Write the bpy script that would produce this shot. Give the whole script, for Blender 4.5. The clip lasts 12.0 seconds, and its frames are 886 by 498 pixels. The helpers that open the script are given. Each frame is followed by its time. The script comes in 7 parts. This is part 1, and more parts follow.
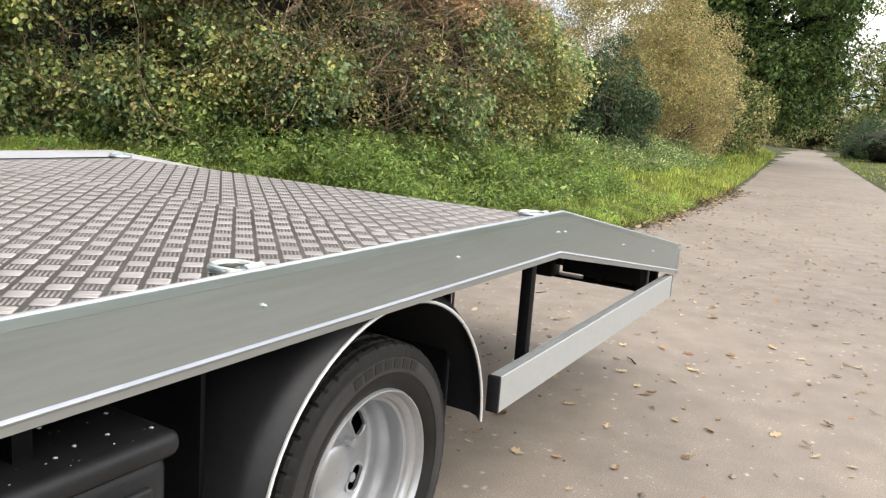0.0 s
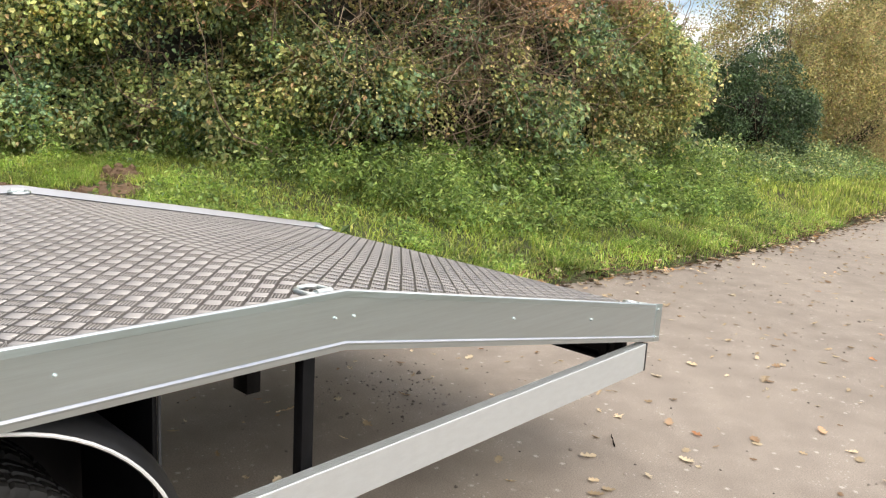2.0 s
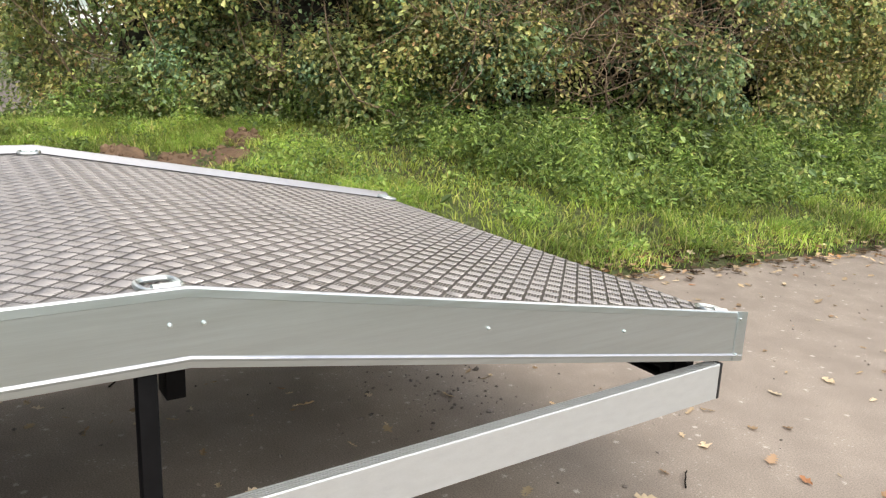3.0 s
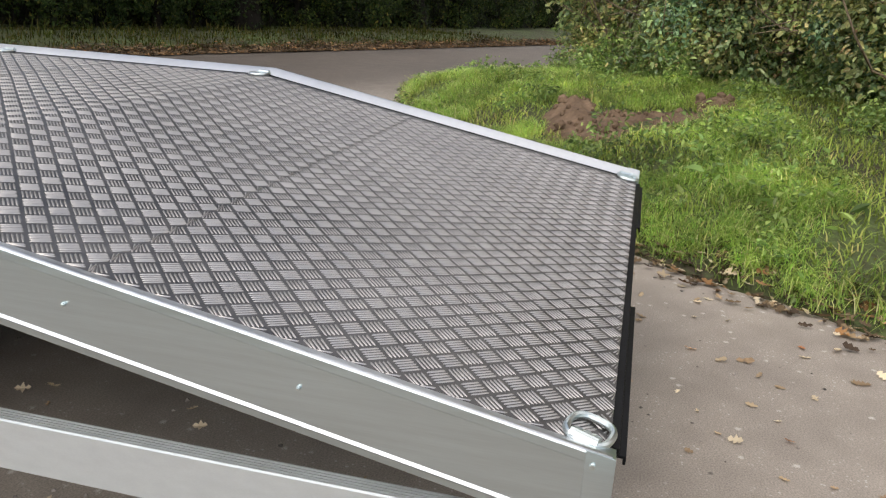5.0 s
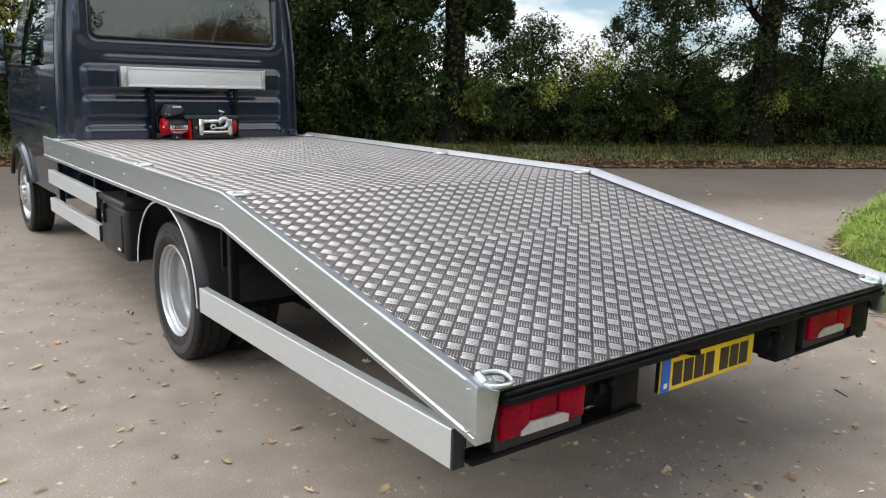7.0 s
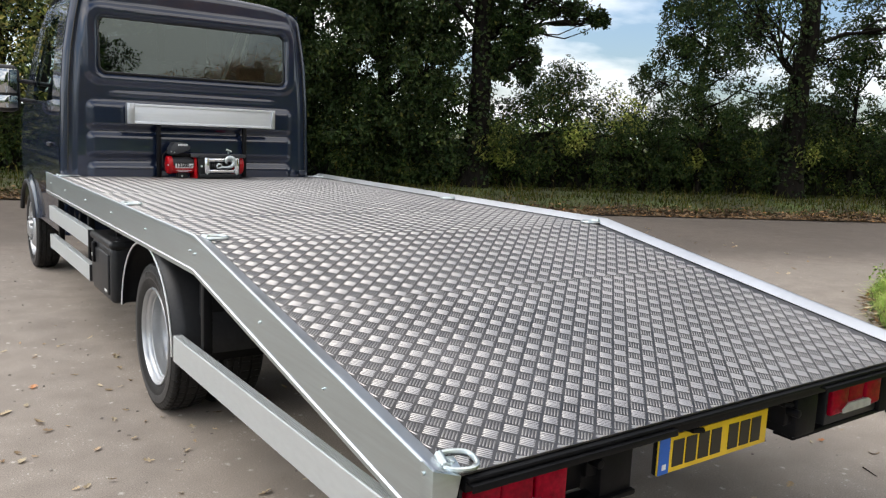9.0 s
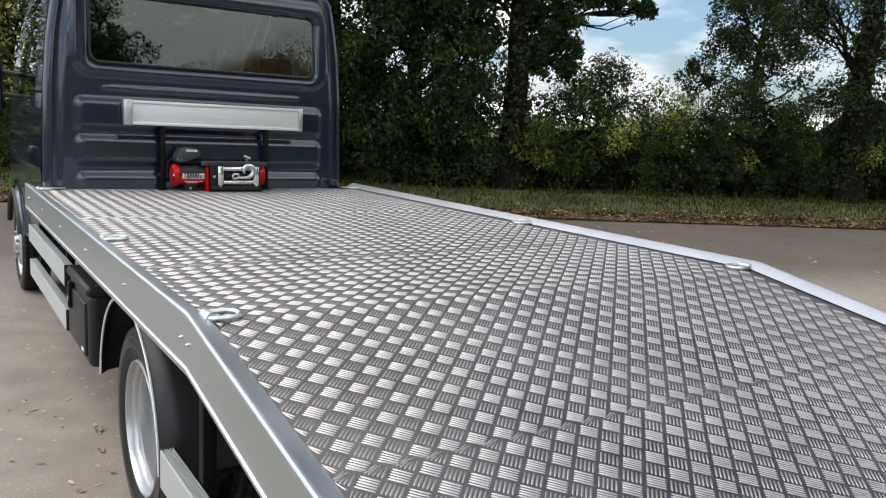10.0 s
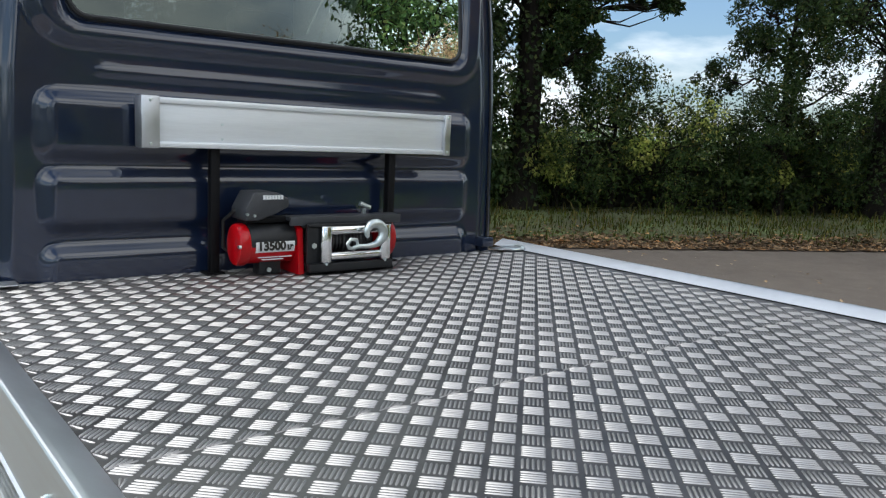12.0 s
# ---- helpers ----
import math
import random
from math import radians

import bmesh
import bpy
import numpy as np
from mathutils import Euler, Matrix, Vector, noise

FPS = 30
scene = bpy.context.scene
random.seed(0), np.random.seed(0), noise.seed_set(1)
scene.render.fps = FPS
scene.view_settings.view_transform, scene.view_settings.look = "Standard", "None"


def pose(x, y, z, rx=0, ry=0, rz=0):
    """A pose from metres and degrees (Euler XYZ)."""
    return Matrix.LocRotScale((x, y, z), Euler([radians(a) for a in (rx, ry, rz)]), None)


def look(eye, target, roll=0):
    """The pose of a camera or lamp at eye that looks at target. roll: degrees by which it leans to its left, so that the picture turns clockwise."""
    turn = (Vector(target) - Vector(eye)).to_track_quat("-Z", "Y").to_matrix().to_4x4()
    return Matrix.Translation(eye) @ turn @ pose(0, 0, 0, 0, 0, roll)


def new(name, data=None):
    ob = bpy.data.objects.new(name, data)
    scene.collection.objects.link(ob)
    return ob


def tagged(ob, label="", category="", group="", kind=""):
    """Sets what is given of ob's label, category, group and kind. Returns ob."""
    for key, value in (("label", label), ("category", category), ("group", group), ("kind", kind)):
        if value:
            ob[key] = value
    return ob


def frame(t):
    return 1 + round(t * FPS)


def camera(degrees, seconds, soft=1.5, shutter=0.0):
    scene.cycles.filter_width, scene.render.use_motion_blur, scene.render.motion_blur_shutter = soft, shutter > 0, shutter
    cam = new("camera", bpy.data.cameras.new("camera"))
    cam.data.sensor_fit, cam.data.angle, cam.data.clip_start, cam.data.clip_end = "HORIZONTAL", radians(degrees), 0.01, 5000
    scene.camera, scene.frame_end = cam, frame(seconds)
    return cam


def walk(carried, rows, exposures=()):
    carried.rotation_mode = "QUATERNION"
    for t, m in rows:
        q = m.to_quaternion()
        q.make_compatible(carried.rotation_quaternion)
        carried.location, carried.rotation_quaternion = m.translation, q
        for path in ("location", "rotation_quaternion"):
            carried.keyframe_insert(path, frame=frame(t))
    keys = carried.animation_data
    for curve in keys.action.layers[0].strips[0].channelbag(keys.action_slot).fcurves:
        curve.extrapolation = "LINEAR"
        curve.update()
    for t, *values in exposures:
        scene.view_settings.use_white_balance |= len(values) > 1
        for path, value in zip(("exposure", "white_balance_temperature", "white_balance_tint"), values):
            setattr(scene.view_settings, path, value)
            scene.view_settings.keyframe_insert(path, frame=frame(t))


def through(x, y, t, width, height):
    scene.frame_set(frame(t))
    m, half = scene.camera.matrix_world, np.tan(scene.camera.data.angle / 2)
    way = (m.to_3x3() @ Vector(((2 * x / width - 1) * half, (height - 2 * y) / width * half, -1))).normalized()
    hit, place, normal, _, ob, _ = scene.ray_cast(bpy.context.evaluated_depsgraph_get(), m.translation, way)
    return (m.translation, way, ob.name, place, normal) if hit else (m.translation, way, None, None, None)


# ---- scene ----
cam = camera(59.1, 12.0, soft=1.25)
PATH = [
    (0, (-0.899, 3.937, 1.247), (0.083, 2.229, 0.9), 4.2),
    (0.5, (-1.222, 3.865, 1.372), (-0.209, 2.178, 1.014), 3.9),
    (1, (-1.387, 3.603, 1.399), (-0.291, 1.967, 1.048), 3.7),
    (1.5, (-1.39, 3.22, 1.424), (-0.184, 1.663, 1.076), 3.7),
    (2, (-1.406, 2.804, 1.425), (-0.068, 1.365, 1.051), 3.3),
    (2.5, (-1.421, 2.371, 1.394), (0.06, 1.098, 0.965), 2.8),
    (2.7, (-1.377, 2.222, 1.382), (0.159, 1.022, 0.934), 2.6),
    (4.3, (-1.266, 0.659, 1.346), (0.631, 0.401, 0.767), 3.2),
    (4.5, (-1.228, 0.447, 1.324), (0.681, 0.376, 0.732), 3.4),
    (5, (-1.061, 0.033, 1.338), (0.786, 0.471, 0.709), 3.5),
    (5.5, (-0.893, -0.332, 1.335), (0.713, 0.66, 0.673), 2.4),
    (6, (-0.9, -0.649, 1.368), (0.425, 0.708, 0.734), 1.7),
    (6.5, (-1.078, -0.995, 1.385), (0.143, 0.499, 0.859), 1.5),
    (7, (-1.153, -1.368, 1.389), (0.033, 0.191, 0.985), 1.4),
    (7.5, (-1.269, -1.661, 1.39), (-0.115, -0.055, 1.091), 1.4),
    (7.7, (-1.313, -1.761, 1.399), (-0.167, -0.145, 1.126), 1.3),
    (8.15, (-1.30, -1.815, 1.395), (-0.155, -0.19, 1.13), 1.6),
    (8.7, (-1.05, -1.52, 1.39), (0.09, 0.10, 1.10), 2.2),
    (9.3, (-0.751, -1.012, 1.383), (0.381, 0.608, 1.08), 2.8),
    (9.5, (-0.668, -0.832, 1.411), (0.445, 0.8, 1.098), 2.5),
    (10, (-0.492, -0.189, 1.429), (0.605, 1.454, 1.116), 2.8),
    (10.5, (-0.408, 0.466, 1.419), (0.691, 2.107, 1.105), 2.8),
    (11, (-0.305, 1.165, 1.427), (0.84, 2.775, 1.118), 2.8),
    (11.5, (-0.263, 1.861, 1.419), (0.942, 3.428, 1.117), 2.8),
    (12, (-0.218, 2.52, 1.41), (1.022, 4.064, 1.125), 2.6),
]
EXPOSURE = [(0, 0.34, 6800, 10), (2.7, 0.36, 6950, 11), (4.5, 0.04, 6600, 10), (5, -0.03, 6600, 10), (5.5, -0.15, 6550, 10), (6, -0.1, 6550, 10), (6.5, 0.05, 6500, 9), (7.5, 0.2, 6500, 9), (9.5, 0.12, 6450, 9), (10.5, 0.06, 6350, 9), (11.5, 0.03, 6300, 9), (12, 0.02, 6050, 5)]
walk(cam, [(t, look(eye, target, roll)) for t, eye, target, roll in PATH], EXPOSURE)

# the light: bright broken cloud with a weak, wide sun on the near side of the truck
SUN_EL, SUN_AZ = 52.0, -72.0
world = bpy.data.worlds.new("sky")
scene.world = world
world.use_nodes = True
wn, wl = world.node_tree.nodes, world.node_tree.links
wn.clear()
w_out, w_bg = wn.new("ShaderNodeOutputWorld"), wn.new("ShaderNodeBackground")
w_sky = wn.new("ShaderNodeTexSky")
w_sky.sky_type, w_sky.sun_disc = "NISHITA", False
w_sky.sun_elevation, w_sky.sun_rotation = radians(SUN_EL), radians(SUN_AZ)
w_tc, w_sep = wn.new("ShaderNodeTexCoord"), wn.new("ShaderNodeSeparateXYZ")
w_add, w_div = wn.new("ShaderNodeMath"), wn.new("ShaderNodeVectorMath")
w_add.operation, w_div.operation = "ADD", "DIVIDE"
w_add.inputs[1].default_value = 0.22
w_com = wn.new("ShaderNodeCombineXYZ")
w_noise, w_ramp, w_mix = wn.new("ShaderNodeTexNoise"), wn.new("ShaderNodeValToRGB"), wn.new("ShaderNodeMixRGB")
w_noise.inputs["Scale"].default_value, w_noise.inputs["Detail"].default_value = 1.3, 7.0
w_ramp.color_ramp.elements[0].position, w_ramp.color_ramp.elements[1].position = 0.40, 0.60
w_mix.inputs["Color2"].default_value = (12.3, 11.6, 10.9, 1)
wl.new(w_tc.outputs["Generated"], w_sep.inputs[0])
wl.new(w_sep.outputs["Z"], w_add.inputs[0])
for k in "XYZ":
    wl.new(w_add.outputs[0], w_com.inputs[k])
wl.new(w_tc.outputs["Generated"], w_div.inputs[0])
wl.new(w_com.outputs[0], w_div.inputs[1])
wl.new(w_div.outputs[0], w_noise.inputs["Vector"])
wl.new(w_noise.outputs[0], w_ramp.inputs[0])
wl.new(w_ramp.outputs[0], w_mix.inputs[0])
wl.new(w_sky.outputs[0], w_mix.inputs["Color1"])
# cloud base: dim blue-grey along the horizon, brightest half-way up
w_lift, w_gain = wn.new("ShaderNodeValToRGB"), wn.new("ShaderNodeMixRGB")
w_gain.blend_type, w_gain.inputs[0].default_value = "MULTIPLY", 1.0
_le = w_lift.color_ramp.elements
_le[0].position, _le[0].color = 0.0, (0.62, 0.66, 0.72, 1)
_le[1].position, _le[1].color = 1.0, (0.84, 0.85, 0.86, 1)
_le.new(0.14).color = (0.80, 0.83, 0.88, 1)
_le.new(0.36).color = (0.96, 0.97, 0.98, 1)
wl.new(w_sep.outputs["Z"], w_lift.inputs[0])
wl.new(w_mix.outputs[0], w_gain.inputs[1]), wl.new(w_lift.outputs[0], w_gain.inputs[2])
# the cloud is brighter on the sun's side of the sky
w_dot, w_side, w_lit = wn.new("ShaderNodeVectorMath"), wn.new("ShaderNodeMapRange"), wn.new("ShaderNodeVectorMath")
w_dot.operation, w_lit.operation = "DOT_PRODUCT", "SCALE"
w_dot.inputs[1].default_value = (math.sin(radians(SUN_AZ)) * math.cos(radians(SUN_EL)), math.cos(radians(SUN_AZ)) * math.cos(radians(SUN_EL)), math.sin(radians(SUN_EL)))
w_side.inputs["From Min"].default_value, w_side.inputs["From Max"].default_value = -0.3, 1.0
w_side.inputs["To Min"].default_value, w_side.inputs["To Max"].default_value = 0.72, 1.2
wl.new(w_tc.outputs["Generated"], w_dot.inputs[0]), wl.new(w_dot.outputs["Value"], w_side.inputs["Value"])
wl.new(w_gain.outputs[0], w_lit.inputs[0]), wl.new(w_side.outputs[0], w_lit.inputs["Scale"])
wl.new(w_lit.outputs[0], w_bg.inputs["Color"])
wl.new(w_bg.outputs[0], w_out.inputs[0])
w_bg.inputs["Strength"].default_value = 0.202

sun = new("sun", bpy.data.lights.new("sun", "SUN"))
sun.data.energy, sun.data.angle, sun.data.color = 1.45, radians(55), (1.0, 0.94, 0.83)
_sd = Vector((math.sin(radians(SUN_AZ)) * math.cos(radians(SUN_EL)), math.cos(radians(SUN_AZ)) * math.cos(radians(SUN_EL)), math.sin(radians(SUN_EL))))
sun.matrix_world = look(_sd * 60, (0, 0, 0))

# ---- materials ----


def material(name, base, rough=0.5, metal=0.0, vary=0.0, vscale=6.0, bump=0.0, bscale=60.0, colour2=None, coat=0.0, stretch=None, rvary=0.0, spec=0.5, coat_ior=1.5):
    """A principled surface with colour variation at two scales, roughness variation and fine relief."""
    m = bpy.data.materials.new(name)
    m.use_nodes = True
    n, l = m.node_tree.nodes, m.node_tree.links
    p = n["Principled BSDF"]
    p.inputs["Base Color"].default_value = (*base, 1)
    p.inputs["Roughness"].default_value, p.inputs["Metallic"].default_value = rough, metal
    p.inputs["Coat Weight"].default_value = coat
    p.inputs["Coat Roughness"].default_value = 0.04
    p.inputs["Coat IOR"].default_value = coat_ior
    p.inputs["Specular IOR Level"].default_value = spec
    geo = n.new("ShaderNodeTexCoord")
    vec = geo.outputs["Object"]
    if stretch:
        mp = n.new("ShaderNodeMapping")
        mp.inputs["Scale"].default_value = stretch
        l.new(vec, mp.inputs["Vector"])
        vec = mp.outputs["Vector"]
    if vary or colour2:
        big, small = n.new("ShaderNodeTexNoise"), n.new("ShaderNodeTexNoise")
        big.inputs["Scale"].default_value, small.inputs["Scale"].default_value = vscale, vscale * 9
        big.inputs["Detail"].default_value = small.inputs["Detail"].default_value = 5
        mixf = n.new("ShaderNodeMath")
        mixf.operation = "MULTIPLY_ADD"
        mixf.inputs[1].default_value = 0.4
        sc = n.new("ShaderNodeMath")
        sc.operation = "MULTIPLY"
        sc.inputs[1].default_value = 0.6
        l.new(vec, big.inputs["Vector"]), l.new(vec, small.inputs["Vector"])
        l.new(big.outputs[0], sc.inputs[0])
        l.new(small.outputs[0], mixf.inputs[0]), l.new(sc.outputs[0], mixf.inputs[2])
        ramp = n.new("ShaderNodeValToRGB")
        ramp.color_ramp.elements[0].position, ramp.color_ramp.elements[1].position = 0.36, 0.66
        c2 = colour2 or tuple(min(1, c * (1 + vary)) for c in base)
        c1 = base if colour2 else tuple(c * (1 - vary) for c in base)
        ramp.color_ramp.elements[0].color, ramp.color_ramp.elements[1].color = (*c1, 1), (*c2, 1)
        l.new(mixf.outputs[0], ramp.inputs[0])
        l.new(ramp.outputs[0], p.inputs["Base Color"])
        if rvary:
            mr = n.new("ShaderNodeMapRange")
            mr.inputs["From Min"].default_value, mr.inputs["From Max"].default_value = 0.3, 0.7
            mr.inputs["To Min"].default_value, mr.inputs["To Max"].default_value = max(0.02, rough - rvary), rough + rvary
            l.new(mixf.outputs[0], mr.inputs["Value"])
            l.new(mr.outputs[0], p.inputs["Roughness"])
    if bump:
        bn, b = n.new("ShaderNodeTexNoise"), n.new("ShaderNodeBump")
        bn.inputs["Scale"].default_value, bn.inputs["Detail"].default_value = bscale, 6
        b.inputs["Strength"].default_value, b.inputs["Distance"].default_value = bump, 0.01
        l.new(vec, bn.inputs["Vector"])
        l.new(bn.outputs[0], b.inputs["Height"])
        l.new(b.outputs[0], p.inputs["Normal"])
    return m


def foliage(name, stops, through=0.3, rough=0.5, spread=0.4, spec=0.35, single=False):
    """Leaves: each one takes its colour from the stops at random, patches of the plant run lighter and darker. single: one leaf to an object."""
    m = bpy.data.materials.new(name)
    m.use_nodes = True
    n, l = m.node_tree.nodes, m.node_tree.links
    p, out = n["Principled BSDF"], n["Material Output"]
    g, ramp = n.new("ShaderNodeObjectInfo" if single else "ShaderNodeNewGeometry"), n.new("ShaderNodeValToRGB")
    chance = g.outputs["Random" if single else "Random Per Island"]
    e = ramp.color_ramp.elements
    while len(e) < len(stops):
        e.new(0.5)
    for k, (at, col) in enumerate(stops):
        e[k].position, e[k].color = at, (*col, 1)
    noi, hs, mr = n.new("ShaderNodeTexNoise"), n.new("ShaderNodeHueSaturation"), n.new("ShaderNodeMapRange")
    tc = n.new("ShaderNodeTexCoord")
    noi.inputs["Scale"].default_value, noi.inputs["Detail"].default_value = 1.7, 4
    mr.inputs["From Min"].default_value, mr.inputs["From Max"].default_value = 0.3, 0.7
    mr.inputs["To Min"].default_value, mr.inputs["To Max"].default_value = 0.52, 1.5
    l.new(tc.outputs["Object"], noi.inputs["Vector"])
    l.new(noi.outputs[0], mr.inputs["Value"])
    l.new(chance, ramp.inputs[0])
    l.new(ramp.outputs[0], hs.inputs["Color"])
    wh, own, both = n.new("ShaderNodeTexWhiteNoise"), n.new("ShaderNodeMapRange"), n.new("ShaderNodeMath")
    wh.noise_dimensions, both.operation = "1D", "MULTIPLY"
    own.inputs["To Min"].default_value, own.inputs["To Max"].default_value = 1 - spread, 1 + spread
    l.new(chance, wh.inputs["W"]), l.new(wh.outputs["Value"], own.inputs["Value"])
    l.new(mr.outputs[0], both.inputs[0]), l.new(own.outputs[0], both.inputs[1])
    l.new(both.outputs[0], hs.inputs["Value"])
    l.new(hs.outputs[0], p.inputs["Base Color"])
    p.inputs["Roughness"].default_value = rough
    p.inputs["Specular IOR Level"].default_value = spec
    tr, mx = n.new("ShaderNodeBsdfTranslucent"), n.new("ShaderNodeMixShader")
    l.new(hs.outputs[0], tr.inputs["Color"])
    mx.inputs[0].default_value = through
    l.new(p.outputs[0], mx.inputs[1]), l.new(tr.outputs[0], mx.inputs[2])
    l.new(mx.outputs[0], out.inputs["Surface"])
    return m


def glass(name, tint, gloss_ior=1.5):
    m = bpy.data.materials.new(name)
    m.use_nodes = True
    n, l = m.node_tree.nodes, m.node_tree.links
    n.remove(n["Principled BSDF"])
    fr, tr, gl, mx = n.new("ShaderNodeFresnel"), n.new("ShaderNodeBsdfTransparent"), n.new("ShaderNodeBsdfGlossy"), n.new("ShaderNodeMixShader")
    fr.inputs["IOR"].default_value = gloss_ior
    tr.inputs["Color"].default_value = (*tint, 1)
    gl.inputs["Roughness"].default_value = 0.01
    gl.inputs["Color"].default_value = (0.86, 1.0, 0.96, 1)
    l.new(fr.outputs[0], mx.inputs[0]), l.new(tr.outputs[0], mx.inputs[1]), l.new(gl.outputs[0], mx.inputs[2])
    l.new(mx.outputs[0], n["Material Output"].inputs["Surface"])
    return m


M_alu = material("brushed_aluminium", (0.545, 0.61, 0.63), 0.345, 1.0, 0.06, 3, 0.012, 40, stretch=(6, 1, 30), rvary=0.06)
M_aluflange = material("satin_aluminium_flange", (0.60, 0.62, 0.65), 0.40, 1.0, 0.07, 4, 0.02, 50, rvary=0.08)
M_alumill = material("anodised_aluminium", (0.57, 0.595, 0.595), 0.45, 0.6, 0.05, 3, stretch=(1, 6, 20), rvary=0.05)
M_board = material("pale_satin_aluminium", (0.74, 0.755, 0.77), 0.42, 0.4, 0.05, 3, stretch=(1, 6, 20), rvary=0.05)
M_plate = material("chequer_plate", (0.168, 0.161, 0.158), 0.44, 1.0, 0.25, 2.2, 0.06, 90, rvary=0.09)
M_tread = material("worn_tread_bars", (0.43, 0.415, 0.405), 0.45, 1.0, 0.1, 2.5, 0.03, 120, rvary=0.07)
M_zinc = material("zinc_plated_steel", (0.62, 0.68, 0.68), 0.33, 1.0, 0.12, 30, 0.05, 200)
M_chrome = material("polished_steel", (0.78, 0.78, 0.78), 0.16, 1.0, 0.05, 20)
M_paint = material("navy_gloss_paint", (0.0085, 0.0153, 0.037), 0.3, 0.0, 0.15, 2, coat=1.0, spec=0.15, coat_ior=1.65)
M_black = material("black_chassis_paint", (0.005, 0.005, 0.0058), 0.5, 0.0, 0.4, 5, 0.05, 80, spec=0.14)
M_plastic = material("black_moulded_plastic", (0.014, 0.0145, 0.016), 0.40, 0.0, 0.3, 8, 0.06, 300, spec=0.33)
M_rubber = material("tyre_rubber", (0.012, 0.0115, 0.011), 0.55, 0.0, 0.45, 9, 0.08, 150, rvary=0.12, spec=0.28)
M_rubber_mark = material("tyre_sidewall_mark", (0.009, 0.009, 0.009), 0.5, 0.0, 0.2, 9)
M_rubber_band = material("scuffed_tyre_sidewall", (0.034, 0.034, 0.035), 0.42, 0.0, 0.35, 11, 0.05, 150, rvary=0.1, spec=0.35)
M_rim = material("silver_wheel_paint", (0.45, 0.46, 0.47), 0.34, 0.7, 0.06, 7, rvary=0.04)
M_trim = material("bright_edge_trim", (0.78, 0.79, 0.78), 0.35, 0.3, 0.06, 20)
M_red = material("red_winch_paint", (0.40, 0.0, 0.004), 0.3, 0.0, 0.15, 12, coat=0.35, spec=0.3)
M_lens = material("red_lamp_lens", (0.24, 0.0, 0.012), 0.12, 0.0, 0.45, 9, coat=0.0, spec=0.12)
M_lensclear = material("clear_lamp_lens", (0.42, 0.40, 0.38), 0.2, 0.0, 0.15, 30, coat=0.6)
M_yellow = material("yellow_reflective_plate", (0.78, 0.53, 0.02), 0.4, 0.0, 0.06, 12)
M_blue = material("blue_plate_band", (0.02, 0.12, 0.5), 0.4, 0.0, 0.1, 12)
M_ink = material("black_plate_print", (0.02, 0.017, 0.012), 0.4)
M_white = material("white_print", (0.75, 0.75, 0.74), 0.5, 0.0, 0.05, 30)
M_greybox = material("dark_grey_plastic", (0.036, 0.038, 0.043), 0.4, 0.0, 0.2, 20, 0.05, 200)
M_belt = material("pale_belt_webbing", (0.75, 0.76, 0.70), 0.7, 0.0, 0.1, 60)
M_seat = material("dark_seat_cloth", (0.02, 0.021, 0.024), 0.9, 0.0, 0.2, 30, 0.2, 300)
M_glass = glass("tinted_rear_glass", (0.20, 0.23, 0.22), 1.72)
M_drop = material("water_drop", (0.55, 0.57, 0.6), 0.05, 0.0, coat=1.0)
M_sideglass = glass("clear_side_glass", (0.6, 0.65, 0.64))
M_rope = material("dull_steel_rope", (0.14, 0.14, 0.145), 0.45, 1.0, 0.3, 40, 0.1, 200)
M_mirror = material("mirror_glass", (0.48, 0.50, 0.51), 0.03, 1.0)
M_bark = material("rough_bark", (0.016, 0.0135, 0.011), 0.9, 0.0, 0.5, 5, 0.6, 25, stretch=(4, 4, 0.7), spec=0.08)
M_twig = material("bare_twig_bark", (0.27, 0.195, 0.135), 0.85, 0.0, 0.45, 4, 0.3, 60)
M_redtwig = material("reddish_twig_bark", (0.50, 0.27, 0.165), 0.75, 0.0, 0.45, 4, 0.3, 60)
# near-black stand-in for the unlit inside of hedges and bushes
M_core = material("painted_inner_shade", (0.018, 0.018, 0.011), 0.95, 0.0, 0.6, 3, 0.8, 8)
M_soil = material("turned_soil", (0.085, 0.052, 0.03), 0.95, 0.0, 0.5, 4, 1.0, 20, colour2=(0.21, 0.138, 0.085))

# ---- shared builders ----
UP = Vector((0, 0, 1))


def put(name, verts, faces, mat, parent=None, label="", smooth=False, mats=None, fmat=None):
    me = bpy.data.meshes.new(name)
    me.from_pydata(verts.tolist() if hasattr(verts, "tolist") else verts, [], faces.tolist() if hasattr(faces, "tolist") else faces)
    for m in (mats or [mat]):
        me.materials.append(m)
    if fmat is not None:
        me.polygons.foreach_set("material_index", fmat)
    if smooth:
        me.polygons.foreach_set("use_smooth", [True] * len(me.polygons))
    me.update()
    ob = new(name, me)
    if parent:
        ob.parent = parent
    if label:
        tagged(ob, label)
    return ob


def part(name, bm, mat, parent, label="", smooth=True, angle=35):
    """One bmesh as one mesh object under a thing or a part."""
    bm.normal_update()
    if smooth:
        for f in bm.faces:
            f.smooth = True
        for e in bm.edges:
            if len(e.link_faces) == 2 and e.calc_face_angle(0) > radians(angle):
                e.smooth = False
    me = bpy.data.meshes.new(name)
    bm.to_mesh(me)
    bm.free()
    me.materials.append(mat)
    ob = new(name, me)
    if parent:
        ob.parent = parent
    if label:
        tagged(ob, label)
    return ob


def thing(name, label, category, group="", at=(0, 0, 0)):
    ob = new(name)
    ob.location = at
    ob.empty_display_size = 0.2
    return tagged(ob, label, category, group)


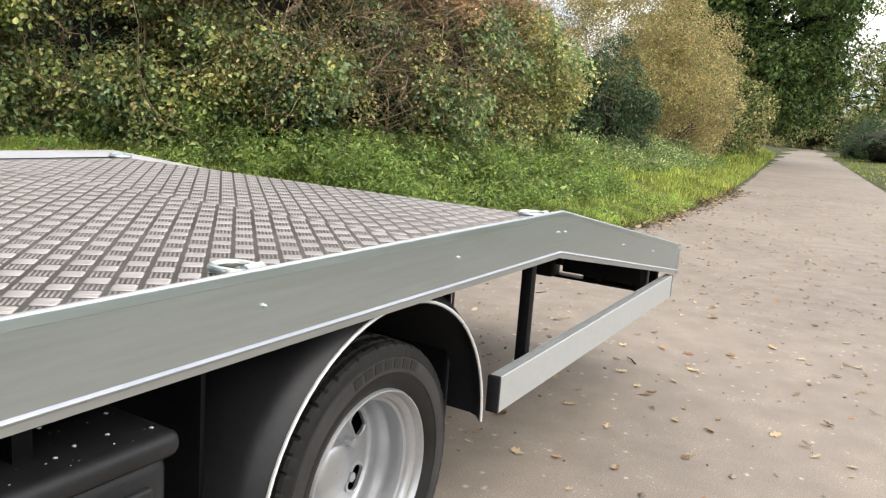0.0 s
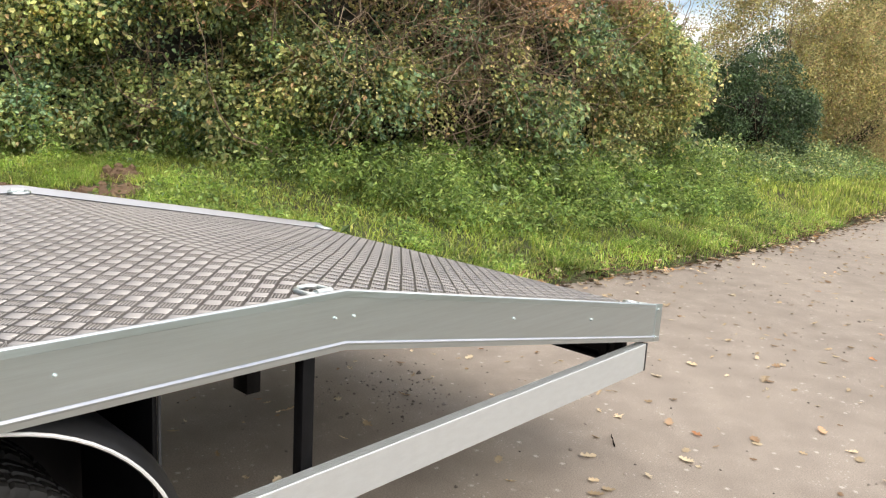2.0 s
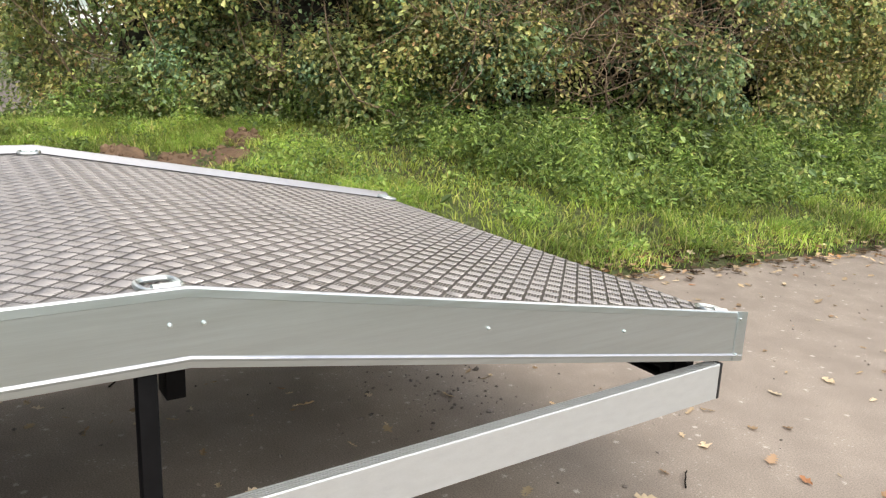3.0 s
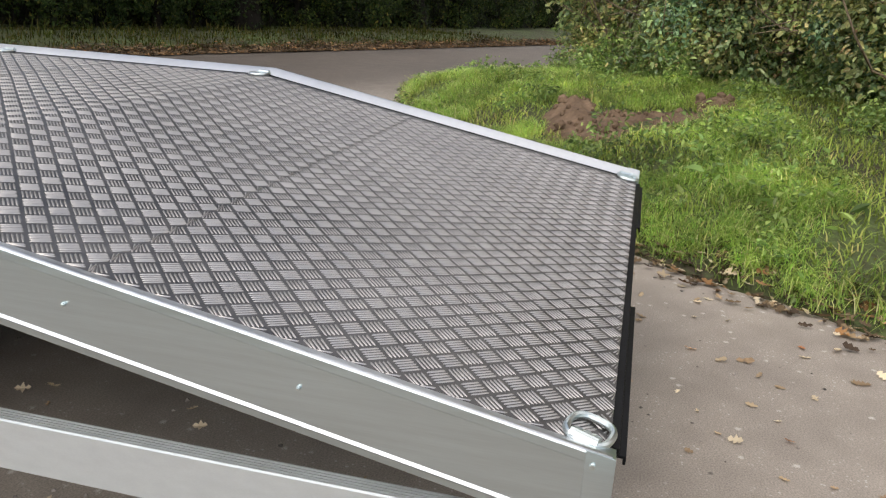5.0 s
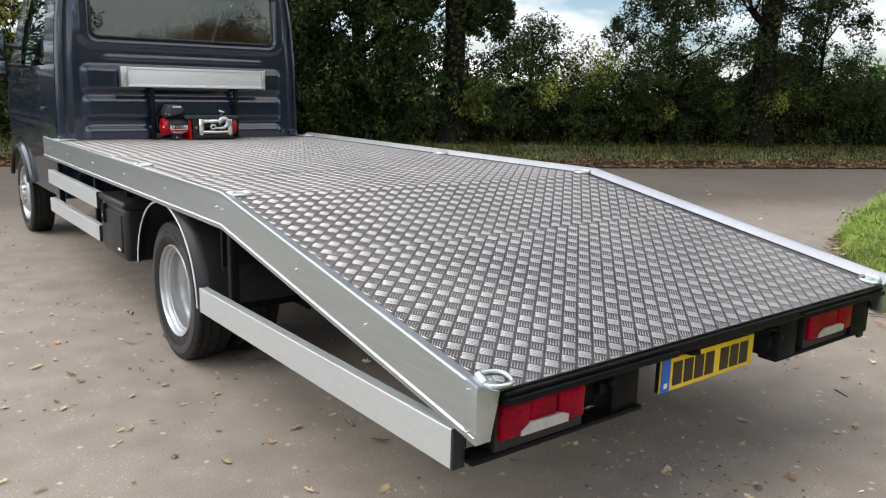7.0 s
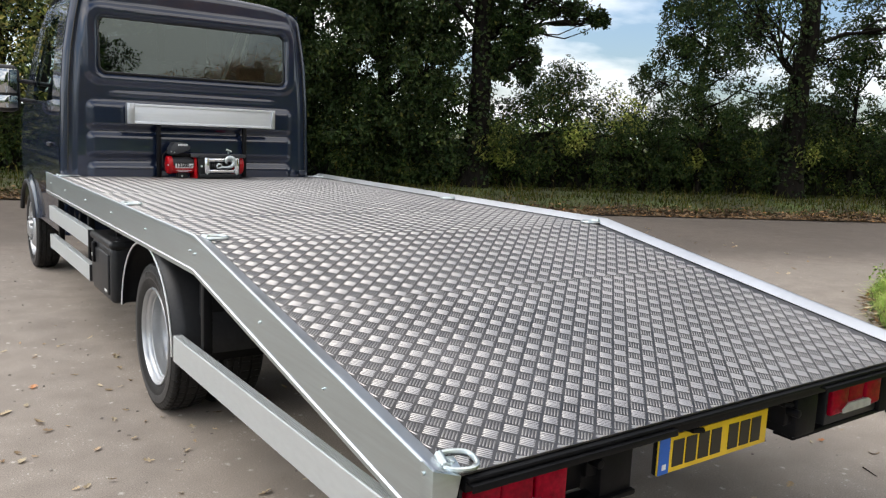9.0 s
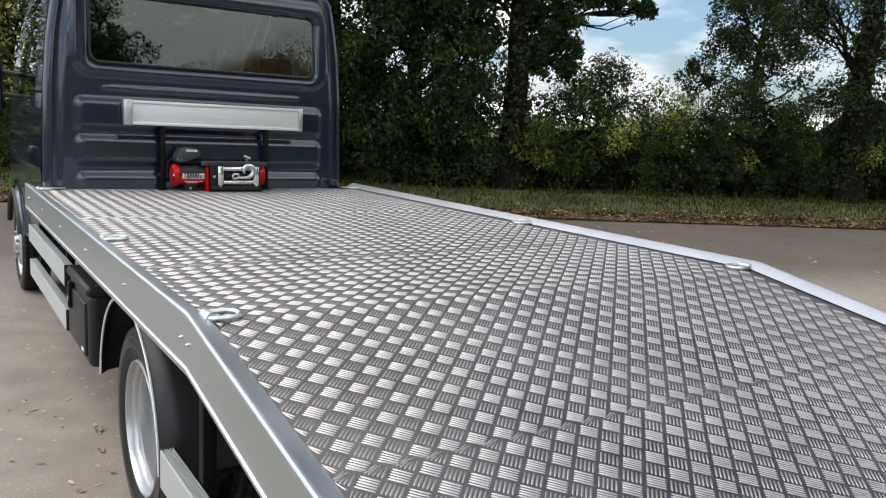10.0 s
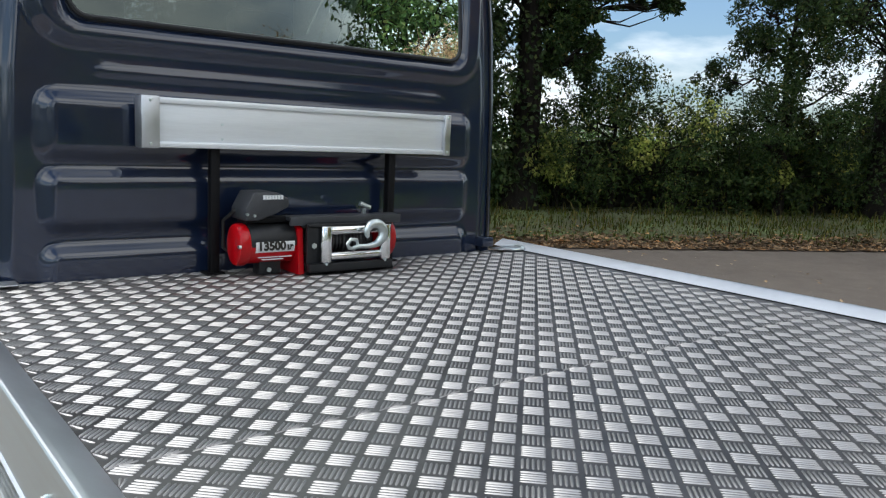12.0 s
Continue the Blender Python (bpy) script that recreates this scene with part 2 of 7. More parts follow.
def box(x0, x1, y0, y1, z0, z1, bevel=0.0, seg=2, bm=None):
    b = bmesh.new()
    bmesh.ops.create_cube(b, size=1.0)
    for v in b.verts:
        v.co = Vector((x0 + (v.co.x + 0.5) * (x1 - x0), y0 + (v.co.y + 0.5) * (y1 - y0), z0 + (v.co.z + 0.5) * (z1 - z0)))
    if bevel:
        bmesh.ops.bevel(b, geom=list(b.edges), offset=bevel, segments=seg, affect="EDGES", profile=0.5)
    return join(bm, b)


def join(bm, b):
    if bm is None:
        return b
    me = bpy.data.meshes.new("tmp")
    b.to_mesh(me)
    b.free()
    bm.from_mesh(me)
    bpy.data.meshes.remove(me)
    return bm


def rod(a, c, r, seg=12, bm=None, r2=None, bevel=0.0):
    """A closed cylinder or cone from a to c."""
    a, c = Vector(a), Vector(c)
    b = bmesh.new()
    bmesh.ops.create_cone(b, cap_ends=True, segments=seg, radius1=r, radius2=r if r2 is None else r2, depth=(c - a).length)
    if bevel:
        rim = [e for e in b.edges if any(len(f.verts) > 4 for f in e.link_faces)]
        bmesh.ops.bevel(b, geom=rim, offset=bevel, segments=2, affect="EDGES", profile=0.5)
    m = Matrix.Translation((a + c) / 2) @ (c - a).to_track_quat("Z", "Y").to_matrix().to_4x4()
    bmesh.ops.transform(b, matrix=m, verts=b.verts)
    return join(bm, b)


def tube(path, radii, seg=8, closed=False, bm=None):
    """A round tube along a path."""
    b = bm or bmesh.new()
    P = [Vector(p) for p in path]
    R = radii if isinstance(radii, (list, tuple)) else [radii] * len(P)
    rings, ref = [], None
    for i, p in enumerate(P):
        d = (P[(i + 1) % len(P)] - P[i - 1]) if closed else (P[min(i + 1, len(P) - 1)] - P[max(i - 1, 0)])
        d.normalize()
        ref = ref or (Vector((0, 0, 1)) if abs(d.z) < 0.9 else Vector((1, 0, 0)))
        u = (ref - d * ref.dot(d)).normalized()
        ref = u
        w = d.cross(u)
        rings.append([b.verts.new(p + (u * math.cos(a) + w * math.sin(a)) * R[i]) for a in [2 * math.pi * k / seg for k in range(seg)]])
    n = len(rings)
    for i in range(n if closed else n - 1):
        for k in range(seg):
            b.faces.new((rings[i][k], rings[i][(k + 1) % seg], rings[(i + 1) % n][(k + 1) % seg], rings[(i + 1) % n][k]))
    if not closed:
        b.faces.new(rings[0][::-1]), b.faces.new(rings[-1])
    return b


def sweep(profile, stations, bm=None):
    """A closed profile of (x, z) carried along stations of (y, dx, dz)."""
    b = bm or bmesh.new()
    rings = [[b.verts.new((x + dx, y, z + dz)) for x, z in profile] for y, dx, dz in stations]
    n = len(profile)
    for r, s in zip(rings, rings[1:]):
        for k in range(n):
            b.faces.new((r[k], r[(k + 1) % n], s[(k + 1) % n], s[k]))
    b.faces.new(rings[0]), b.faces.new(rings[-1][::-1])
    bmesh.ops.recalc_face_normals(b, faces=b.faces)
    return b


def lathe(profile, seg, centre, axis=-1, bm=None, cut=None):
    """A profile of (distance along the axle, radius) turned about the x axis; axis -1 faces the truck's near side. cut(i, k) leaves a face out."""
    b = bm or bmesh.new()
    c = Vector(centre)
    rings = [[b.verts.new(c + Vector((axis * a, r * math.cos(2 * math.pi * k / seg), r * math.sin(2 * math.pi * k / seg)))) for k in range(seg)] for a, r in profile]
    for i in range(len(rings) - 1):
        for k in range(seg):
            if not (cut and cut(i, k)):
                b.faces.new((rings[i][k], rings[i][(k + 1) % seg], rings[i + 1][(k + 1) % seg], rings[i + 1][k]))
    bmesh.ops.recalc_face_normals(b, faces=b.faces)
    return b


# ---- the truck ----
# y = 0 is the tail of the deck, x = 0 the near side's outer face, x = 2.2 the off side's
W, DECK, KINK, FRONT = 2.2, 0.938, 1.62, 5.09
TAILZ = 0.652


def deck_z(y):
    return DECK if y >= KINK else TAILZ + (DECK - TAILZ) * y / KINK


def mirrored(x):
    return W - x


truck = thing("flatbed_truck", "dark navy beavertail recovery truck with aluminium chequer-plate deck, parked on lane", "truck")

# side rails: a folded web with a top flange, a shallow groove and a bright bead along the foot
RAIL = [(0.064, -0.0262), (0.058, -0.0225), (0.016, -0.0022), (0.011, -0.0005), (0.006, 0.0), (0.0028, -0.0012), (0.001, -0.004), (0.0, -0.0185), (0.0016, -0.0205), (0.0016, -0.1300), (-0.0008, -0.1320), (-0.0030, -0.1345), (-0.0016, -0.1380),
        (0.001, -0.1405), (0.003, -0.1535), (0.055, -0.1535), (0.055, -0.1495), (0.006, -0.1495), (0.006, -0.008), (0.056, -0.0262), (0.064, -0.0278)]
RAILST = [(FRONT, 0, DECK + 0.028), (KINK, 0, DECK + 0.028), (0.002, 0, TAILZ + 0.028)]
for side in (0, 1):
    prof = RAIL if side == 0 else [(mirrored(x), z) for x, z in RAIL[::-1]]
    rail = part("side_rail", sweep(prof, RAILST), M_alu, truck, "brushed aluminium side rail", angle=20)
    rail.data.materials.append(M_aluflange)
    # upward faces get a paler metal, the sky's brightness put into the colour
    for poly in rail.data.polygons:
        if poly.normal.z > 0.6:
            poly.material_index = 1
    bolts = [0.514, 0.955, 1.596, 1.655, 2.295, 2.967, 3.63, 4.29, 4.86]
    for y in bolts:
        z = deck_z(y) + 0.028 - 0.067
        sx = -1 if side == 0 else 1
        x0 = 0 if side == 0 else W
        b = rod((x0 - sx * 0.002, y, z), (x0 + sx * 0.003, y, z), 0.0045, 14, bevel=0.001)
        rod((x0 + sx * 0.002, y, z), (x0 + sx * 0.0065, y, z), 0.0032, 6, b, bevel=0.0008)
        part("bolt", b, M_zinc, rail)
    # rear cap of the rail
    cx0, cx1 = (-0.001, 0.074) if side == 0 else (W - 0.074, W + 0.001)
    b = box(cx0, cx1, -0.004, 0.042, TAILZ - 0.124, TAILZ + 0.0290, 0.0012)
    for v in b.verts:
        t_in = (v.co.x - cx0) / (cx1 - cx0) if side == 0 else (cx1 - v.co.x) / (cx1 - cx0)
        if v.co.z < TAILZ - 0.05:
            if t_in > 0.5:
                v.co.x += -0.026 if side == 0 else 0.026
        elif t_in > 0.5:
            v.co.z -= 0.026
        v.co.z += v.co.y * 0.176
    cap = part("rail_end_cap", b, M_alu, truck, "folded aluminium end cap")
    for zz in (TAILZ + 0.012, TAILZ - 0.1):
        xx = -0.004 if side == 0 else W + 0.004
        d = -0.003 if side == 0 else 0.003
        part("screw", rod((xx - d, 0.03, zz), (xx + d, 0.03, zz), 0.005, 10, bevel=0.001), M_zinc, cap)

# the chequered sheets, butted across the deck
X0, X1 = 0.052, W - 0.052
# each sheet: its stretch along the truck, and the start and spacing of its alike pads across and along
sheets = [("ramp_sheet", 0.006, 0.95495, 0.0524, 0.0648, 0.1177, 0.0617), ("deck_sheet", 0.95505, 2.33995, 0.0605, 0.0652, 1.4775, 0.0628),
          ("deck_sheet", 2.34005, 3.58995, 0.025, 0.0656, 3.3800, 0.0655), ("deck_sheet", 3.59005, 4.97, 0.0562, 0.0655, 3.6945, 0.0655)]
SIDE = 0.0463  # distance between neighbouring pads


def tread_bars(name, y0, y1, sx, px, sy, py, parent):
    """Five raised bars to a pad, pads turned by a right angle from one to the next, laid at 45 degrees."""
    n5 = 5
    ii, jj = np.meshgrid(np.arange(-1, 70), np.arange(int((y0 - sy) / py * 2) - 3, int((y1 - sy) / py * 2) + 4), indexing="ij")
    keep = (ii + jj) % 2 == 0
    ii, jj = ii[keep], jj[keep]
    cx, cy = sx + ii * px / 2, sy + jj * py / 2
    kind = ii % 2
    L, pitch, wid, hgt = SIDE * 0.41, SIDE * 0.172, SIDE * 0.052, 0.0028
    a = math.sqrt(0.5)
    e = np.where(kind[:, None] == 0, np.array([[a, -a]]), np.array([[a, a]]))  # along the bars
    f = np.stack([-e[:, 1], e[:, 0]], 1)
    us = (-1.0, -0.78, 0.78, 1.0)
    V, F = [], []
    k = np.arange(n5) - (n5 - 1) / 2
    base = np.stack([cx, cy], 1)[:, None, :] + f[:, None, :] * (k[None, :, None] * pitch)
    base, ee, ff = base.reshape(-1, 2), np.repeat(e, n5, 0), np.repeat(f, n5, 0)
    wear = 1 - 0.22 * np.random.rand(len(base))
    ok = (base[:, 0] > 0.062) & (base[:, 0] < X1 - 0.062) & (base[:, 1] > y0 - 0.011) & (base[:, 1] < y1 + 0.011)
    base, ee, ff, wear = base[ok], ee[ok], ff[ok], wear[ok]
    for u in us:
        taper = 0.3 if abs(u) > 0.9 else 1.0
        bow = 0.0005 * (1 - u * u)
        mid = base + ee * (u * L) + ff * bow
        for s, h in ((-1, 0.0), (-0.34, 0.95), (0.34, 0.95), (1, 0.0)):
            p = mid + ff * (s * wid * taper)
            p = np.column_stack([np.clip(p[:, 0], 0.0665, X1 - 0.05), np.clip(p[:, 1], y0 + 0.0002, y1 - 0.0002)])
            z = np.where(p[:, 1] >= KINK, DECK, TAILZ + (DECK - TAILZ) * p[:, 1] / KINK)
            V.append(np.column_stack([p, z - 0.0004 + hgt * h * (0.25 + 0.75 * taper) * wear]))
    N, rings = len(base), len(us)
    V = np.stack(V, 1).reshape(-1, 3)
    tmpl = []
    for r in range(rings - 1):
        for s in range(3):
            tmpl.append((r * 4 + s, r * 4 + s + 1, (r + 1) * 4 + s + 1, (r + 1) * 4 + s))
    F = (np.array(tmpl)[None] + (np.arange(N) * rings * 4)[:, None, None]).reshape(-1, 4)
    ob = put(name, V, F[:, ::-1], M_tread, parent, "bright worn five-bar tread", smooth=True)
    return tagged(ob, kind="stuff")


# thin black strip painted as the shadow under the off-side flange lip
for xa in (W - 0.0705,):
    part("painted_shadow_line", sweep([(xa, 0.0028), (xa + 0.007, 0.0028), (xa + 0.007, -0.001), (xa, -0.001)], [(4.96, 0, DECK), (KINK, 0, DECK), (0.008, 0, TAILZ + 0.0014)]), M_black, truck, "black line along the rail, painted as the flange's shadow")
for nm, y0, y1, *lay in sheets:
    prof = [(X0, 0.0), (X1, 0.0), (X1, -0.005), (X0, -0.005)]
    st = [(y, 0, deck_z(y)) for y in ([y1] + ([KINK] if y0 < KINK < y1 else []) + [y0])]
    sh = part(nm, sweep(prof, st), M_plate, truck, "scuffed aluminium chequer-plate sheet", angle=20)
    tread_bars("tread_pattern", y0, y1, *lay, sh)

# tail beam and lamps
tail = part("tail_beam", box(0.092, W - 0.092, 0.004, 0.05, TAILZ - 0.046, TAILZ - 0.007, 0.004), M_black, truck, "black painted steel tail beam")
b = box(0.092, W - 0.092, -0.010, 0.03, TAILZ - 0.018, TAILZ - 0.0065, 0.003)
part("lip", b, M_black, tail)
for xc in (0.36, 1.84):
    brk = part("lamp_bracket", box(xc - 0.21, xc + 0.20, 0.109, 0.135, 0.466, 0.566, 0.006), M_black, truck)
    sgn = 1 if xc < 1 else -1
    part("bracket_bar", box(min(xc - sgn * 0.315, xc + sgn * 0.36), max(xc - sgn * 0.315, xc + sgn * 0.36), 0.060, 0.135, 0.430, 0.4455, 0.004), M_black, truck)
    for dx in (-0.19, 0.0, 0.33):
        xx = xc + sgn * dx
        part("bracket_hanger", box(xx - 0.018, xx + 0.018, 0.1095, 0.133, 0.446, TAILZ - 0.03, 0.004), M_black, truck)
for mirror_side, xa, xb in ((0, 0.128, 0.446), (1, 1.672, 2.0)):
    lamp = part("tail_lamp", box(xa - 0.008, xb + 0.008, 0.062, 0.108, 0.446, 0.592, 0.006), M_plastic, truck, "black-backed red rear lamp")
    w3 = (xb - xa) / 3
    for k in range(3):
        part("lens", box(xa + k * w3 + 0.001, xa + (k + 1) * w3 - 0.001, 0.045 if k != 1 else 0.050, 0.08, 0.482, 0.582, 0.009, 3), M_lens, lamp, "red ribbed lens")
    b = bmesh.new()
    pts = [(xa + 0.07, 0.484), (xb - 0.07, 0.484), (xb - 0.07, 0.506), (xb - 0.095, 0.516), (xa + 0.10, 0.516), (xa + 0.07, 0.498)]
    fr = [b.verts.new((x, 0.042, z)) for x, z in pts]
    bk = [b.verts.new((x, 0.062, z)) for x, z in pts]
    b.faces.new(fr), b.faces.new(bk[::-1])
    for k in range(6):
        b.faces.new((fr[k], bk[k], bk[(k + 1) % 6], fr[(k + 1) % 6]))
    bmesh.ops.recalc_face_normals(b, faces=b.faces)
    part("reverse_lens", b, M_lensclear, lamp, "clear reversing lens", angle=20)
# folded hoods that overhang the lamps
for xa, xb in ((0.094, 0.775), (1.50, W - 0.094)):
    b = box(xa, xb, -0.022, 0.012, TAILZ - 0.026, TAILZ - 0.0195, 0.002)
    box(xa, xb, -0.022, -0.017, TAILZ - 0.037, TAILZ - 0.022, 0.0015, 2, b)
    part("lamp_hood", b, M_black, truck, "black folded steel lamp hood")
# ramp sockets either side of the number plate
for xc, ya, za in ((0.655, 0.072, 0.435), (1.495, 0.03, 0.455)):
    b = box(xc - 0.062, xc + 0.062, ya, 0.19, za, za + 0.14, 0.012)
    box(xc - 0.10, xc - 0.05, ya + 0.018, 0.15, 0.50, TAILZ - 0.04, 0.006, 2, b)
    rod((xc - 0.09, ya - 0.024, 0.552), (xc - 0.09, ya + 0.018, 0.552), 0.013, 12, b, bevel=0.003)
    part("ramp_socket", b, M_black, truck, "black steel ramp socket")
for xc in (0.93, 1.38):
    part("spring_pin", tube([(xc, 0.082, 0.575), (xc, 0.045, 0.577), (xc + 0.035, 0.04, 0.573)], 0.009, 8), M_black, truck)
plate_back = part("number_plate", box(0.822, 1.342, 0.075, 0.081, 0.450, 0.562, 0.002), M_yellow, truck, "yellow reflective rear number plate")
part("blue_band", box(0.824, 0.868, 0.0725, 0.0755, 0.452, 0.560), M_blue, plate_back)
part("emblem", box(0.838, 0.854, 0.0705, 0.0726, 0.466, 0.482, 0.0), M_white, plate_back)
cur = 0.884
for wide in (0.047, 0.047, 0.047, 0.047):
    part("printed_bar", box(cur, cur + wide, 0.0725, 0.0755, 0.466, 0.545), M_ink, plate_back)
    cur += wide + 0.011
cur += 0.026
for wide in (0.047, 0.047, 0.047):
    part("printed_bar", box(cur, cur + wide, 0.0725, 0.0755, 0.466, 0.545), M_ink, plate_back)
    cur += wide + 0.011
part("plate_holder", box(0.826, 1.338, 0.083, 0.10, 0.447, TAILZ - 0.047, 0.004), M_black, truck)

# chassis under the deck
for xc in (0.70, 1.50):
    part("chassis_rail", box(xc - 0.035, xc + 0.035, 1.15, 6.9, 0.56, 0.76, 0.006), M_black, truck, "black steel chassis rail")
    part("subframe_rail", sweep([(xc - 0.03, 0), (xc + 0.03, 0), (xc + 0.03, -0.10), (xc - 0.03, -0.10)], [(4.95, 0, DECK - 0.065), (KINK, 0, DECK - 0.065), (0.12, 0, deck_z(0.12) - 0.065)]), M_black, truck)
for yc in (0.45, 0.95, 1.45, 1.95, 2.5, 3.1, 3.7, 4.3, 4.85):
    zt = deck_z(yc) - 0.0065 - (0.0 if yc > KINK else 0.006)
    part("cross_member", box(0.02, W - 0.02, yc - 0.025, yc + 0.025, zt - 0.06, zt, 0.004), M_black, truck)
for xa, xb in ((0.025, 0.06), (W - 0.06, W - 0.025)):
    part("edge_beam", sweep([(xa, 0), (xb, 0), (xb, -0.05), (xa, -0.05)], [(4.9, 0, DECK - 0.067), (KINK, 0, DECK - 0.067), (0.12, 0, deck_z(0.12) - 0.067)]), M_black, truck)
part("rear_axle", rod((0.45, 2.488, 0.352), (W - 0.45, 2.488, 0.352), 0.05, 16), M_black, truck)
part("differential", rod((0.98, 2.488, 0.352), (1.24, 2.488, 0.352), 0.16, 24, bevel=0.05), M_black, truck)
part("spare_wheel_carrier", box(0.62, 1.58, 0.78, 1.12, 0.56, 0.62, 0.025), M_black, truck)
for xa, xb in ((0.56, 0.64), (1.56, 1.64)):
    part("chassis_hanger", box(xa, xb, 1.485, 1.535, 0.50, 0.80, 0.004), M_black, truck, "black chassis hanger")
part("prop_shaft", rod((1.1, 2.6, 0.42), (1.1, 5.5, 0.55), 0.04, 12), M_black, truck)
part("exhaust_box", rod((0.55, 3.7, 0.45), (0.55, 4.5, 0.45), 0.10, 18, bevel=0.02), M_greybox, truck)

# side guards: a ribbed aluminium plank with black end plugs


def guard(y0, y1, z0, z1, xa, xb, height=0.106):
    prof = [(0.0, 0.0), (0.002, 0.004)]
    for k in range(4):
        prof += [(0.0055 + k * 0.0076, 0.004), (0.006 + k * 0.0076, -0.003), (0.0098 + k * 0.0076, -0.003), (0.0103 + k * 0.0076, 0.004)]
    prof += [(0.036, 0.004), (0.038, 0.0), (0.038, -height), (0.0, -height)]
    g = part("side_guard", sweep(prof, [(y0, xa, z0 - 0.004), (y1, xb, z1 - 0.004)]), M_alumill, truck, "pale aluminium side guard plank", angle=20)
    for ye, xe, ze, s in ((y0, xa, z0, -1), (y1, xb, z1, 1)):
        part("end_plug", box(xe - 0.001, xe + 0.039, min(ye, ye + s * 0.012), max(ye, ye + s * 0.012), ze - 0.004 - height - 0.001, ze + 0.0005, 0.002), M_plastic, g, "black plastic end plug")
    return g


guard(0.095, 1.945, 0.535, 0.497, 0.0, 0.018)
guard(3.665, 5.06, 0.718, 0.722, 0.015, 0.012, 0.095)
guard(3.645, 5.05, 0.514, 0.512, 0.015, 0.012, 0.093)
for x0, x1 in ((W - 0.038, W - 0.0),):
    og = part("side_guard", box(x0, x1, 0.096, 1.945, 0.40, 0.51, 0.003), M_alumill, truck, "pale aluminium side guard plank")
    part("end_plug", box(x0 - 0.002, x1 + 0.002, 0.082, 0.095, 0.398, 0.512, 0.002), M_plastic, og, "black plastic end plug")
    part("lamp_surround", box(2.012, W - 0.05, 0.05, 0.075, 0.44, 0.60, 0.004), M_black, truck, "black lamp surround plate")
for y, z0, z1, x in ((1.685, 0.40, 0.79, 0.056), (4.92, 0.42, 0.80, 0.052), (3.86, 0.42, 0.80, 0.052), (0.16, 0.44, 0.60, 0.056)):
    part("guard_post", box(x, x + 0.036, y - 0.018, y + 0.018, z0, z1, 0.003), M_black, truck, "black square-tube guard post")
    part("guard_post", box(W - x - 0.036, W - x, y - 0.018, y + 0.018, z0, z1, 0.003), M_black, truck, "black square-tube guard post")

# locker on the near side
lk = part("tool_locker", box(0.030, 0.42, 3.13, 3.64, 0.375, 0.69, 0.034, 5), M_plastic, truck, "black plastic tool locker with lid and latch")
part("lid", box(0.020, 0.43, 3.118, 3.652, 0.676, 0.722, 0.020, 4), M_plastic, lk)
part("front_panel", box(0.020, 0.036, 3.175, 3.595, 0.42, 0.645, 0.007, 3), M_plastic, lk)
part("latch", box(0.006, 0.03, 3.49, 3.53, 0.555, 0.672, 0.008, 3), M_black, lk)
part("latch_key", rod((0.004, 3.51, 0.60), (0.010, 3.51, 0.60), 0.011, 12, bevel=0.002), M_zinc, lk)
part("label", box(0.0165, 0.0205, 3.20, 3.25, 0.435, 0.447), M_white, lk)
part("locker_strap", box(0.10, 0.14, 3.32, 3.35, 0.71, 0.80), M_black, lk)
b = bmesh.new()
wr = random.Random(5)
for k in range(46):
    x, y, r = wr.uniform(0.035, 0.2), wr.uniform(3.13, 3.5), wr.choice([0.0012, 0.0015, 0.002, 0.002, 0.004])
    tmp = bmesh.new()
    bmesh.ops.create_icosphere(tmp, subdivisions=2, radius=r)
    bmesh.ops.transform(tmp, matrix=Matrix.Translation((x, y, 0.7215)) @ Matrix.Diagonal((1, 1, 0.55, 1)), verts=tmp.verts)
    join(b, tmp)
tagged(part("water_drops", b, M_drop, lk, "clear water drops"), kind="stuff")

# rear wheels, twinned


def tyre(cx, cy, cz, axis, R=0.352, wid=0.195, seg=342):
    b = bmesh.new()
    half = wid / 2
    prof = [(half * 0.78, 0.231), (half * 0.88, 0.243), (half * 0.96, 0.265), (half, 0.295), (half * 0.992, 0.318), (half * 0.965, 0.3205), (half * 0.955, 0.3235), (half * 0.945, 0.332), (half * 0.885, R - 0.007), (half * 0.80, R - 0.002), (half * 0.70, R - 0.0015), (half * 0.68, R - 0.009), (half * 0.60, R - 0.009), (half * 0.58, R - 0.001), (half * 0.5, R), (half * 0.34, R + 0.001), (half * 0.30, R - 0.008),
            (half * 0.22, R - 0.008), (half * 0.18, R + 0.002), (-half * 0.18, R + 0.002), (-half * 0.22, R - 0.008), (-half * 0.30, R - 0.008), (-half * 0.34, R + 0.001), (-half * 0.5, R),
            (-half * 0.80, R - 0.003), (-half * 0.95, 0.332), (-half, 0.295), (-half * 0.93, 0.262), (-half * 0.8, 0.245)]
    rings = []
    for a, r in prof:
        ring = []
        for k in range(seg):
            rr = r
            if r > 0.325 and abs(a) > half * 0.45 and k % 6 == 0:
                rr -= 0.0055 if k % 12 == 0 else 0.0035
            if r > R - 0.002 and abs(a) <= half * 0.5 and (k + int(abs(a) * 60)) % 8 == 0:
                rr -= 0.004
            t = 2 * math.pi * k / seg
            ring.append(b.verts.new((cx + axis * a, cy + rr * math.cos(t), cz + rr * math.sin(t))))
        rings.append(ring)
    for p, q in zip(rings, rings[1:]):
        for k in range(seg):
            b.faces.new((p[k], p[(k + 1) % seg], q[(k + 1) % seg], q[k]))
    bmesh.ops.recalc_face_normals(b, faces=b.faces)
    return b


def slots(seg, count, i0, i1):
    def cut(i, k):
        return i0 <= i < i1 and (k % (seg // count)) < seg // count * 0.28
    return cut


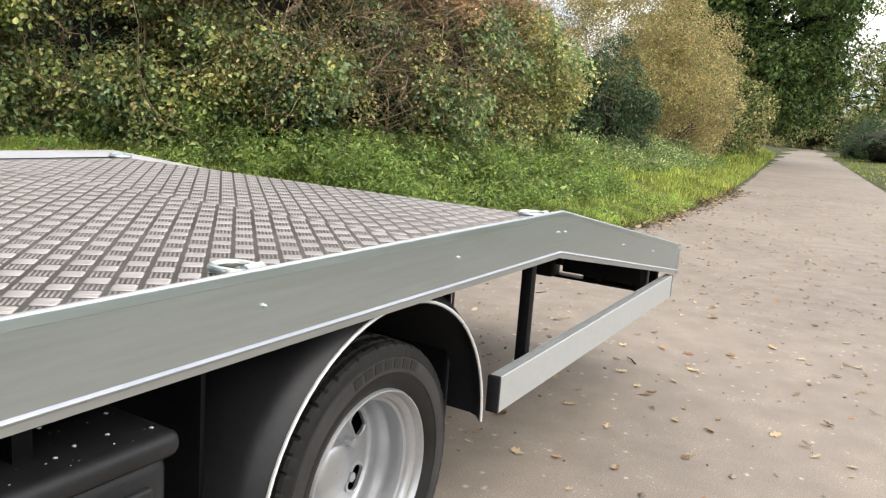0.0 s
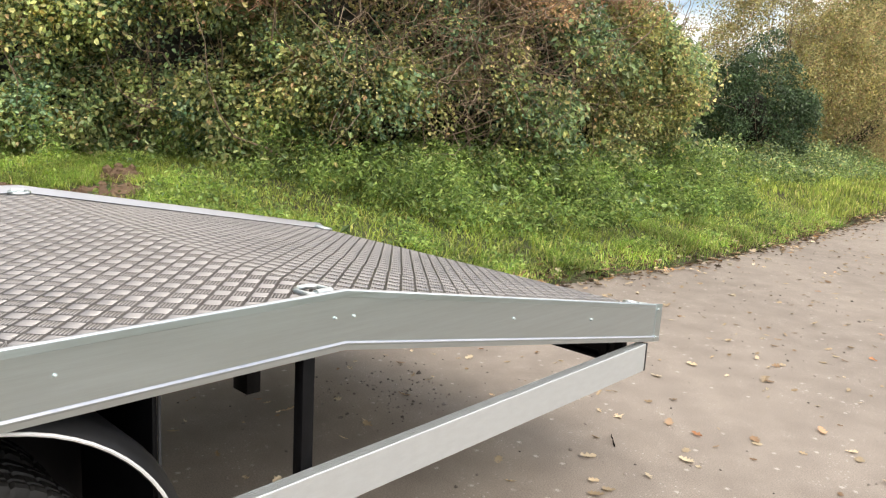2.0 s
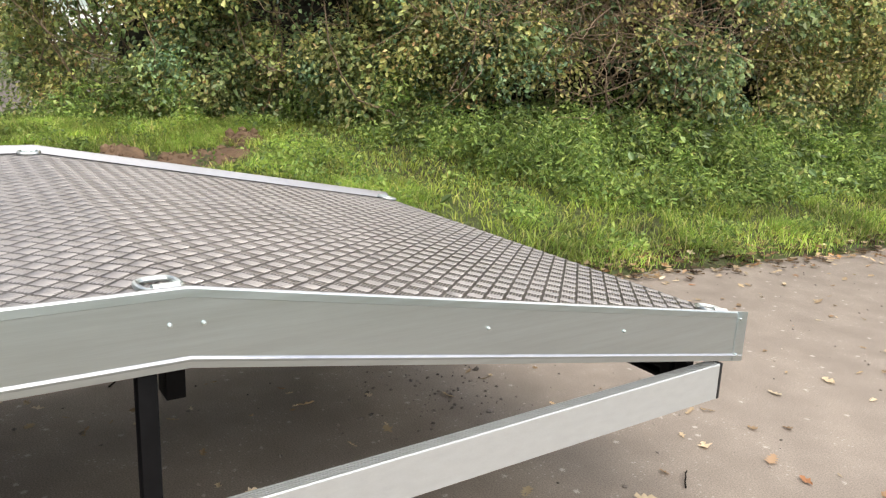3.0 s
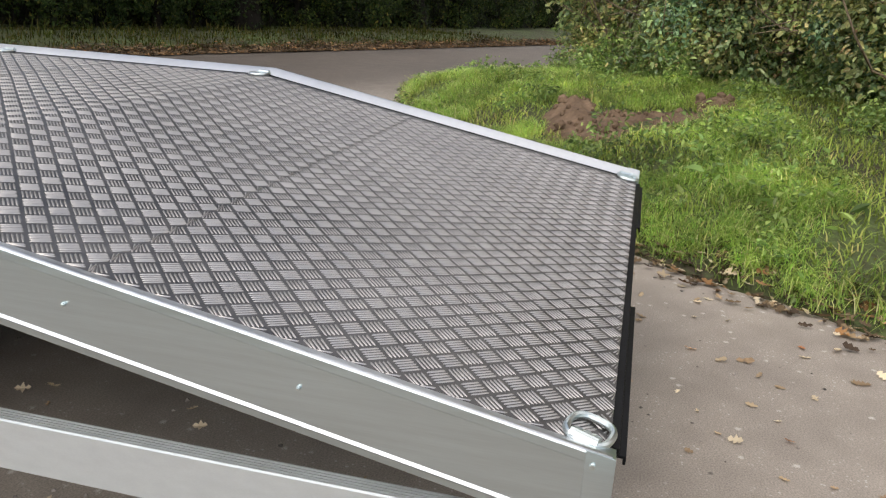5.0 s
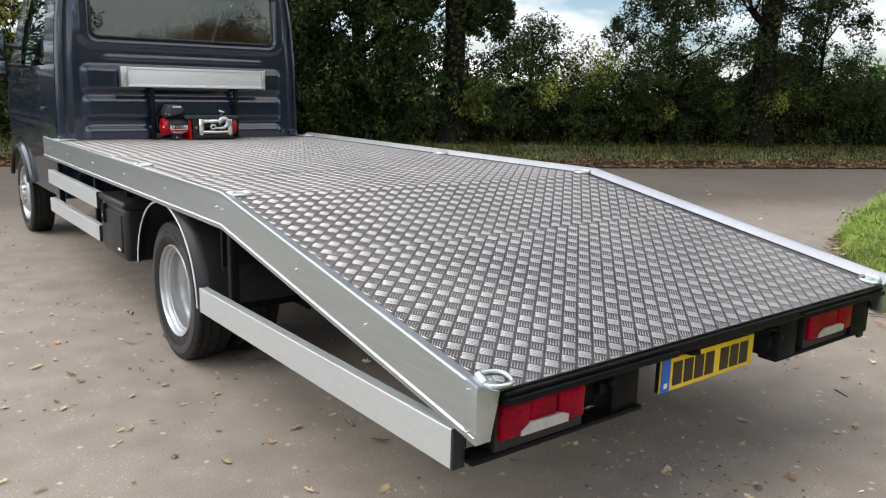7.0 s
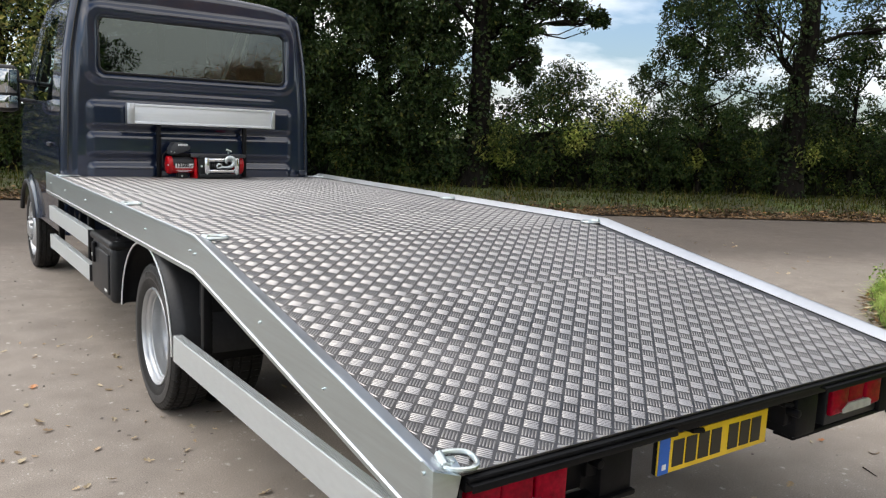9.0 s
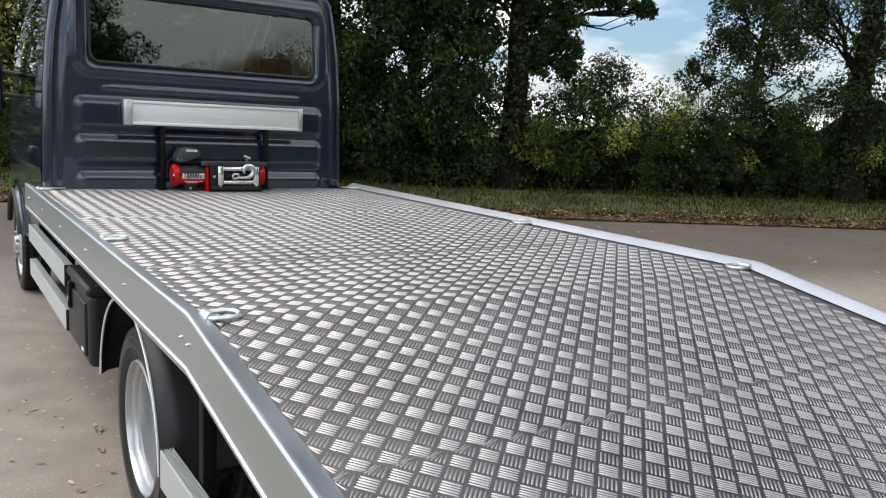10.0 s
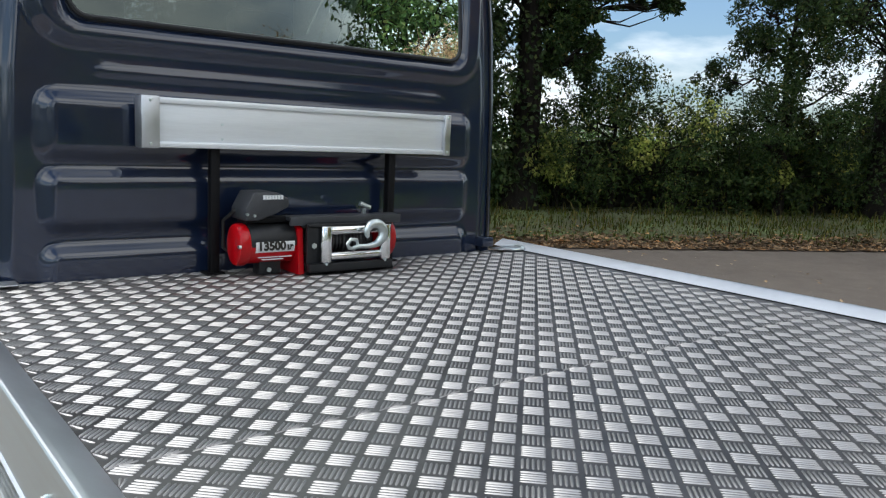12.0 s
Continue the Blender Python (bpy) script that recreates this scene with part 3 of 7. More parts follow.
def wheel(cy, axis, xface, dish, name="wheel", marked=True):
    cz, wid = 0.352, 0.195
    cx = xface - axis * (wid / 2)
    w = new(name)
    w.parent = truck
    w.location = (cx, cy, cz)
    tagged(w, "black tyre on silver steel rim")
    ty = part("tyre", tyre(0, 0, 0, axis), M_rubber, w, "worn black road tyre", angle=25)
    h = wid / 2
    seg = 192 if dish == "deep" else 96
    if dish == "deep":
        face = [0.182 - 0.0055 * k for k in range(11)]
        prof = [(h * 0.78, 0.237), (h * 0.90, 0.2325), (h * 0.91, 0.2295), (h * 0.87, 0.2255), (h * 0.70, 0.222), (h * 0.64, 0.2105), (h * 0.60, 0.2075), (h * 0.50, 0.206), (h * 0.46, 0.1985), (h * 0.25, 0.196), (h * 0.1, 0.201), (-h * 0.1, 0.200), (-h * 0.2, 0.1925), (-h * 0.4, 0.1915), (-h * 0.52, 0.189), (-h * 0.58, 0.186)]
        first = len(prof)
        prof += [(-h * (0.62 + 0.03 * math.sin(math.pi * k / 10)), r) for k, r in enumerate(face)]
        prof += [(-h * 0.60, 0.118), (-h * 0.56, 0.110), (-h * 0.56, 0.080), (-h * 0.52, 0.076), (-h * 0.30, 0.070), (-h * 0.22, 0.062), (-h * 0.20, 0.03), (-h * 0.20, 0.001)]

        def cut(i, k):
            if not first <= i < first + 10:
                return False
            r = (face[i - first] + face[i - first + 1]) / 2
            deg = (360 * (k + 0.5) / seg + 30) % 60
            u = abs(radians(min(deg, 60 - deg)) * r)
            return math.hypot(max(0, u - 0.018), max(0, abs(r - 0.154) - 0.006)) < 0.0185
    else:
        prof = [(h * 0.80, 0.2495), (h * 0.92, 0.243), (h * 0.88, 0.232), (h * 0.6, 0.222), (h * 0.35, 0.214), (h * 0.45, 0.20), (h * 0.75, 0.17), (h * 0.98, 0.14), (h * 1.0, 0.10), (h * 0.9, 0.085), (h * 1.25, 0.07), (h * 1.3, 0.05), (h * 1.3, 0.001)]
        cut = slots(96, 8, 5, 6)
    part("rim", lathe(prof, seg, (0, 0, 0), axis, cut=cut), M_rim, w, "silver painted steel rim", angle=50)
    if dish == "deep":
        # pressed lip round each hand hole
        for k in range(6):
            b = bmesh.new()
            mid_a = radians(60 * k + 30)
            rings = []
            for grow, lift in ((0.0, -0.006), (0.0, 0.0035), (0.0022, 0.0052), (0.0085, 0.0035), (0.0095, -0.006)):
                ring = []
                for j in range(32):
                    a = 2 * math.pi * (j + 0.5) / 32
                    u = math.copysign(0.0185, math.cos(a)) + (0.0155 + grow) * math.cos(a)
                    v = math.copysign(0.0065, math.sin(a)) + (0.0155 + grow) * math.sin(a)
                    rr = 0.154 + v
                    ring.append(b.verts.new((axis * (-h * 0.635 + lift), rr * math.cos(mid_a) - u * math.sin(mid_a), rr * math.sin(mid_a) + u * math.cos(mid_a))))
                rings.append(ring)
            for p, q in zip(rings, rings[1:]):
                for j in range(32):
                    b.faces.new((p[j], p[(j + 1) % 32], q[(j + 1) % 32], q[j]))
            bmesh.ops.recalc_face_normals(b, faces=b.faces)
            part("hole_lip", b, M_rim, w, angle=50)
    part("barrel", lathe([(h * 0.7, 0.247), (-h * 0.98, 0.247), (-h * 1.35, 0.2), (-h * 1.35, 0.02)], 48, (0, 0, 0), axis), M_black, w)
    for k in range(6):
        t = 2 * math.pi * (k + 0.5) / 6
        a0 = -h * 0.58 if dish == "deep" else h * 0.95
        py, pz = 0.095 * math.cos(t), 0.095 * math.sin(t)
        part("wheel_nut", rod((axis * a0, py, pz), (axis * (a0 + 0.028), py, pz), 0.014, 6, bevel=0.003), M_rim, w)
    if marked:
        part("sidewall_band", lathe([(h * 0.992, 0.279), (h * 1.004, 0.2815), (h * 1.0085, 0.2955), (h * 1.0, 0.316), (h * 0.98, 0.3175)], 120, (0, 0, 0), axis), M_rubber_band, w, "scuffed grey sidewall ring")
        # raised maker's mark as a row of plain bars round the shoulder
        for k in range(7):
            b = bmesh.new()
            t0 = radians(69 + 7.5 * k)
            x0 = axis * (h * 1.0)
            quad = []
            for a, r in ((t0, 0.289), (t0 + radians(5.6), 0.289), (t0 + radians(5.6), 0.313), (t0, 0.313)):
                quad.append((r * math.cos(a), r * math.sin(a)))
            fr = [b.verts.new((x0 + axis * 0.0018, p, q)) for p, q in quad]
            bk = [b.verts.new((x0 - axis * 0.006, p, q)) for p, q in quad]
            b.faces.new(fr), b.faces.new(bk[::-1])
            for j in range(4):
                b.faces.new((fr[j], bk[j], bk[(j + 1) % 4], fr[(j + 1) % 4]))
            bmesh.ops.recalc_face_normals(b, faces=b.faces)
            part("sidewall_mark", b, M_rubber_mark, w, smooth=False)
    return w


wheel(2.488, -1, 0.072, "deep")
wheel(2.488, -1, 0.31, "deep", marked=False)
wheel(2.488, 1, W - 0.072, "deep", marked=False)
wheel(2.488, 1, W - 0.31, "deep", marked=False)
wheel(6.62, -1, 0.085, "proud")
wheel(6.62, 1, W - 0.085, "proud", marked=False)

# mudguards over the rear wheels


def mudguard(xo, xi, trimx):
    pts = []
    for k in range(33):
        t = math.pi * (0.004 + 0.963 * k / 32)
        c, s = math.cos(t), math.sin(t)
        pts.append((2.475 - 0.450 * c, 0.375 + 0.433 * max(0, s) ** 0.97 + (0 if s > 0 else s * 0.6)))
    b = bmesh.new()
    th = 0.006
    edge = 0.018 if xi > xo else -0.018
    secs = [(xo, -0.0), (xo + edge * 0.4, 0.008), (xo + edge * 1.6, 0.03), (xo + edge * 3.2, 0.038), (xi, 0.038)]
    rings = []
    for y, z in pts:
        d = Vector((0, y - 2.475, z - 0.33)).normalized()
        outer = [b.verts.new(Vector((x, y, z)) + d * o) for x, o in secs]
        inner = [b.verts.new(Vector((x, y, z)) + d * (o - th)) for x, o in secs[::-1]]
        rings.append(outer + inner)
    n = len(rings[0])
    for r, s in zip(rings, rings[1:]):
        for k in range(n):
            b.faces.new((r[k], r[(k + 1) % n], s[(k + 1) % n], s[k]))
    b.faces.new(rings[0]), b.faces.new(rings[-1][::-1])
    bmesh.ops.recalc_face_normals(b, faces=b.faces)
    g = part("mudguard", b, M_plastic, truck, "black moulded mudguard with bright edge trim", angle=40)
    part("trim", tube([(trimx, y, z) for y, z in pts], 0.0042, 6), M_trim, g, "thin white edge trim")
    return g


mudguard(0.036, 0.56, 0.034)
mudguard(W - 0.036, W - 0.56, W - 0.034)
for y in (2.03, 2.95):
    part("mud_flap", box(0.16, 0.56, y - 0.006, y + 0.006, 0.34, 0.80, 0.002), M_black, truck)
# added panel that stops daylight showing past the rear wheels
part("wheel_bay_blackout", box(0.575, 0.585, 1.98, 2.97, 0.30, 0.82, 0.003), M_black, truck, "black panel added to darken the wheel bay")
part("flap_edge", box(0.154, 0.159, 2.018, 2.024, 0.36, 0.79), M_greybox, truck)

# lashing rings


def lashing_ring(x, y, turn, lie=0.0):
    sl = 0.0 if y > KINK else math.degrees(math.atan((DECK - TAILZ) / KINK))
    r = new("lashing_ring")
    r.parent = truck
    tagged(r, "zinc-plated lashing ring on a bolted strap")
    r.matrix_local = pose(x, y, deck_z(y) + 0.0025, sl, 0, 0) @ pose(0, 0, 0, 0, 0, turn)
    pts = []
    for k in range(28):
        t = 2 * math.pi * k / 28
        px, py = 0.040 + 0.043 * math.copysign(abs(math.cos(t)) ** 0.75, math.cos(t)), 0.037 * math.copysign(abs(math.sin(t)) ** 0.7, math.sin(t))
        pts.append((px, py, 0.0065 + math.sin(radians(lie)) * px))
    part("ring", tube(pts, 0.0066, 8, closed=True), M_zinc, r, "galvanised ring")
    b = box(-0.004, 0.04, -0.024, 0.024, 0.0, 0.004, 0.001)
    tube([(0.004, -0.024, 0.008), (0.004, 0.024, 0.008)], 0.0115, 10, bm=b)
    rod((0.027, 0, 0.003), (0.027, 0, 0.009), 0.0075, 6, b, bevel=0.001)
    part("strap", b, M_zinc, r)
    return r


for y in (0.052, 1.645, 2.965, 4.93):
    lashing_ring(0.056, y - (0.03 if 2 < y < 4 else 0.0), 6 if y > 1 else -14)
    lashing_ring(W - 0.056, y, 174 if y > 1 else 194)

# ---- cab ----
CX, CY = 1.07, 4.985
ZB = 0.50


def half_width(z):
    return float(np.interp(z, [0.4, 1.0, 1.55, 1.85, 2.05, 2.2, 2.30], [0.97, 0.985, 0.968, 0.945, 0.915, 0.885, 0.845]))


def crown(u):
    return 2.357 - 0.042 * u * u - 0.05 * abs(u) ** 9


def rounded(px, pz, x0, x1, z0, z1, r):
    """Signed distance to a rounded rectangle, negative inside."""
    cx, cz, hx, hz = (x0 + x1) / 2, (z0 + z1) / 2, (x1 - x0) / 2 - r, (z1 - z0) / 2 - r
    dx, dz = abs(px - cx) - hx, abs(pz - cz) - hz
    return math.hypot(max(dx, 0), max(dz, 0)) + min(max(dx, dz), 0) - r


def step(d, w):
    t = min(1.0, max(0.0, 0.5 - d / w))
    return t * t * (3 - 2 * t)


WIN = (0.36, 1.80, 1.705, 2.105)
PANELS = [(0.285, 1.855, 1.306, 1.482, 0.035), (0.285, 1.855, 1.095, 1.256, 0.035), (0.285, 1.855, 0.80, 1.030, 0.035)]


def rear_face(x, z):
    """How far the pressed rear wall stands out behind its plane."""
    o = 0.0
    for a, b_, c, d, r in PANELS:
        o += 0.024 * step(rounded(x, z, a, b_, c, d, r), 0.05)
    # surround of the window, pressed in two steps, and a shallow crease below it
    o += 0.016 * step(rounded(x, z, WIN[0] - 0.10, WIN[1] + 0.10, WIN[2] - 0.075, WIN[3] + 0.085, 0.12), 0.045)
    o -= 0.024 * step(rounded(x, z, WIN[0] - 0.018, WIN[1] + 0.018, WIN[2] - 0.018, WIN[3] + 0.018, 0.06), 0.03)
    o += 0.008 * step(abs(z - 1.556) - 0.008 + max(0, abs(x - CX) - 0.62) * 0.3, 0.022)
    # the wall's outer columns step back to the corner posts
    o -= 0.018 * (1 - step(abs(x - CX) - half_width(z) + 0.095, 0.04))
    return o


def cab_shell():
    V, F = [], []
    # rear wall
    nu, nv = 170, 150
    idx = {}
    us = [math.sin(math.pi / 2 * (-1 + 2 * i / nu) * 0.92) / math.sin(math.pi / 2 * 0.92) for i in range(nu + 1)]
    for i, u in enumerate(us):
        top = crown(u)
        for j in range(nv + 1):
            z = ZB + (top - ZB) * (j / nv)
            hw = half_width(z)
            x = CX + u * hw
            e = max(0.0, (abs(u) * hw - (hw - 0.05)) / 0.05)
            f = max(0.0, (z - (top - 0.05)) / 0.05)
            back = 0.05 * (1 - math.sqrt(max(0, 1 - min(1, e * e + f * f))))
            idx[0, i, j] = len(V)
            V.append((x, CY - rear_face(x, z) + back, z))
    for i in range(nu):
        for j in range(nv):
            q = [idx[0, i, j], idx[0, i + 1, j], idx[0, i + 1, j + 1], idx[0, i, j + 1]]
            c = [sum(V[k][a] for k in q) / 4 for a in (0, 2)]
            if rounded(c[0], c[1], *WIN, 0.055) > 0:
                F.append(q)
    # sides, with a door window opening and door seams
    ys = [CY + 0.05 + 2.45 * k / 96 for k in range(97)]
    for s in (-1, 1):
        rows = 90
        for i, y in enumerate(ys):
            nose = max(0, (y - 7.05) / 0.40)
            top = float(np.interp(y, [5.03, 5.9, 6.15, 6.75, 7.1, 7.44], [2.275, 2.275, 2.20, 1.62, 1.30, 1.02]))
            for j in range(rows + 1):
                z = ZB + (top - ZB) * j / rows
                hw = half_width(min(z, 2.3)) - 0.10 * nose * nose
                arch = math.hypot(y - 6.62, z - 0.352)
                flare = 0.035 * step(arch - 0.47, 0.1) if z < 1.0 else 0.0
                crease = 0.012 * step(abs(z - 1.06) - 0.01, 0.08)
                seam = -0.007 * (step(abs(y - 5.28) - 0.002, 0.012) + step(abs(y - 6.32 + max(0, z - 1.4) * 0.25) - 0.002, 0.012)) * (1 if z > 0.62 else 0)
                idx[s, i, j] = len(V)
                V.append((CX + s * (hw + flare + crease + seam), y, z))
        for i in range(96):
            for j in range(rows):
                q = [idx[s, i, j], idx[s, i + 1, j], idx[s, i + 1, j + 1], idx[s, i, j + 1]]
                y, z = [sum(V[k][a] for k in q) / 4 for a in (1, 2)]
                win_top = float(np.interp(y, [5.03, 5.95, 6.35], [2.13, 2.10, 1.62]))
                if 5.36 < y < 6.33 and 1.48 < z < win_top:
                    continue
                if math.hypot(y - 6.62, z - 0.352) < 0.42:
                    continue
                F.append(q if s > 0 else q[::-1])
    # roof, windscreen opening, bonnet and nose as strips over the same widths
    yz = [(CY + 0.05, 0.0), (5.3, 0.035), (5.6, 0.05), (5.9, 0.035), (6.02, 0.0)]
    nr = 24
    for i, (y, dz) in enumerate(yz):
        for k in range(nr + 1):
            u = -1 + 2 * k / nr
            idx["r", i, k] = len(V)
            V.append((CX + u * 0.86, y, crown(u) + dz * (1 - u ** 4)))
    for i in range(len(yz) - 1):
        for k in range(nr):
            F.append([idx["r", i, k], idx["r", i, k + 1], idx["r", i + 1, k + 1], idx["r", i + 1, k]])
    nose = [(6.80, 1.57, 0.93), (7.1, 1.32, 0.93), (7.36, 1.16, 0.9), (7.46, 0.95, 0.86), (7.48, 0.55, 0.84)]
    for i, (y, z, hw) in enumerate(nose):
        for k in range(nr + 1):
            u = -1 + 2 * k / nr
            idx["n", i, k] = len(V)
            V.append((CX + u * hw, y - 0.12 * u * u, z - 0.03 * u * u))
    for i in range(len(nose) - 1):
        for k in range(nr):
            F.append([idx["n", i, k], idx["n", i, k + 1], idx["n", i + 1, k + 1], idx["n", i + 1, k]])
    return V, F


cv, cf = cab_shell()
cab = put("cab_body", cv, cf, M_paint, truck, "dark navy gloss cab with pressed rear panel", smooth=True)


def ring_path(x0, x1, z0, z1, r, y, n=8):
    pts = []
    for cx, cz, a0 in ((x1 - r, z1 - r, 0), (x0 + r, z1 - r, 90), (x0 + r, z0 + r, 180), (x1 - r, z0 + r, 270)):
        for k in range(n + 1):
            a = radians(a0 + 90 * k / n)
            pts.append((cx + r * math.cos(a), y, cz + r * math.sin(a)))
    return pts


LEAN = 0.084


def leant(pts):
    return [(x, y + LEAN * (z - WIN[2] - 0.12), z) for x, y, z in pts]


part("window_seal", tube(leant(ring_path(*WIN, 0.055, CY + 0.006)), 0.009, 8, closed=True), M_plastic, cab, "black rubber window seal")
part("seal_edge", tube(ring_path(WIN[0] - 0.009, WIN[1] + 0.009, WIN[2] - 0.009, WIN[3] + 0.009, 0.06, CY + 0.002), 0.0035, 6, closed=True), M_paint, cab)
b = bmesh.new()
b.faces.new([b.verts.new(p) for p in leant(ring_path(*WIN, 0.05, CY + 0.003))][::-1])
pane = part("rear_window", b, M_glass, cab, "tinted rear window", smooth=False)
pane.visible_shadow = False
for s in (-1, 1):
    xs = CX + s * (half_width(1.8) - 0.008)
    b = bmesh.new()
    pts = [(5.34, 1.46), (6.36, 1.46), (6.34, 1.64), (5.97, 2.12), (5.34, 2.14)]
    vs = [b.verts.new((CX + s * (half_width(z) - 0.012), y, z)) for y, z in pts]
    b.faces.new(vs if s > 0 else vs[::-1])
    p2 = part("door_window", b, M_sideglass, cab, "clear door window", smooth=False)
    p2.visible_shadow = False
    part("door_handle", box(min(CX + s * 1.0, CX + s * 0.975), max(CX + s * 1.0, CX + s * 0.975), 5.36, 5.52, 1.14, 1.17, 0.008), M_plastic, cab)
    # arch lip
    arc = [(CX + s * 1.004, 6.62 + 0.43 * math.cos(radians(a)), 0.352 + 0.43 * math.sin(radians(a))) for a in range(20, 161, 7)]
    part("arch_lip", tube(arc, 0.02, 8), M_plastic, cab)
# windscreen
b = bmesh.new()
vs = [b.verts.new(p) for p in ((CX - 0.84, 6.03, 2.26), (CX + 0.84, 6.03, 2.26), (CX + 0.92, 6.72, 1.58), (CX - 0.92, 6.72, 1.58))]
b.faces.new(vs)
ws = part("windscreen", b, M_sideglass, cab, "clear windscreen", smooth=False)
ws.visible_shadow = False
# cab inside: floor, dash, seats and belts
part("cab_floor", box(0.14, 2.0, 5.05, 6.9, 0.62, 0.70), M_seat, cab)
part("dashboard", box(0.16, 1.98, 6.35, 6.85, 0.9, 1.42, 0.08), M_seat, cab)
for xa in (0.28, 0.92, 1.45):
    st = part("seat", box(xa, xa + 0.46, 5.35, 5.50, 1.0, 1.62, 0.06), M_seat, cab, "dark cloth seat back")
    part("headrest", box(xa + 0.1, xa + 0.36, 5.37, 5.47, 1.64, 1.86, 0.04), M_seat, st)
part("seat_belt", tube([(1.26, 5.13, 1.48), (1.329, 5.13, 1.71), (1.361, 5.13, 1.796), (1.40, 5.13, 1.904), (1.47, 5.13, 2.10)], 0.014, 6), M_belt, cab, "pale seat belt webbing")
# mirrors on arms


def mirror(s):
    mx = CX + s * 1.16
    m = part("door_mirror", box(mx - 0.105, mx + 0.105, 6.40, 6.55, 1.385, 1.785, 0.072, 5), M_plastic, truck, "black twin-glass door mirror")
    part("main_glass", box(mx - 0.078, mx + 0.078, 6.394, 6.402, 1.545, 1.745, 0.004), M_mirror, m, "mirror glass")
    part("wide_glass", box(mx - 0.078, mx + 0.078, 6.392, 6.402, 1.420, 1.525, 0.005), M_mirror, m, "wide-angle mirror glass")
    for z in (1.5, 1.66):
        part("arm", tube([(mx - s * 0.05, 6.46, z), (CX + s * 0.93, 6.42, z - 0.02)], 0.018, 8), M_plastic, m)
    return m


mirror(-1), mirror(1)
for s in (-1, 1):
    part("roof_gutter", tube([(CX + s * 0.862, 5.04, 2.27), (CX + s * 0.868, 5.5, 2.285), (CX + s * 0.862, 6.0, 2.265)], 0.009, 6), M_paint, cab)
    part("corner_seam", tube([(CX + s * (half_width(z) - 0.048), CY - 0.004 + 0.016, z) for z in np.linspace(0.98, 2.2, 16)], 0.0045, 6), M_plastic, cab)
part("rear_latch", box(1.93, 1.99, 4.93, 4.99, 0.96, 1.0, 0.006), M_paint, cab)

# headboard: an aluminium channel on two posts
hb = part("headboard", box(0.527, 1.676, 4.885, 4.93, 1.340, 1.488, 0.003), M_board, truck, "pale aluminium headboard channel")
part("lip", box(0.575, 1.655, 4.874, 4.886, 1.470, 1.488, 0.003), M_board, hb)
part("lip", box(0.575, 1.655, 4.874, 4.886, 1.340, 1.358, 0.003), M_board, hb)
for xa, xb in ((0.523, 0.577), (1.652, 1.681)):
    e = part("end_cap", box(xa, xb, 4.868, 4.932, 1.337, 1.491, 0.004), M_aluflange, hb, "folded aluminium end cap")
    for z in (1.35, 1.478):
        part("rivet", rod(((xa + xb) / 2, 4.869, z), ((xa + xb) / 2, 4.864, z), 0.005, 10, bevel=0.001), M_zinc, e)
part("rivet", rod((0.775, 4.886, 1.415), (0.775, 4.882, 1.415), 0.004, 10), M_zinc, hb)
part("rivet", rod((0.775, 4.886, 1.37), (0.775, 4.882, 1.37), 0.004, 10), M_zinc, hb)
for xc in (0.76, 1.435):
    part("headboard_post", box(xc - 0.015, xc + 0.015, 4.897, 4.929, DECK + 0.002, 1.339, 0.004), M_black, truck, "black square-tube post")
    part("post_foot", box(xc - 0.032, xc + 0.032, 4.89, 4.95, DECK + 0.001, DECK + 0.007, 0.002), M_black, truck)
# front corner plates of the deck
for xa, xb in ((0.05, 0.2), (2.0, 2.15)):
    part("corner_plate", box(xa, xb, 4.90, 4.97, DECK + 0.0095, DECK + 0.014, 0.002), M_aluflange, truck)

# ---- winch ----
winch = thing("electric_winch", "red and black electric winch with roller fairlead on the deck", "winch", at=(1.065, 4.845, DECK + 0.001))
winch.scale = (0.971, 0.8, 0.957)


def wp(name, bm, mat, label="", parent=None, **kw):
    bmesh.ops.translate(bm, verts=bm.verts, vec=(-0.95, -4.7, -DECK))
    return part(name, bm, mat, parent or winch, label, **kw)


zc = 1.044
part_motor = wp("motor", rod((0.70, 4.70, zc), (0.885, 4.70, zc), 0.066, 40, bevel=0.004), M_red, "red motor housing")
wp("motor_cap", rod((0.672, 4.70, zc), (0.716, 4.70, zc), 0.072, 40, bevel=0.014), M_red, "red domed end cap")
wp("motor_cover", rod((0.712, 4.70, zc + 0.006), (0.882, 4.70, zc + 0.006), 0.0665, 40, bevel=0.003), M_plastic)
for z, y in ((zc, 4.64), (zc + 0.0, 4.63)):
    wp("cap_bolt", rod((0.668, y, z), (0.676, y, z), 0.006, 8), M_zinc)
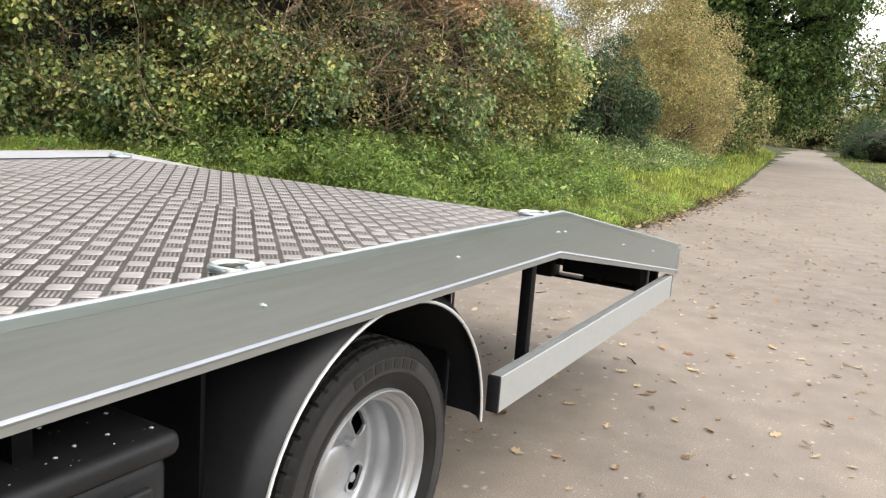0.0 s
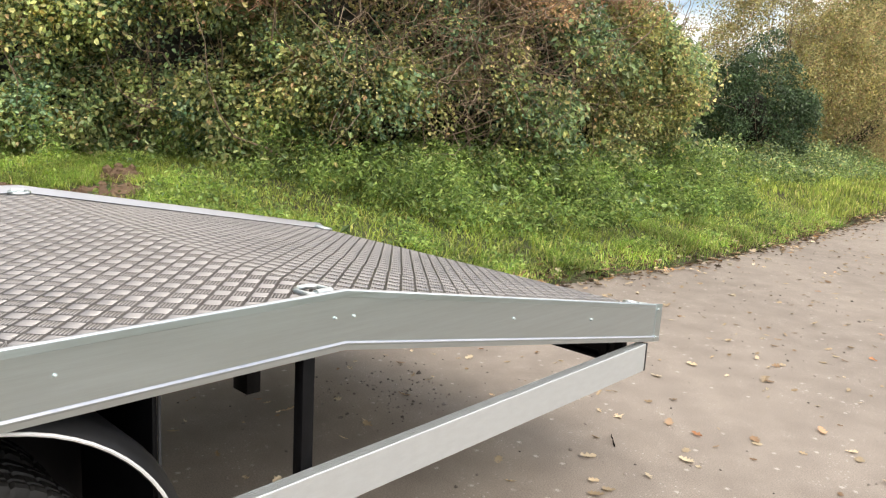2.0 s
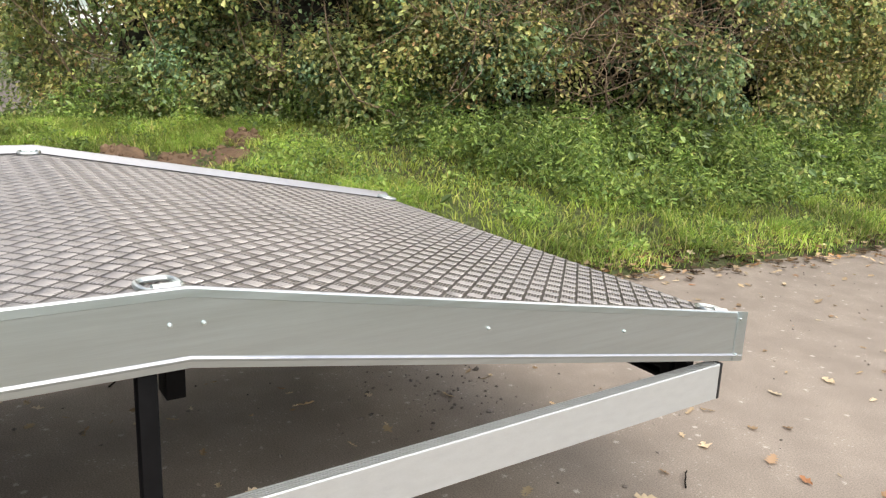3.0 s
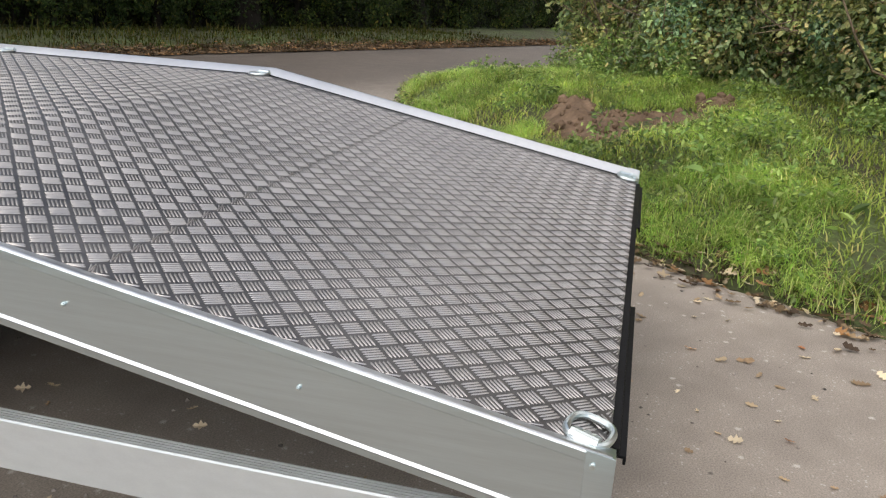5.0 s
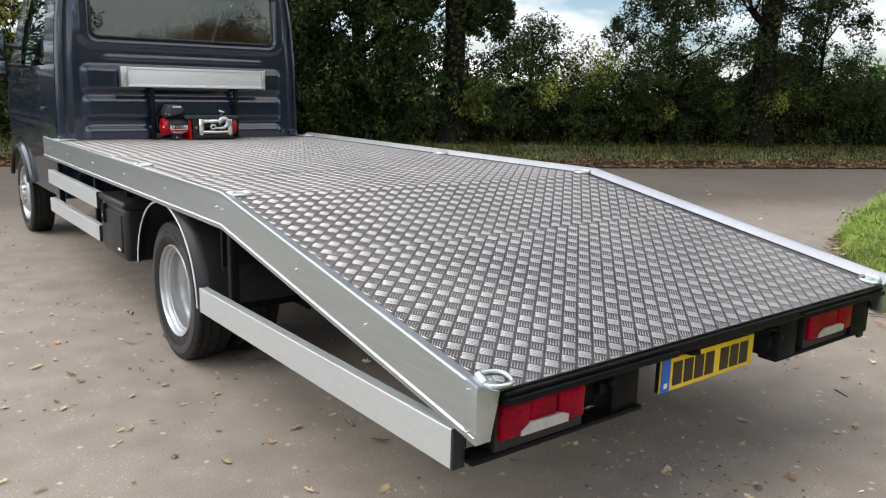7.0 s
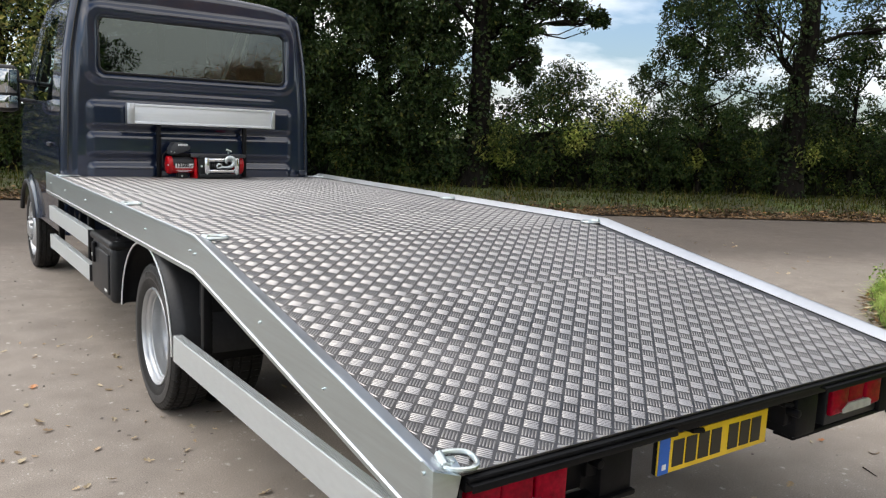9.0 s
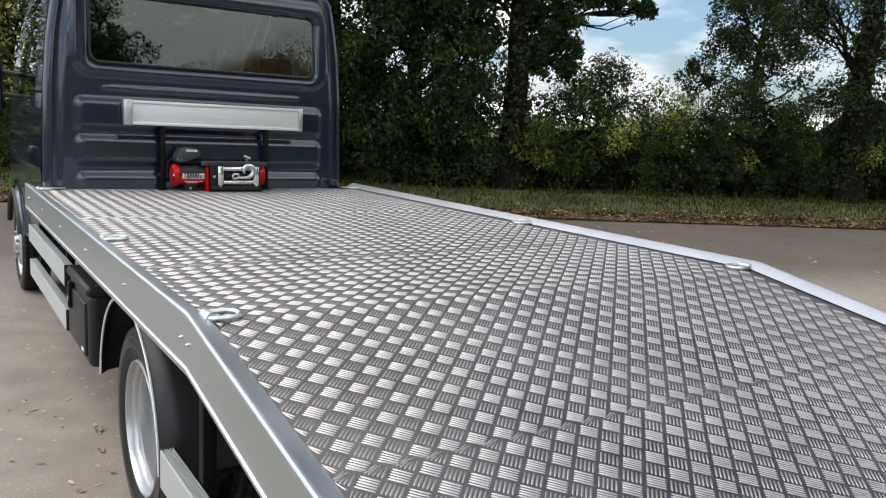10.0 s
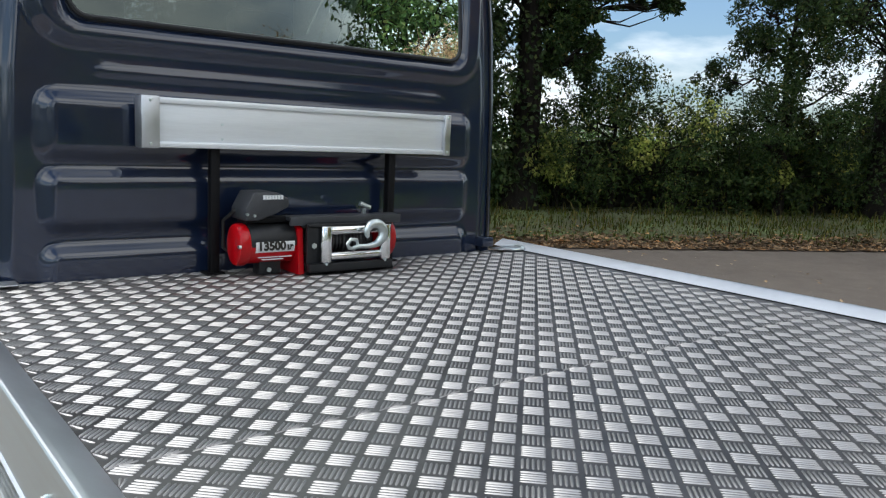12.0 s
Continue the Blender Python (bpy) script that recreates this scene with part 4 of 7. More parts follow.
# sticker wrapped round the front of the motor
b = bmesh.new()
rings = []
for x in (0.728, 0.868):
    rings.append([b.verts.new((x, 4.70 - 0.0678 * math.cos(a), zc + 0.003 + 0.0678 * math.sin(a))) for a in np.linspace(-0.40, 0.14, 9)])
for k in range(8):
    b.faces.new((rings[0][k], rings[1][k], rings[1][k + 1], rings[0][k + 1]))
wp("sticker", b, M_white, "white capacity sticker")
for txt, xt, size, dz in (("13500", 0.734, 0.040, 0.009), ("LB", 0.840, 0.021, 0.009)):
    cu = bpy.data.curves.new("capacity", "FONT")
    cu.body, cu.size, cu.extrude, cu.offset = txt, size, 0.0006, 0.0018
    cu.materials.append(M_ink)
    tmp = new("lettering", cu)
    bpy.context.view_layer.update()
    lm = bpy.data.meshes.new_from_object(tmp.evaluated_get(bpy.context.evaluated_depsgraph_get()))
    bpy.data.objects.remove(tmp)
    lo = new("capacity_lettering", lm)
    lo.parent = winch
    lo.matrix_local = pose(xt - 0.95, 4.6285 - 4.7, zc - 0.024 + dz - DECK, 84, 0, 0)
for z, x0, x1 in ((zc - 0.042, 0.74, 0.86), (zc - 0.05, 0.755, 0.83)):
    wp("small_print", box(x0, x1, 4.641, 4.66, z, z + 0.003), M_white)
wp("foot", box(0.755, 0.835, 4.672, 4.735, DECK + 0.002, zc - 0.052, 0.006), M_plastic)
wp("foot_bolt", rod((0.785, 4.655, DECK + 0.02), (0.785, 4.662, DECK + 0.02), 0.008, 8), M_zinc)
# flange plates and gearbox
b = bmesh.new()
prof = [(4.615, DECK + 0.002), (4.785, DECK + 0.002), (4.775, zc + 0.05), (4.735, zc + 0.075), (4.665, zc + 0.075), (4.632, zc + 0.05)]
fa = [b.verts.new((0.876, y, z)) for y, z in prof]
fb = [b.verts.new((0.896, y, z)) for y, z in prof]
b.faces.new(fa[::-1]), b.faces.new(fb)
for k in range(6):
    b.faces.new((fa[k], fa[(k + 1) % 6], fb[(k + 1) % 6], fb[k]))
bmesh.ops.recalc_face_normals(b, faces=b.faces)
wp("flange", b, M_red, "red drum flange", angle=20)
wp("gearbox", rod((1.195, 4.70, zc), (1.285, 4.70, zc), 0.074, 40, bevel=0.014), M_red, "red gearbox cap")
wp("drum", rod((0.897, 4.70, zc), (1.195, 4.70, zc), 0.04, 24), M_black)
b = bmesh.new()
for k in range(20):
    x = 0.912 + k * 0.0142
    ring = [(x, 4.70 + 0.047 * math.cos(2 * math.pi * j / 16), zc + 0.047 * math.sin(2 * math.pi * j / 16)) for j in range(16)]
    tube(ring, 0.0065, 6, closed=True, bm=b)
wp("wire_rope", b, M_rope, "wound steel wire rope")
wp("tie_bar", box(0.845, 1.292, 4.628, 4.70, 1.124, 1.138, 0.003), M_greybox, "dark grey flat tie plate")
wp("tie_bar", box(0.845, 1.292, 4.618, 4.634, 1.108, 1.138, 0.003), M_greybox)
# control box: chamfered hood
b = bmesh.new()
pr = [(0.692, 1.128), (0.692, 1.165), (0.722, 1.222), (0.80, 1.222), (0.846, 1.198), (0.846, 1.172), (0.80, 1.150), (0.74, 1.128)]
fa = [b.verts.new((x, 4.635, z)) for x, z in pr]
fb = [b.verts.new((x, 4.775, z)) for x, z in pr]
b.faces.new(fa), b.faces.new(fb[::-1])
for k in range(8):
    b.faces.new((fa[k], fb[k], fb[(k + 1) % 8], fa[(k + 1) % 8]))
bmesh.ops.recalc_face_normals(b, faces=b.faces)
bmesh.ops.bevel(b, geom=list(b.edges), offset=0.006, segments=2, affect="EDGES", profile=0.5)
cb = wp("control_box", b, M_greybox, "dark grey chamfered control box", angle=25)
for k in range(7):
    wp("maker_mark", box(0.752 + k * 0.0105, 0.760 + k * 0.0105, 4.633, 4.637, 1.198, 1.212), M_white, parent=cb, smooth=False)
wp("box_bracket", box(0.70, 0.88, 4.66, 4.74, 1.118, 1.135, 0.003), M_black)
for x, z in ((0.697, 1.15), (0.722, 1.145)):
    wp("terminal", rod((x, 4.628, z), (x, 4.64, z), 0.005, 8), M_zinc)
# roller fairlead
wp("mounting_plate", box(0.897, 1.255, 4.60, 4.80, DECK + 0.001, DECK + 0.012, 0.003), M_black)
fl_ = wp("fairlead_frame", box(0.90, 0.952, 4.598, 4.615, DECK + 0.012, 1.115, 0.003), M_plastic, "black fairlead frame")
wp("fairlead_frame", box(1.212, 1.236, 4.598, 4.615, DECK + 0.012, 1.115, 0.003), M_plastic)
wp("fairlead_frame", box(0.90, 1.236, 4.585, 4.612, 1.104, 1.114, 0.003), M_plastic)
wp("fairlead_frame", box(0.90, 1.236, 4.57, 4.612, DECK + 0.012, DECK + 0.040, 0.004), M_plastic)
wp("frame_bolt", rod((0.925, 4.592, zc - 0.005), (0.925, 4.60, zc - 0.005), 0.010, 6, bevel=0.001), M_zinc)
for x in (0.963, 1.203):
    wp("vertical_roller", rod((x, 4.578, DECK + 0.045), (x, 4.578, 1.108), 0.0205, 24, bevel=0.003), M_chrome, "polished steel roller")
    wp("roller_nut", rod((x, 4.578, DECK + 0.034), (x, 4.578, DECK + 0.046), 0.010, 6), M_zinc)
for z in (DECK + 0.062, 1.090):
    wp("cross_roller", rod((0.975, 4.590, z), (1.190, 4.590, z), 0.0155, 24, bevel=0.002), M_chrome, "polished steel roller")
# hook
hk = [(1.055, 4.552, 1.030), (1.085, 4.549, 1.036), (1.115, 4.546, 1.034), (1.150, 4.545, 1.040), (1.174, 4.545, 1.062), (1.177, 4.545, 1.090), (1.158, 4.545, 1.112), (1.130, 4.545, 1.115), (1.110, 4.545, 1.100), (1.106, 4.545, 1.080), (1.114, 4.545, 1.066)]
hr = [0.007, 0.008, 0.009, 0.013, 0.018, 0.0185, 0.018, 0.017, 0.014, 0.011, 0.006]
ht = np.linspace(0, 10, 41)


def eased(col):
    """Rounds a bent path by a running mean over a fine resampling."""
    v = np.interp(ht, np.arange(11), col)
    for _ in range(3):
        v[1:-1] = (v[:-2] + v[1:-1] * 2 + v[2:]) / 4
    return v


hp = np.column_stack([eased([p[k] for p in hk]) for k in range(3)])
wp("hook", tube([tuple(p) for p in hp], [float(r) for r in eased(hr)], 14), M_zinc, "bright forged hook")
cl = [(1.035, 4.556, 1.044), (1.048, 4.556, 1.060), (1.072, 4.556, 1.058), (1.078, 4.556, 1.040), (1.062, 4.556, 1.026), (1.042, 4.556, 1.030)]
wp("clevis", tube(cl, 0.007, 8, closed=True), M_zinc)
wp("clutch_lever", tube([(1.168, 4.69, 1.136), (1.168, 4.685, 1.163)], 0.008, 8), M_zinc)
wp("clutch_grip", tube([(1.146, 4.68, 1.174), (1.190, 4.68, 1.158)], [0.010, 0.008], 8), M_zinc)
wp("cable_loop", tube([(0.70, 4.74, 1.16), (0.66, 4.76, 1.12), (0.66, 4.76, 1.03), (0.70, 4.75, 1.0)], 0.007, 6), M_rubber)

# ---- the ground, lane and cross road ----
RY = [-110, -66, -30, -18, -12, -6.5, -4.2, -2.8, -1.8, -1.1, -0.4, 0.24, 0.95, 1.7, 2.4, 3.0, 3.6]
RX = [12.7, 7.9, 3.9, 2.6, 1.98, 1.82, 1.92, 2.08, 2.22, 2.48, 2.95, 3.5, 4.4, 5.5, 6.7, 8.6, 10.4]
LY = [-110, -66, -30, -18, -12, -6, -2, 2, 4.5, 6.5, 8]
LX = [9.4, 4.6, 0.6, -0.75, -1.6, -2.3, -2.7, -2.8, -3.2, -5.5, -9.0]


def far_edge(x):
    return 13.3 - 0.47 * x


def near_edge(x):
    return 7.45 - 0.43 * x


def island(x, y):
    """Metres inside the grassed ground on the off side of the lane, from its paved edges."""
    return np.minimum(x - np.interp(y, RY, RX), (near_edge(x) - y) * 0.92)


def fbm(x, y, s, n=3):
    v = np.zeros_like(x)
    for k in range(n):
        v = v + np.sin(x * s * 1.7 ** k + 1.3 * k + 2 * np.sin(y * s * 0.7 * 1.8 ** k + k)) * np.cos(y * s * 1.6 ** k + 0.7 * k) / 1.8 ** k
    return v


def ground_z(x, y):
    x, y = np.asarray(x, float), np.asarray(y, float)
    e = island(x, y)
    z = np.where(e > 0, 0.02 + 0.62 * (1 - np.exp(-np.maximum(e, 0) / 2.0)) + 0.035 * fbm(x, y, 2.1) * np.minimum(1, np.maximum(e, 0)), -0.05)
    d = (y - far_edge(x)) * 0.905
    z = np.where(d > -0.02, -0.03 + 0.22 * (1 - np.exp(-np.maximum(d, 0) / 1.2)) + 0.02 * fbm(x, y, 1.7), z)
    lft = np.interp(y, LY, LX) - x
    z = np.where((lft > 0) & (y < near_edge(x) - 0.1), 0.02 + 0.1 * (1 - np.exp(-np.maximum(lft, 0) / 2)), z)
    return z


def spaced(lo, hi, fine, a, b):
    core = np.arange(lo, hi + 1e-6, fine)
    left = lo - np.array([0.6, 1.5, 3, 5, 8, 12, 18, 27, 40, 60, 90, 150, 300, 700, 1500])
    right = hi + np.array([0.6, 1.5, 3, 5, 8, 12, 18, 27, 40, 60, 90, 150, 300, 700, 1500])
    return np.concatenate([left[::-1], core, right])


gx, gy = spaced(-4, 20, 0.17, 0, 0), spaced(-24, 20, 0.2, 0, 0)
GX, GY = np.meshgrid(gx, gy, indexing="ij")
GZ = ground_z(GX, GY)
ni, nj = GX.shape
vid = np.arange(ni * nj).reshape(ni, nj)
gf = np.stack([vid[:-1, :-1], vid[1:, :-1], vid[1:, 1:], vid[:-1, 1:]], -1).reshape(-1, 4)
gv = np.stack([GX, GY, GZ], -1).reshape(-1, 3)

M_turf = bpy.data.materials.new("rough_turf")
M_turf.use_nodes = True
_n, _l = M_turf.node_tree.nodes, M_turf.node_tree.links
_p = _n["Principled BSDF"]
_p.inputs["Roughness"].default_value = 0.95
_tc, _a, _b2, _r, _bp = _n.new("ShaderNodeTexCoord"), _n.new("ShaderNodeTexNoise"), _n.new("ShaderNodeTexNoise"), _n.new("ShaderNodeValToRGB"), _n.new("ShaderNodeBump")
_a.inputs["Scale"].default_value, _b2.inputs["Scale"].default_value = 0.8, 26
_a.inputs["Detail"].default_value = _b2.inputs["Detail"].default_value = 6
_mm = _n.new("ShaderNodeMixRGB")
_mm.inputs[0].default_value = 0.45
_e = _r.color_ramp.elements
_e[0].position, _e[0].color = 0.34, (0.05, 0.034, 0.02, 1)
_e[1].position, _e[1].color = 0.66, (0.095, 0.135, 0.035, 1)
_e.new(0.47).color = (0.055, 0.06, 0.024, 1)
_bp.inputs["Strength"].default_value, _bp.inputs["Distance"].default_value = 0.8, 0.03
_l.new(_tc.outputs["Object"], _a.inputs["Vector"]), _l.new(_tc.outputs["Object"], _b2.inputs["Vector"])
_l.new(_a.outputs[0], _mm.inputs[1]), _l.new(_b2.outputs[0], _mm.inputs[2]), _l.new(_mm.outputs[0], _r.inputs[0])
_l.new(_r.outputs[0], _p.inputs["Base Color"]), _l.new(_b2.outputs[0], _bp.inputs["Height"]), _l.new(_bp.outputs[0], _p.inputs["Normal"])
ground = put("ground", gv, gf, M_turf, smooth=True)
tagged(ground, "rough grassy ground with bare earth patches", "ground", kind="structure")


def paving(name, base, pale, stone, dark_scale, wet=0.55, dark=0.5):
    """Worn tar and chippings: broad stains, fine grit, pale stones."""
    m = bpy.data.materials.new(name)
    m.use_nodes = True
    n, l = m.node_tree.nodes, m.node_tree.links
    p = n["Principled BSDF"]
    tc = n.new("ShaderNodeTexCoord")
    big, mid, grit, vor = n.new("ShaderNodeTexNoise"), n.new("ShaderNodeTexNoise"), n.new("ShaderNodeTexNoise"), n.new("ShaderNodeTexVoronoi")
    big.inputs["Scale"].default_value, mid.inputs["Scale"].default_value, grit.inputs["Scale"].default_value, vor.inputs["Scale"].default_value = dark_scale, 4.5, 180, 55
    for q in (big, mid, grit):
        q.inputs["Detail"].default_value = 5
    for q in (big, mid, grit, vor):
        l.new(tc.outputs["Object"], q.inputs["Vector"])
    r1, r2, r3 = n.new("ShaderNodeValToRGB"), n.new("ShaderNodeValToRGB"), n.new("ShaderNodeValToRGB")
    r1.color_ramp.elements[0].position, r1.color_ramp.elements[1].position = 0.35, 0.68
    r1.color_ramp.elements[0].color, r1.color_ramp.elements[1].color = (*base, 1), (*pale, 1)
    r2.color_ramp.elements[0].position, r2.color_ramp.elements[1].position = 0.3, 0.72
    r2.color_ramp.elements[0].color, r2.color_ramp.elements[1].color = (0.68, 0.67, 0.66, 1), (1.23, 1.22, 1.21, 1)
    mixm = n.new("ShaderNodeMixRGB")
    mixm.inputs[0].default_value = 0.5
    l.new(mid.outputs[0], mixm.inputs[1]), l.new(big.outputs[0], mixm.inputs[2])
    l.new(mixm.outputs[0], r1.inputs[0])
    l.new(grit.outputs[0], r2.inputs[0])
    mul = n.new("ShaderNodeMixRGB")
    mul.blend_type, mul.inputs[0].default_value = "MULTIPLY", 1
    l.new(r1.outputs[0], mul.inputs[1]), l.new(r2.outputs[0], mul.inputs[2])
    # pale stones, only in some patches
    r3.color_ramp.elements[0].position, r3.color_ramp.elements[1].position = 0.16, 0.26
    r3.color_ramp.elements[0].color, r3.color_ramp.elements[1].color = (1, 1, 1, 1), (0, 0, 0, 1)
    l.new(vor.outputs["Distance"], r3.inputs[0])
    pick = n.new("ShaderNodeMath")
    pick.operation = "MULTIPLY"
    sep = n.new("ShaderNodeSeparateColor")
    gt = n.new("ShaderNodeMath")
    gt.operation, gt.inputs[1].default_value = "GREATER_THAN", 0.5
    l.new(vor.outputs["Color"], sep.inputs[0]), l.new(sep.outputs[0], gt.inputs[0])
    patch, pk0 = n.new("ShaderNodeMapRange"), n.new("ShaderNodeMath")
    patch.inputs["From Min"].default_value, patch.inputs["From Max"].default_value = 0.46, 0.62
    pk0.operation = "MULTIPLY"
    l.new(mid.outputs[0], patch.inputs["Value"])
    l.new(r3.outputs[0], pk0.inputs[0]), l.new(patch.outputs[0], pk0.inputs[1])
    l.new(pk0.outputs[0], pick.inputs[0]), l.new(gt.outputs[0], pick.inputs[1])
    mix2 = n.new("ShaderNodeMixRGB")
    mix2.inputs["Color2"].default_value = (*stone, 1)
    l.new(pick.outputs[0], mix2.inputs[0]), l.new(mul.outputs[0], mix2.inputs["Color1"])
    # larger worn stones, few and uneven
    v2, r4, sep2, gt2, pk2, mix3 = n.new("ShaderNodeTexVoronoi"), n.new("ShaderNodeValToRGB"), n.new("ShaderNodeSeparateColor"), n.new("ShaderNodeMath"), n.new("ShaderNodeMath"), n.new("ShaderNodeMixRGB")
    v2.inputs["Scale"].default_value = 17
    v2.inputs["Randomness"].default_value = 1.0
    warp = n.new("ShaderNodeMixRGB")
    warp.inputs[0].default_value = 0.03
    l.new(tc.outputs["Object"], warp.inputs[1]), l.new(grit.outputs["Color"], warp.inputs[2]), l.new(warp.outputs[0], v2.inputs["Vector"])
    r4.color_ramp.elements[0].position, r4.color_ramp.elements[1].position = 0.10, 0.22
    r4.color_ramp.elements[0].color, r4.color_ramp.elements[1].color = (0.75, 0.75, 0.75, 1), (0, 0, 0, 1)
    gt2.operation, gt2.inputs[1].default_value, pk2.operation = "GREATER_THAN", 0.78, "MULTIPLY"
    l.new(v2.outputs["Distance"], r4.inputs[0]), l.new(v2.outputs["Color"], sep2.inputs[0]), l.new(sep2.outputs[0], gt2.inputs[0])
    l.new(r4.outputs[0], pk2.inputs[0]), l.new(gt2.outputs[0], pk2.inputs[1])
    mix3.inputs["Color2"].default_value = (stone[0] * 1.25, stone[1] * 1.25, stone[2] * 1.25, 1)
    l.new(pk2.outputs[0], mix3.inputs[0]), l.new(mix2.outputs[0], mix3.inputs["Color1"])
    # the cross road's darker mix, tree shade painted in with it, worn together where the lane runs in
    sx = n.new("ShaderNodeSeparateXYZ")
    l.new(tc.outputs["Object"], sx.inputs[0])
    m1, m2, mr, dk = n.new("ShaderNodeMath"), n.new("ShaderNodeMath"), n.new("ShaderNodeMapRange"), n.new("ShaderNodeMixRGB")
    m1.operation = m2.operation = "MULTIPLY_ADD"
    m1.inputs[1].default_value = 0.43
    m2.inputs[1].default_value = 3.0
    l.new(sx.outputs["X"], m1.inputs[0]), l.new(sx.outputs["Y"], m1.inputs[2])
    l.new(mid.outputs[0], m2.inputs[0]), l.new(m1.outputs[0], m2.inputs[2])
    mr.interpolation_type = "SMOOTHSTEP"
    mr.inputs["From Min"].default_value, mr.inputs["From Max"].default_value = 7.6, 10.6
    l.new(m2.outputs[0], mr.inputs["Value"])
    dk.blend_type = "MULTIPLY"
    dk.inputs["Color2"].default_value = (dark, dark * 0.96, dark * 0.93, 1)
    l.new(mr.outputs[0], dk.inputs[0]), l.new(mix3.outputs[0], dk.inputs["Color1"])
    l.new(dk.outputs[0], p.inputs["Base Color"])
    p.inputs["Roughness"].default_value = wet
    p.inputs["Specular IOR Level"].default_value = 0.35
    bp = n.new("ShaderNodeBump")
    bp.inputs["Strength"].default_value, bp.inputs["Distance"].default_value = 0.16, 0.004
    l.new(grit.outputs[0], bp.inputs["Height"]), l.new(bp.outputs[0], p.inputs["Normal"])
    return m


M_lane = paving("worn_lane_surface", (0.24, 0.208, 0.178), (0.36, 0.314, 0.267), (0.46, 0.425, 0.38), 0.5, 0.7, 0.41)

# lane: widens into the junction; its end meets the cross road along a line
ly = np.concatenate([np.linspace(-110, -20, 40), np.linspace(-19.5, 3.4, 100)])
jit = 0.05 * np.sin(ly * 5.1) + 0.04 * np.sin(ly * 13.7 + 1)
lr = np.interp(ly, RY, RX) + np.where(ly > -25, jit, 0)
ll = np.interp(ly, LY, LX)
ye = np.linspace(3.5, 9.9, 30)
lr2 = np.minimum(10.1, (7.75 - ye) / 0.43 + 0.15 * np.sin(ye * 4))
ll2 = np.minimum(np.interp(ye, LY, LX), lr2 - 0.1)
ly, lr, ll = np.concatenate([ly, ye]), np.concatenate([lr, lr2]), np.concatenate([ll, ll2])
rv, rf = [], []
for y, a, c in zip(ly, ll, lr):
    rv += [(a, y, -0.06), (a, y, 0.0), (a + (c - a) * 0.33, y, 0.0), (a + (c - a) * 0.67, y, 0.0), (c, y, 0.0), (c + 0.015, y, -0.06)]
for k in range(len(ly) - 1):
    for j in range(5):
        rf.append((k * 6 + j, k * 6 + j + 1, (k + 1) * 6 + j + 1, (k + 1) * 6 + j))
lane = tagged(put("lane", rv, rf, M_lane), "worn tan-grey lane surface strewn with stones", "road", kind="structure")
# cross road
rv, rf = [], []
for k, x in enumerate(np.linspace(-60, 70, 200)):
    j1, j2 = 0.09 * math.sin(x * 3.1), 0.07 * math.sin(x * 4.3 + 1)
    x2 = x + 0
    rv += [(x, near_edge(x) + j1 - 0.01, -0.065), (x, near_edge(x) + j1, -0.006), (x2, far_edge(x2) + j2, -0.006), (x2, far_edge(x2) + j2 + 0.01, -0.065)]
    if k:
        for j in range(3):
            rf.append((k * 4 - 4 + j, k * 4 + j, k * 4 + j + 1, k * 4 - 3 + j))
tagged(put("cross_road", rv, rf, M_lane), "dark worn tarmac cross road", "road", kind="structure")

# ---- plants ----
rng = np.random.default_rng(7)


def unit(v):
    return v / np.maximum(1e-9, np.linalg.norm(v, axis=-1, keepdims=True))


def leaf_mesh(P, D, N, L, Wd, fine=True, droop=0.25):
    """Leaves with base P, direction D, face N, length L and width Wd: folded along the rib, drooping at the tip."""
    D = unit(D)
    S = unit(np.cross(D, N))
    N = np.cross(S, D)
    L, Wd = L[:, None], Wd[:, None]
    tip = P + D * L - N * L * droop
    if fine:
        q1, q2 = P + D * L * 0.32 - N * Wd * 0.02, P + D * L * 0.7 - N * L * droop * 0.45
        pts = [P, q1 + S * Wd * 0.48 + N * Wd * 0.16, q2 + S * Wd * 0.38 + N * Wd * 0.12, tip, q2 - S * Wd * 0.38 + N * Wd * 0.12, q1 - S * Wd * 0.48 + N * Wd * 0.16]
        V = np.stack(pts, 1).reshape(-1, 3)
        o = (np.arange(len(P)) * 6)[:, None]
        F = np.concatenate([o + np.array([[0, 1, 2, 3]]), o + np.array([[0, 3, 4, 5]])], 0)
    else:
        m = P + D * L * 0.5
        V = np.stack([P, m + S * Wd * 0.5 + N * Wd * 0.1, tip, m - S * Wd * 0.5 + N * Wd * 0.1], 1).reshape(-1, 3)
        F = (np.arange(len(P)) * 4)[:, None] + np.array([[0, 1, 2, 3]])
    return V, F


def scatter_leaves(C, R, count, size, outward=None, flat=0.5, fine=True, aspect=0.55, squash=(1, 1, 1)):
    """Leaves round clump centres C of radius R; with outward, mostly on the side that faces it."""
    n = len(C)
    idx = rng.integers(0, n, count)
    d = unit(rng.normal(size=(count, 3)))
    if outward is not None:
        o = outward[idx] if outward.ndim == 2 else np.repeat(outward[None], count, 0)
        d = unit(d + 0.75 * o)
    rad = R[idx][:, None] * (0.55 + 0.5 * rng.random((count, 1)) ** 0.6)
    P = C[idx] + d * rad * np.array(squash)
    up = np.array([[0, 0, 1.0]])
    N = unit(d * (1 - flat) + up * flat + 0.55 * rng.normal(size=(count, 3)))
    D = unit(np.cross(N, rng.normal(size=(count, 3))) + 0.35 * d - 0.25 * up)
    L = size * (0.6 + 0.8 * rng.random(count))
    return leaf_mesh(P, D, N, L, L * aspect * (0.8 + 0.4 * rng.random(count)), fine)


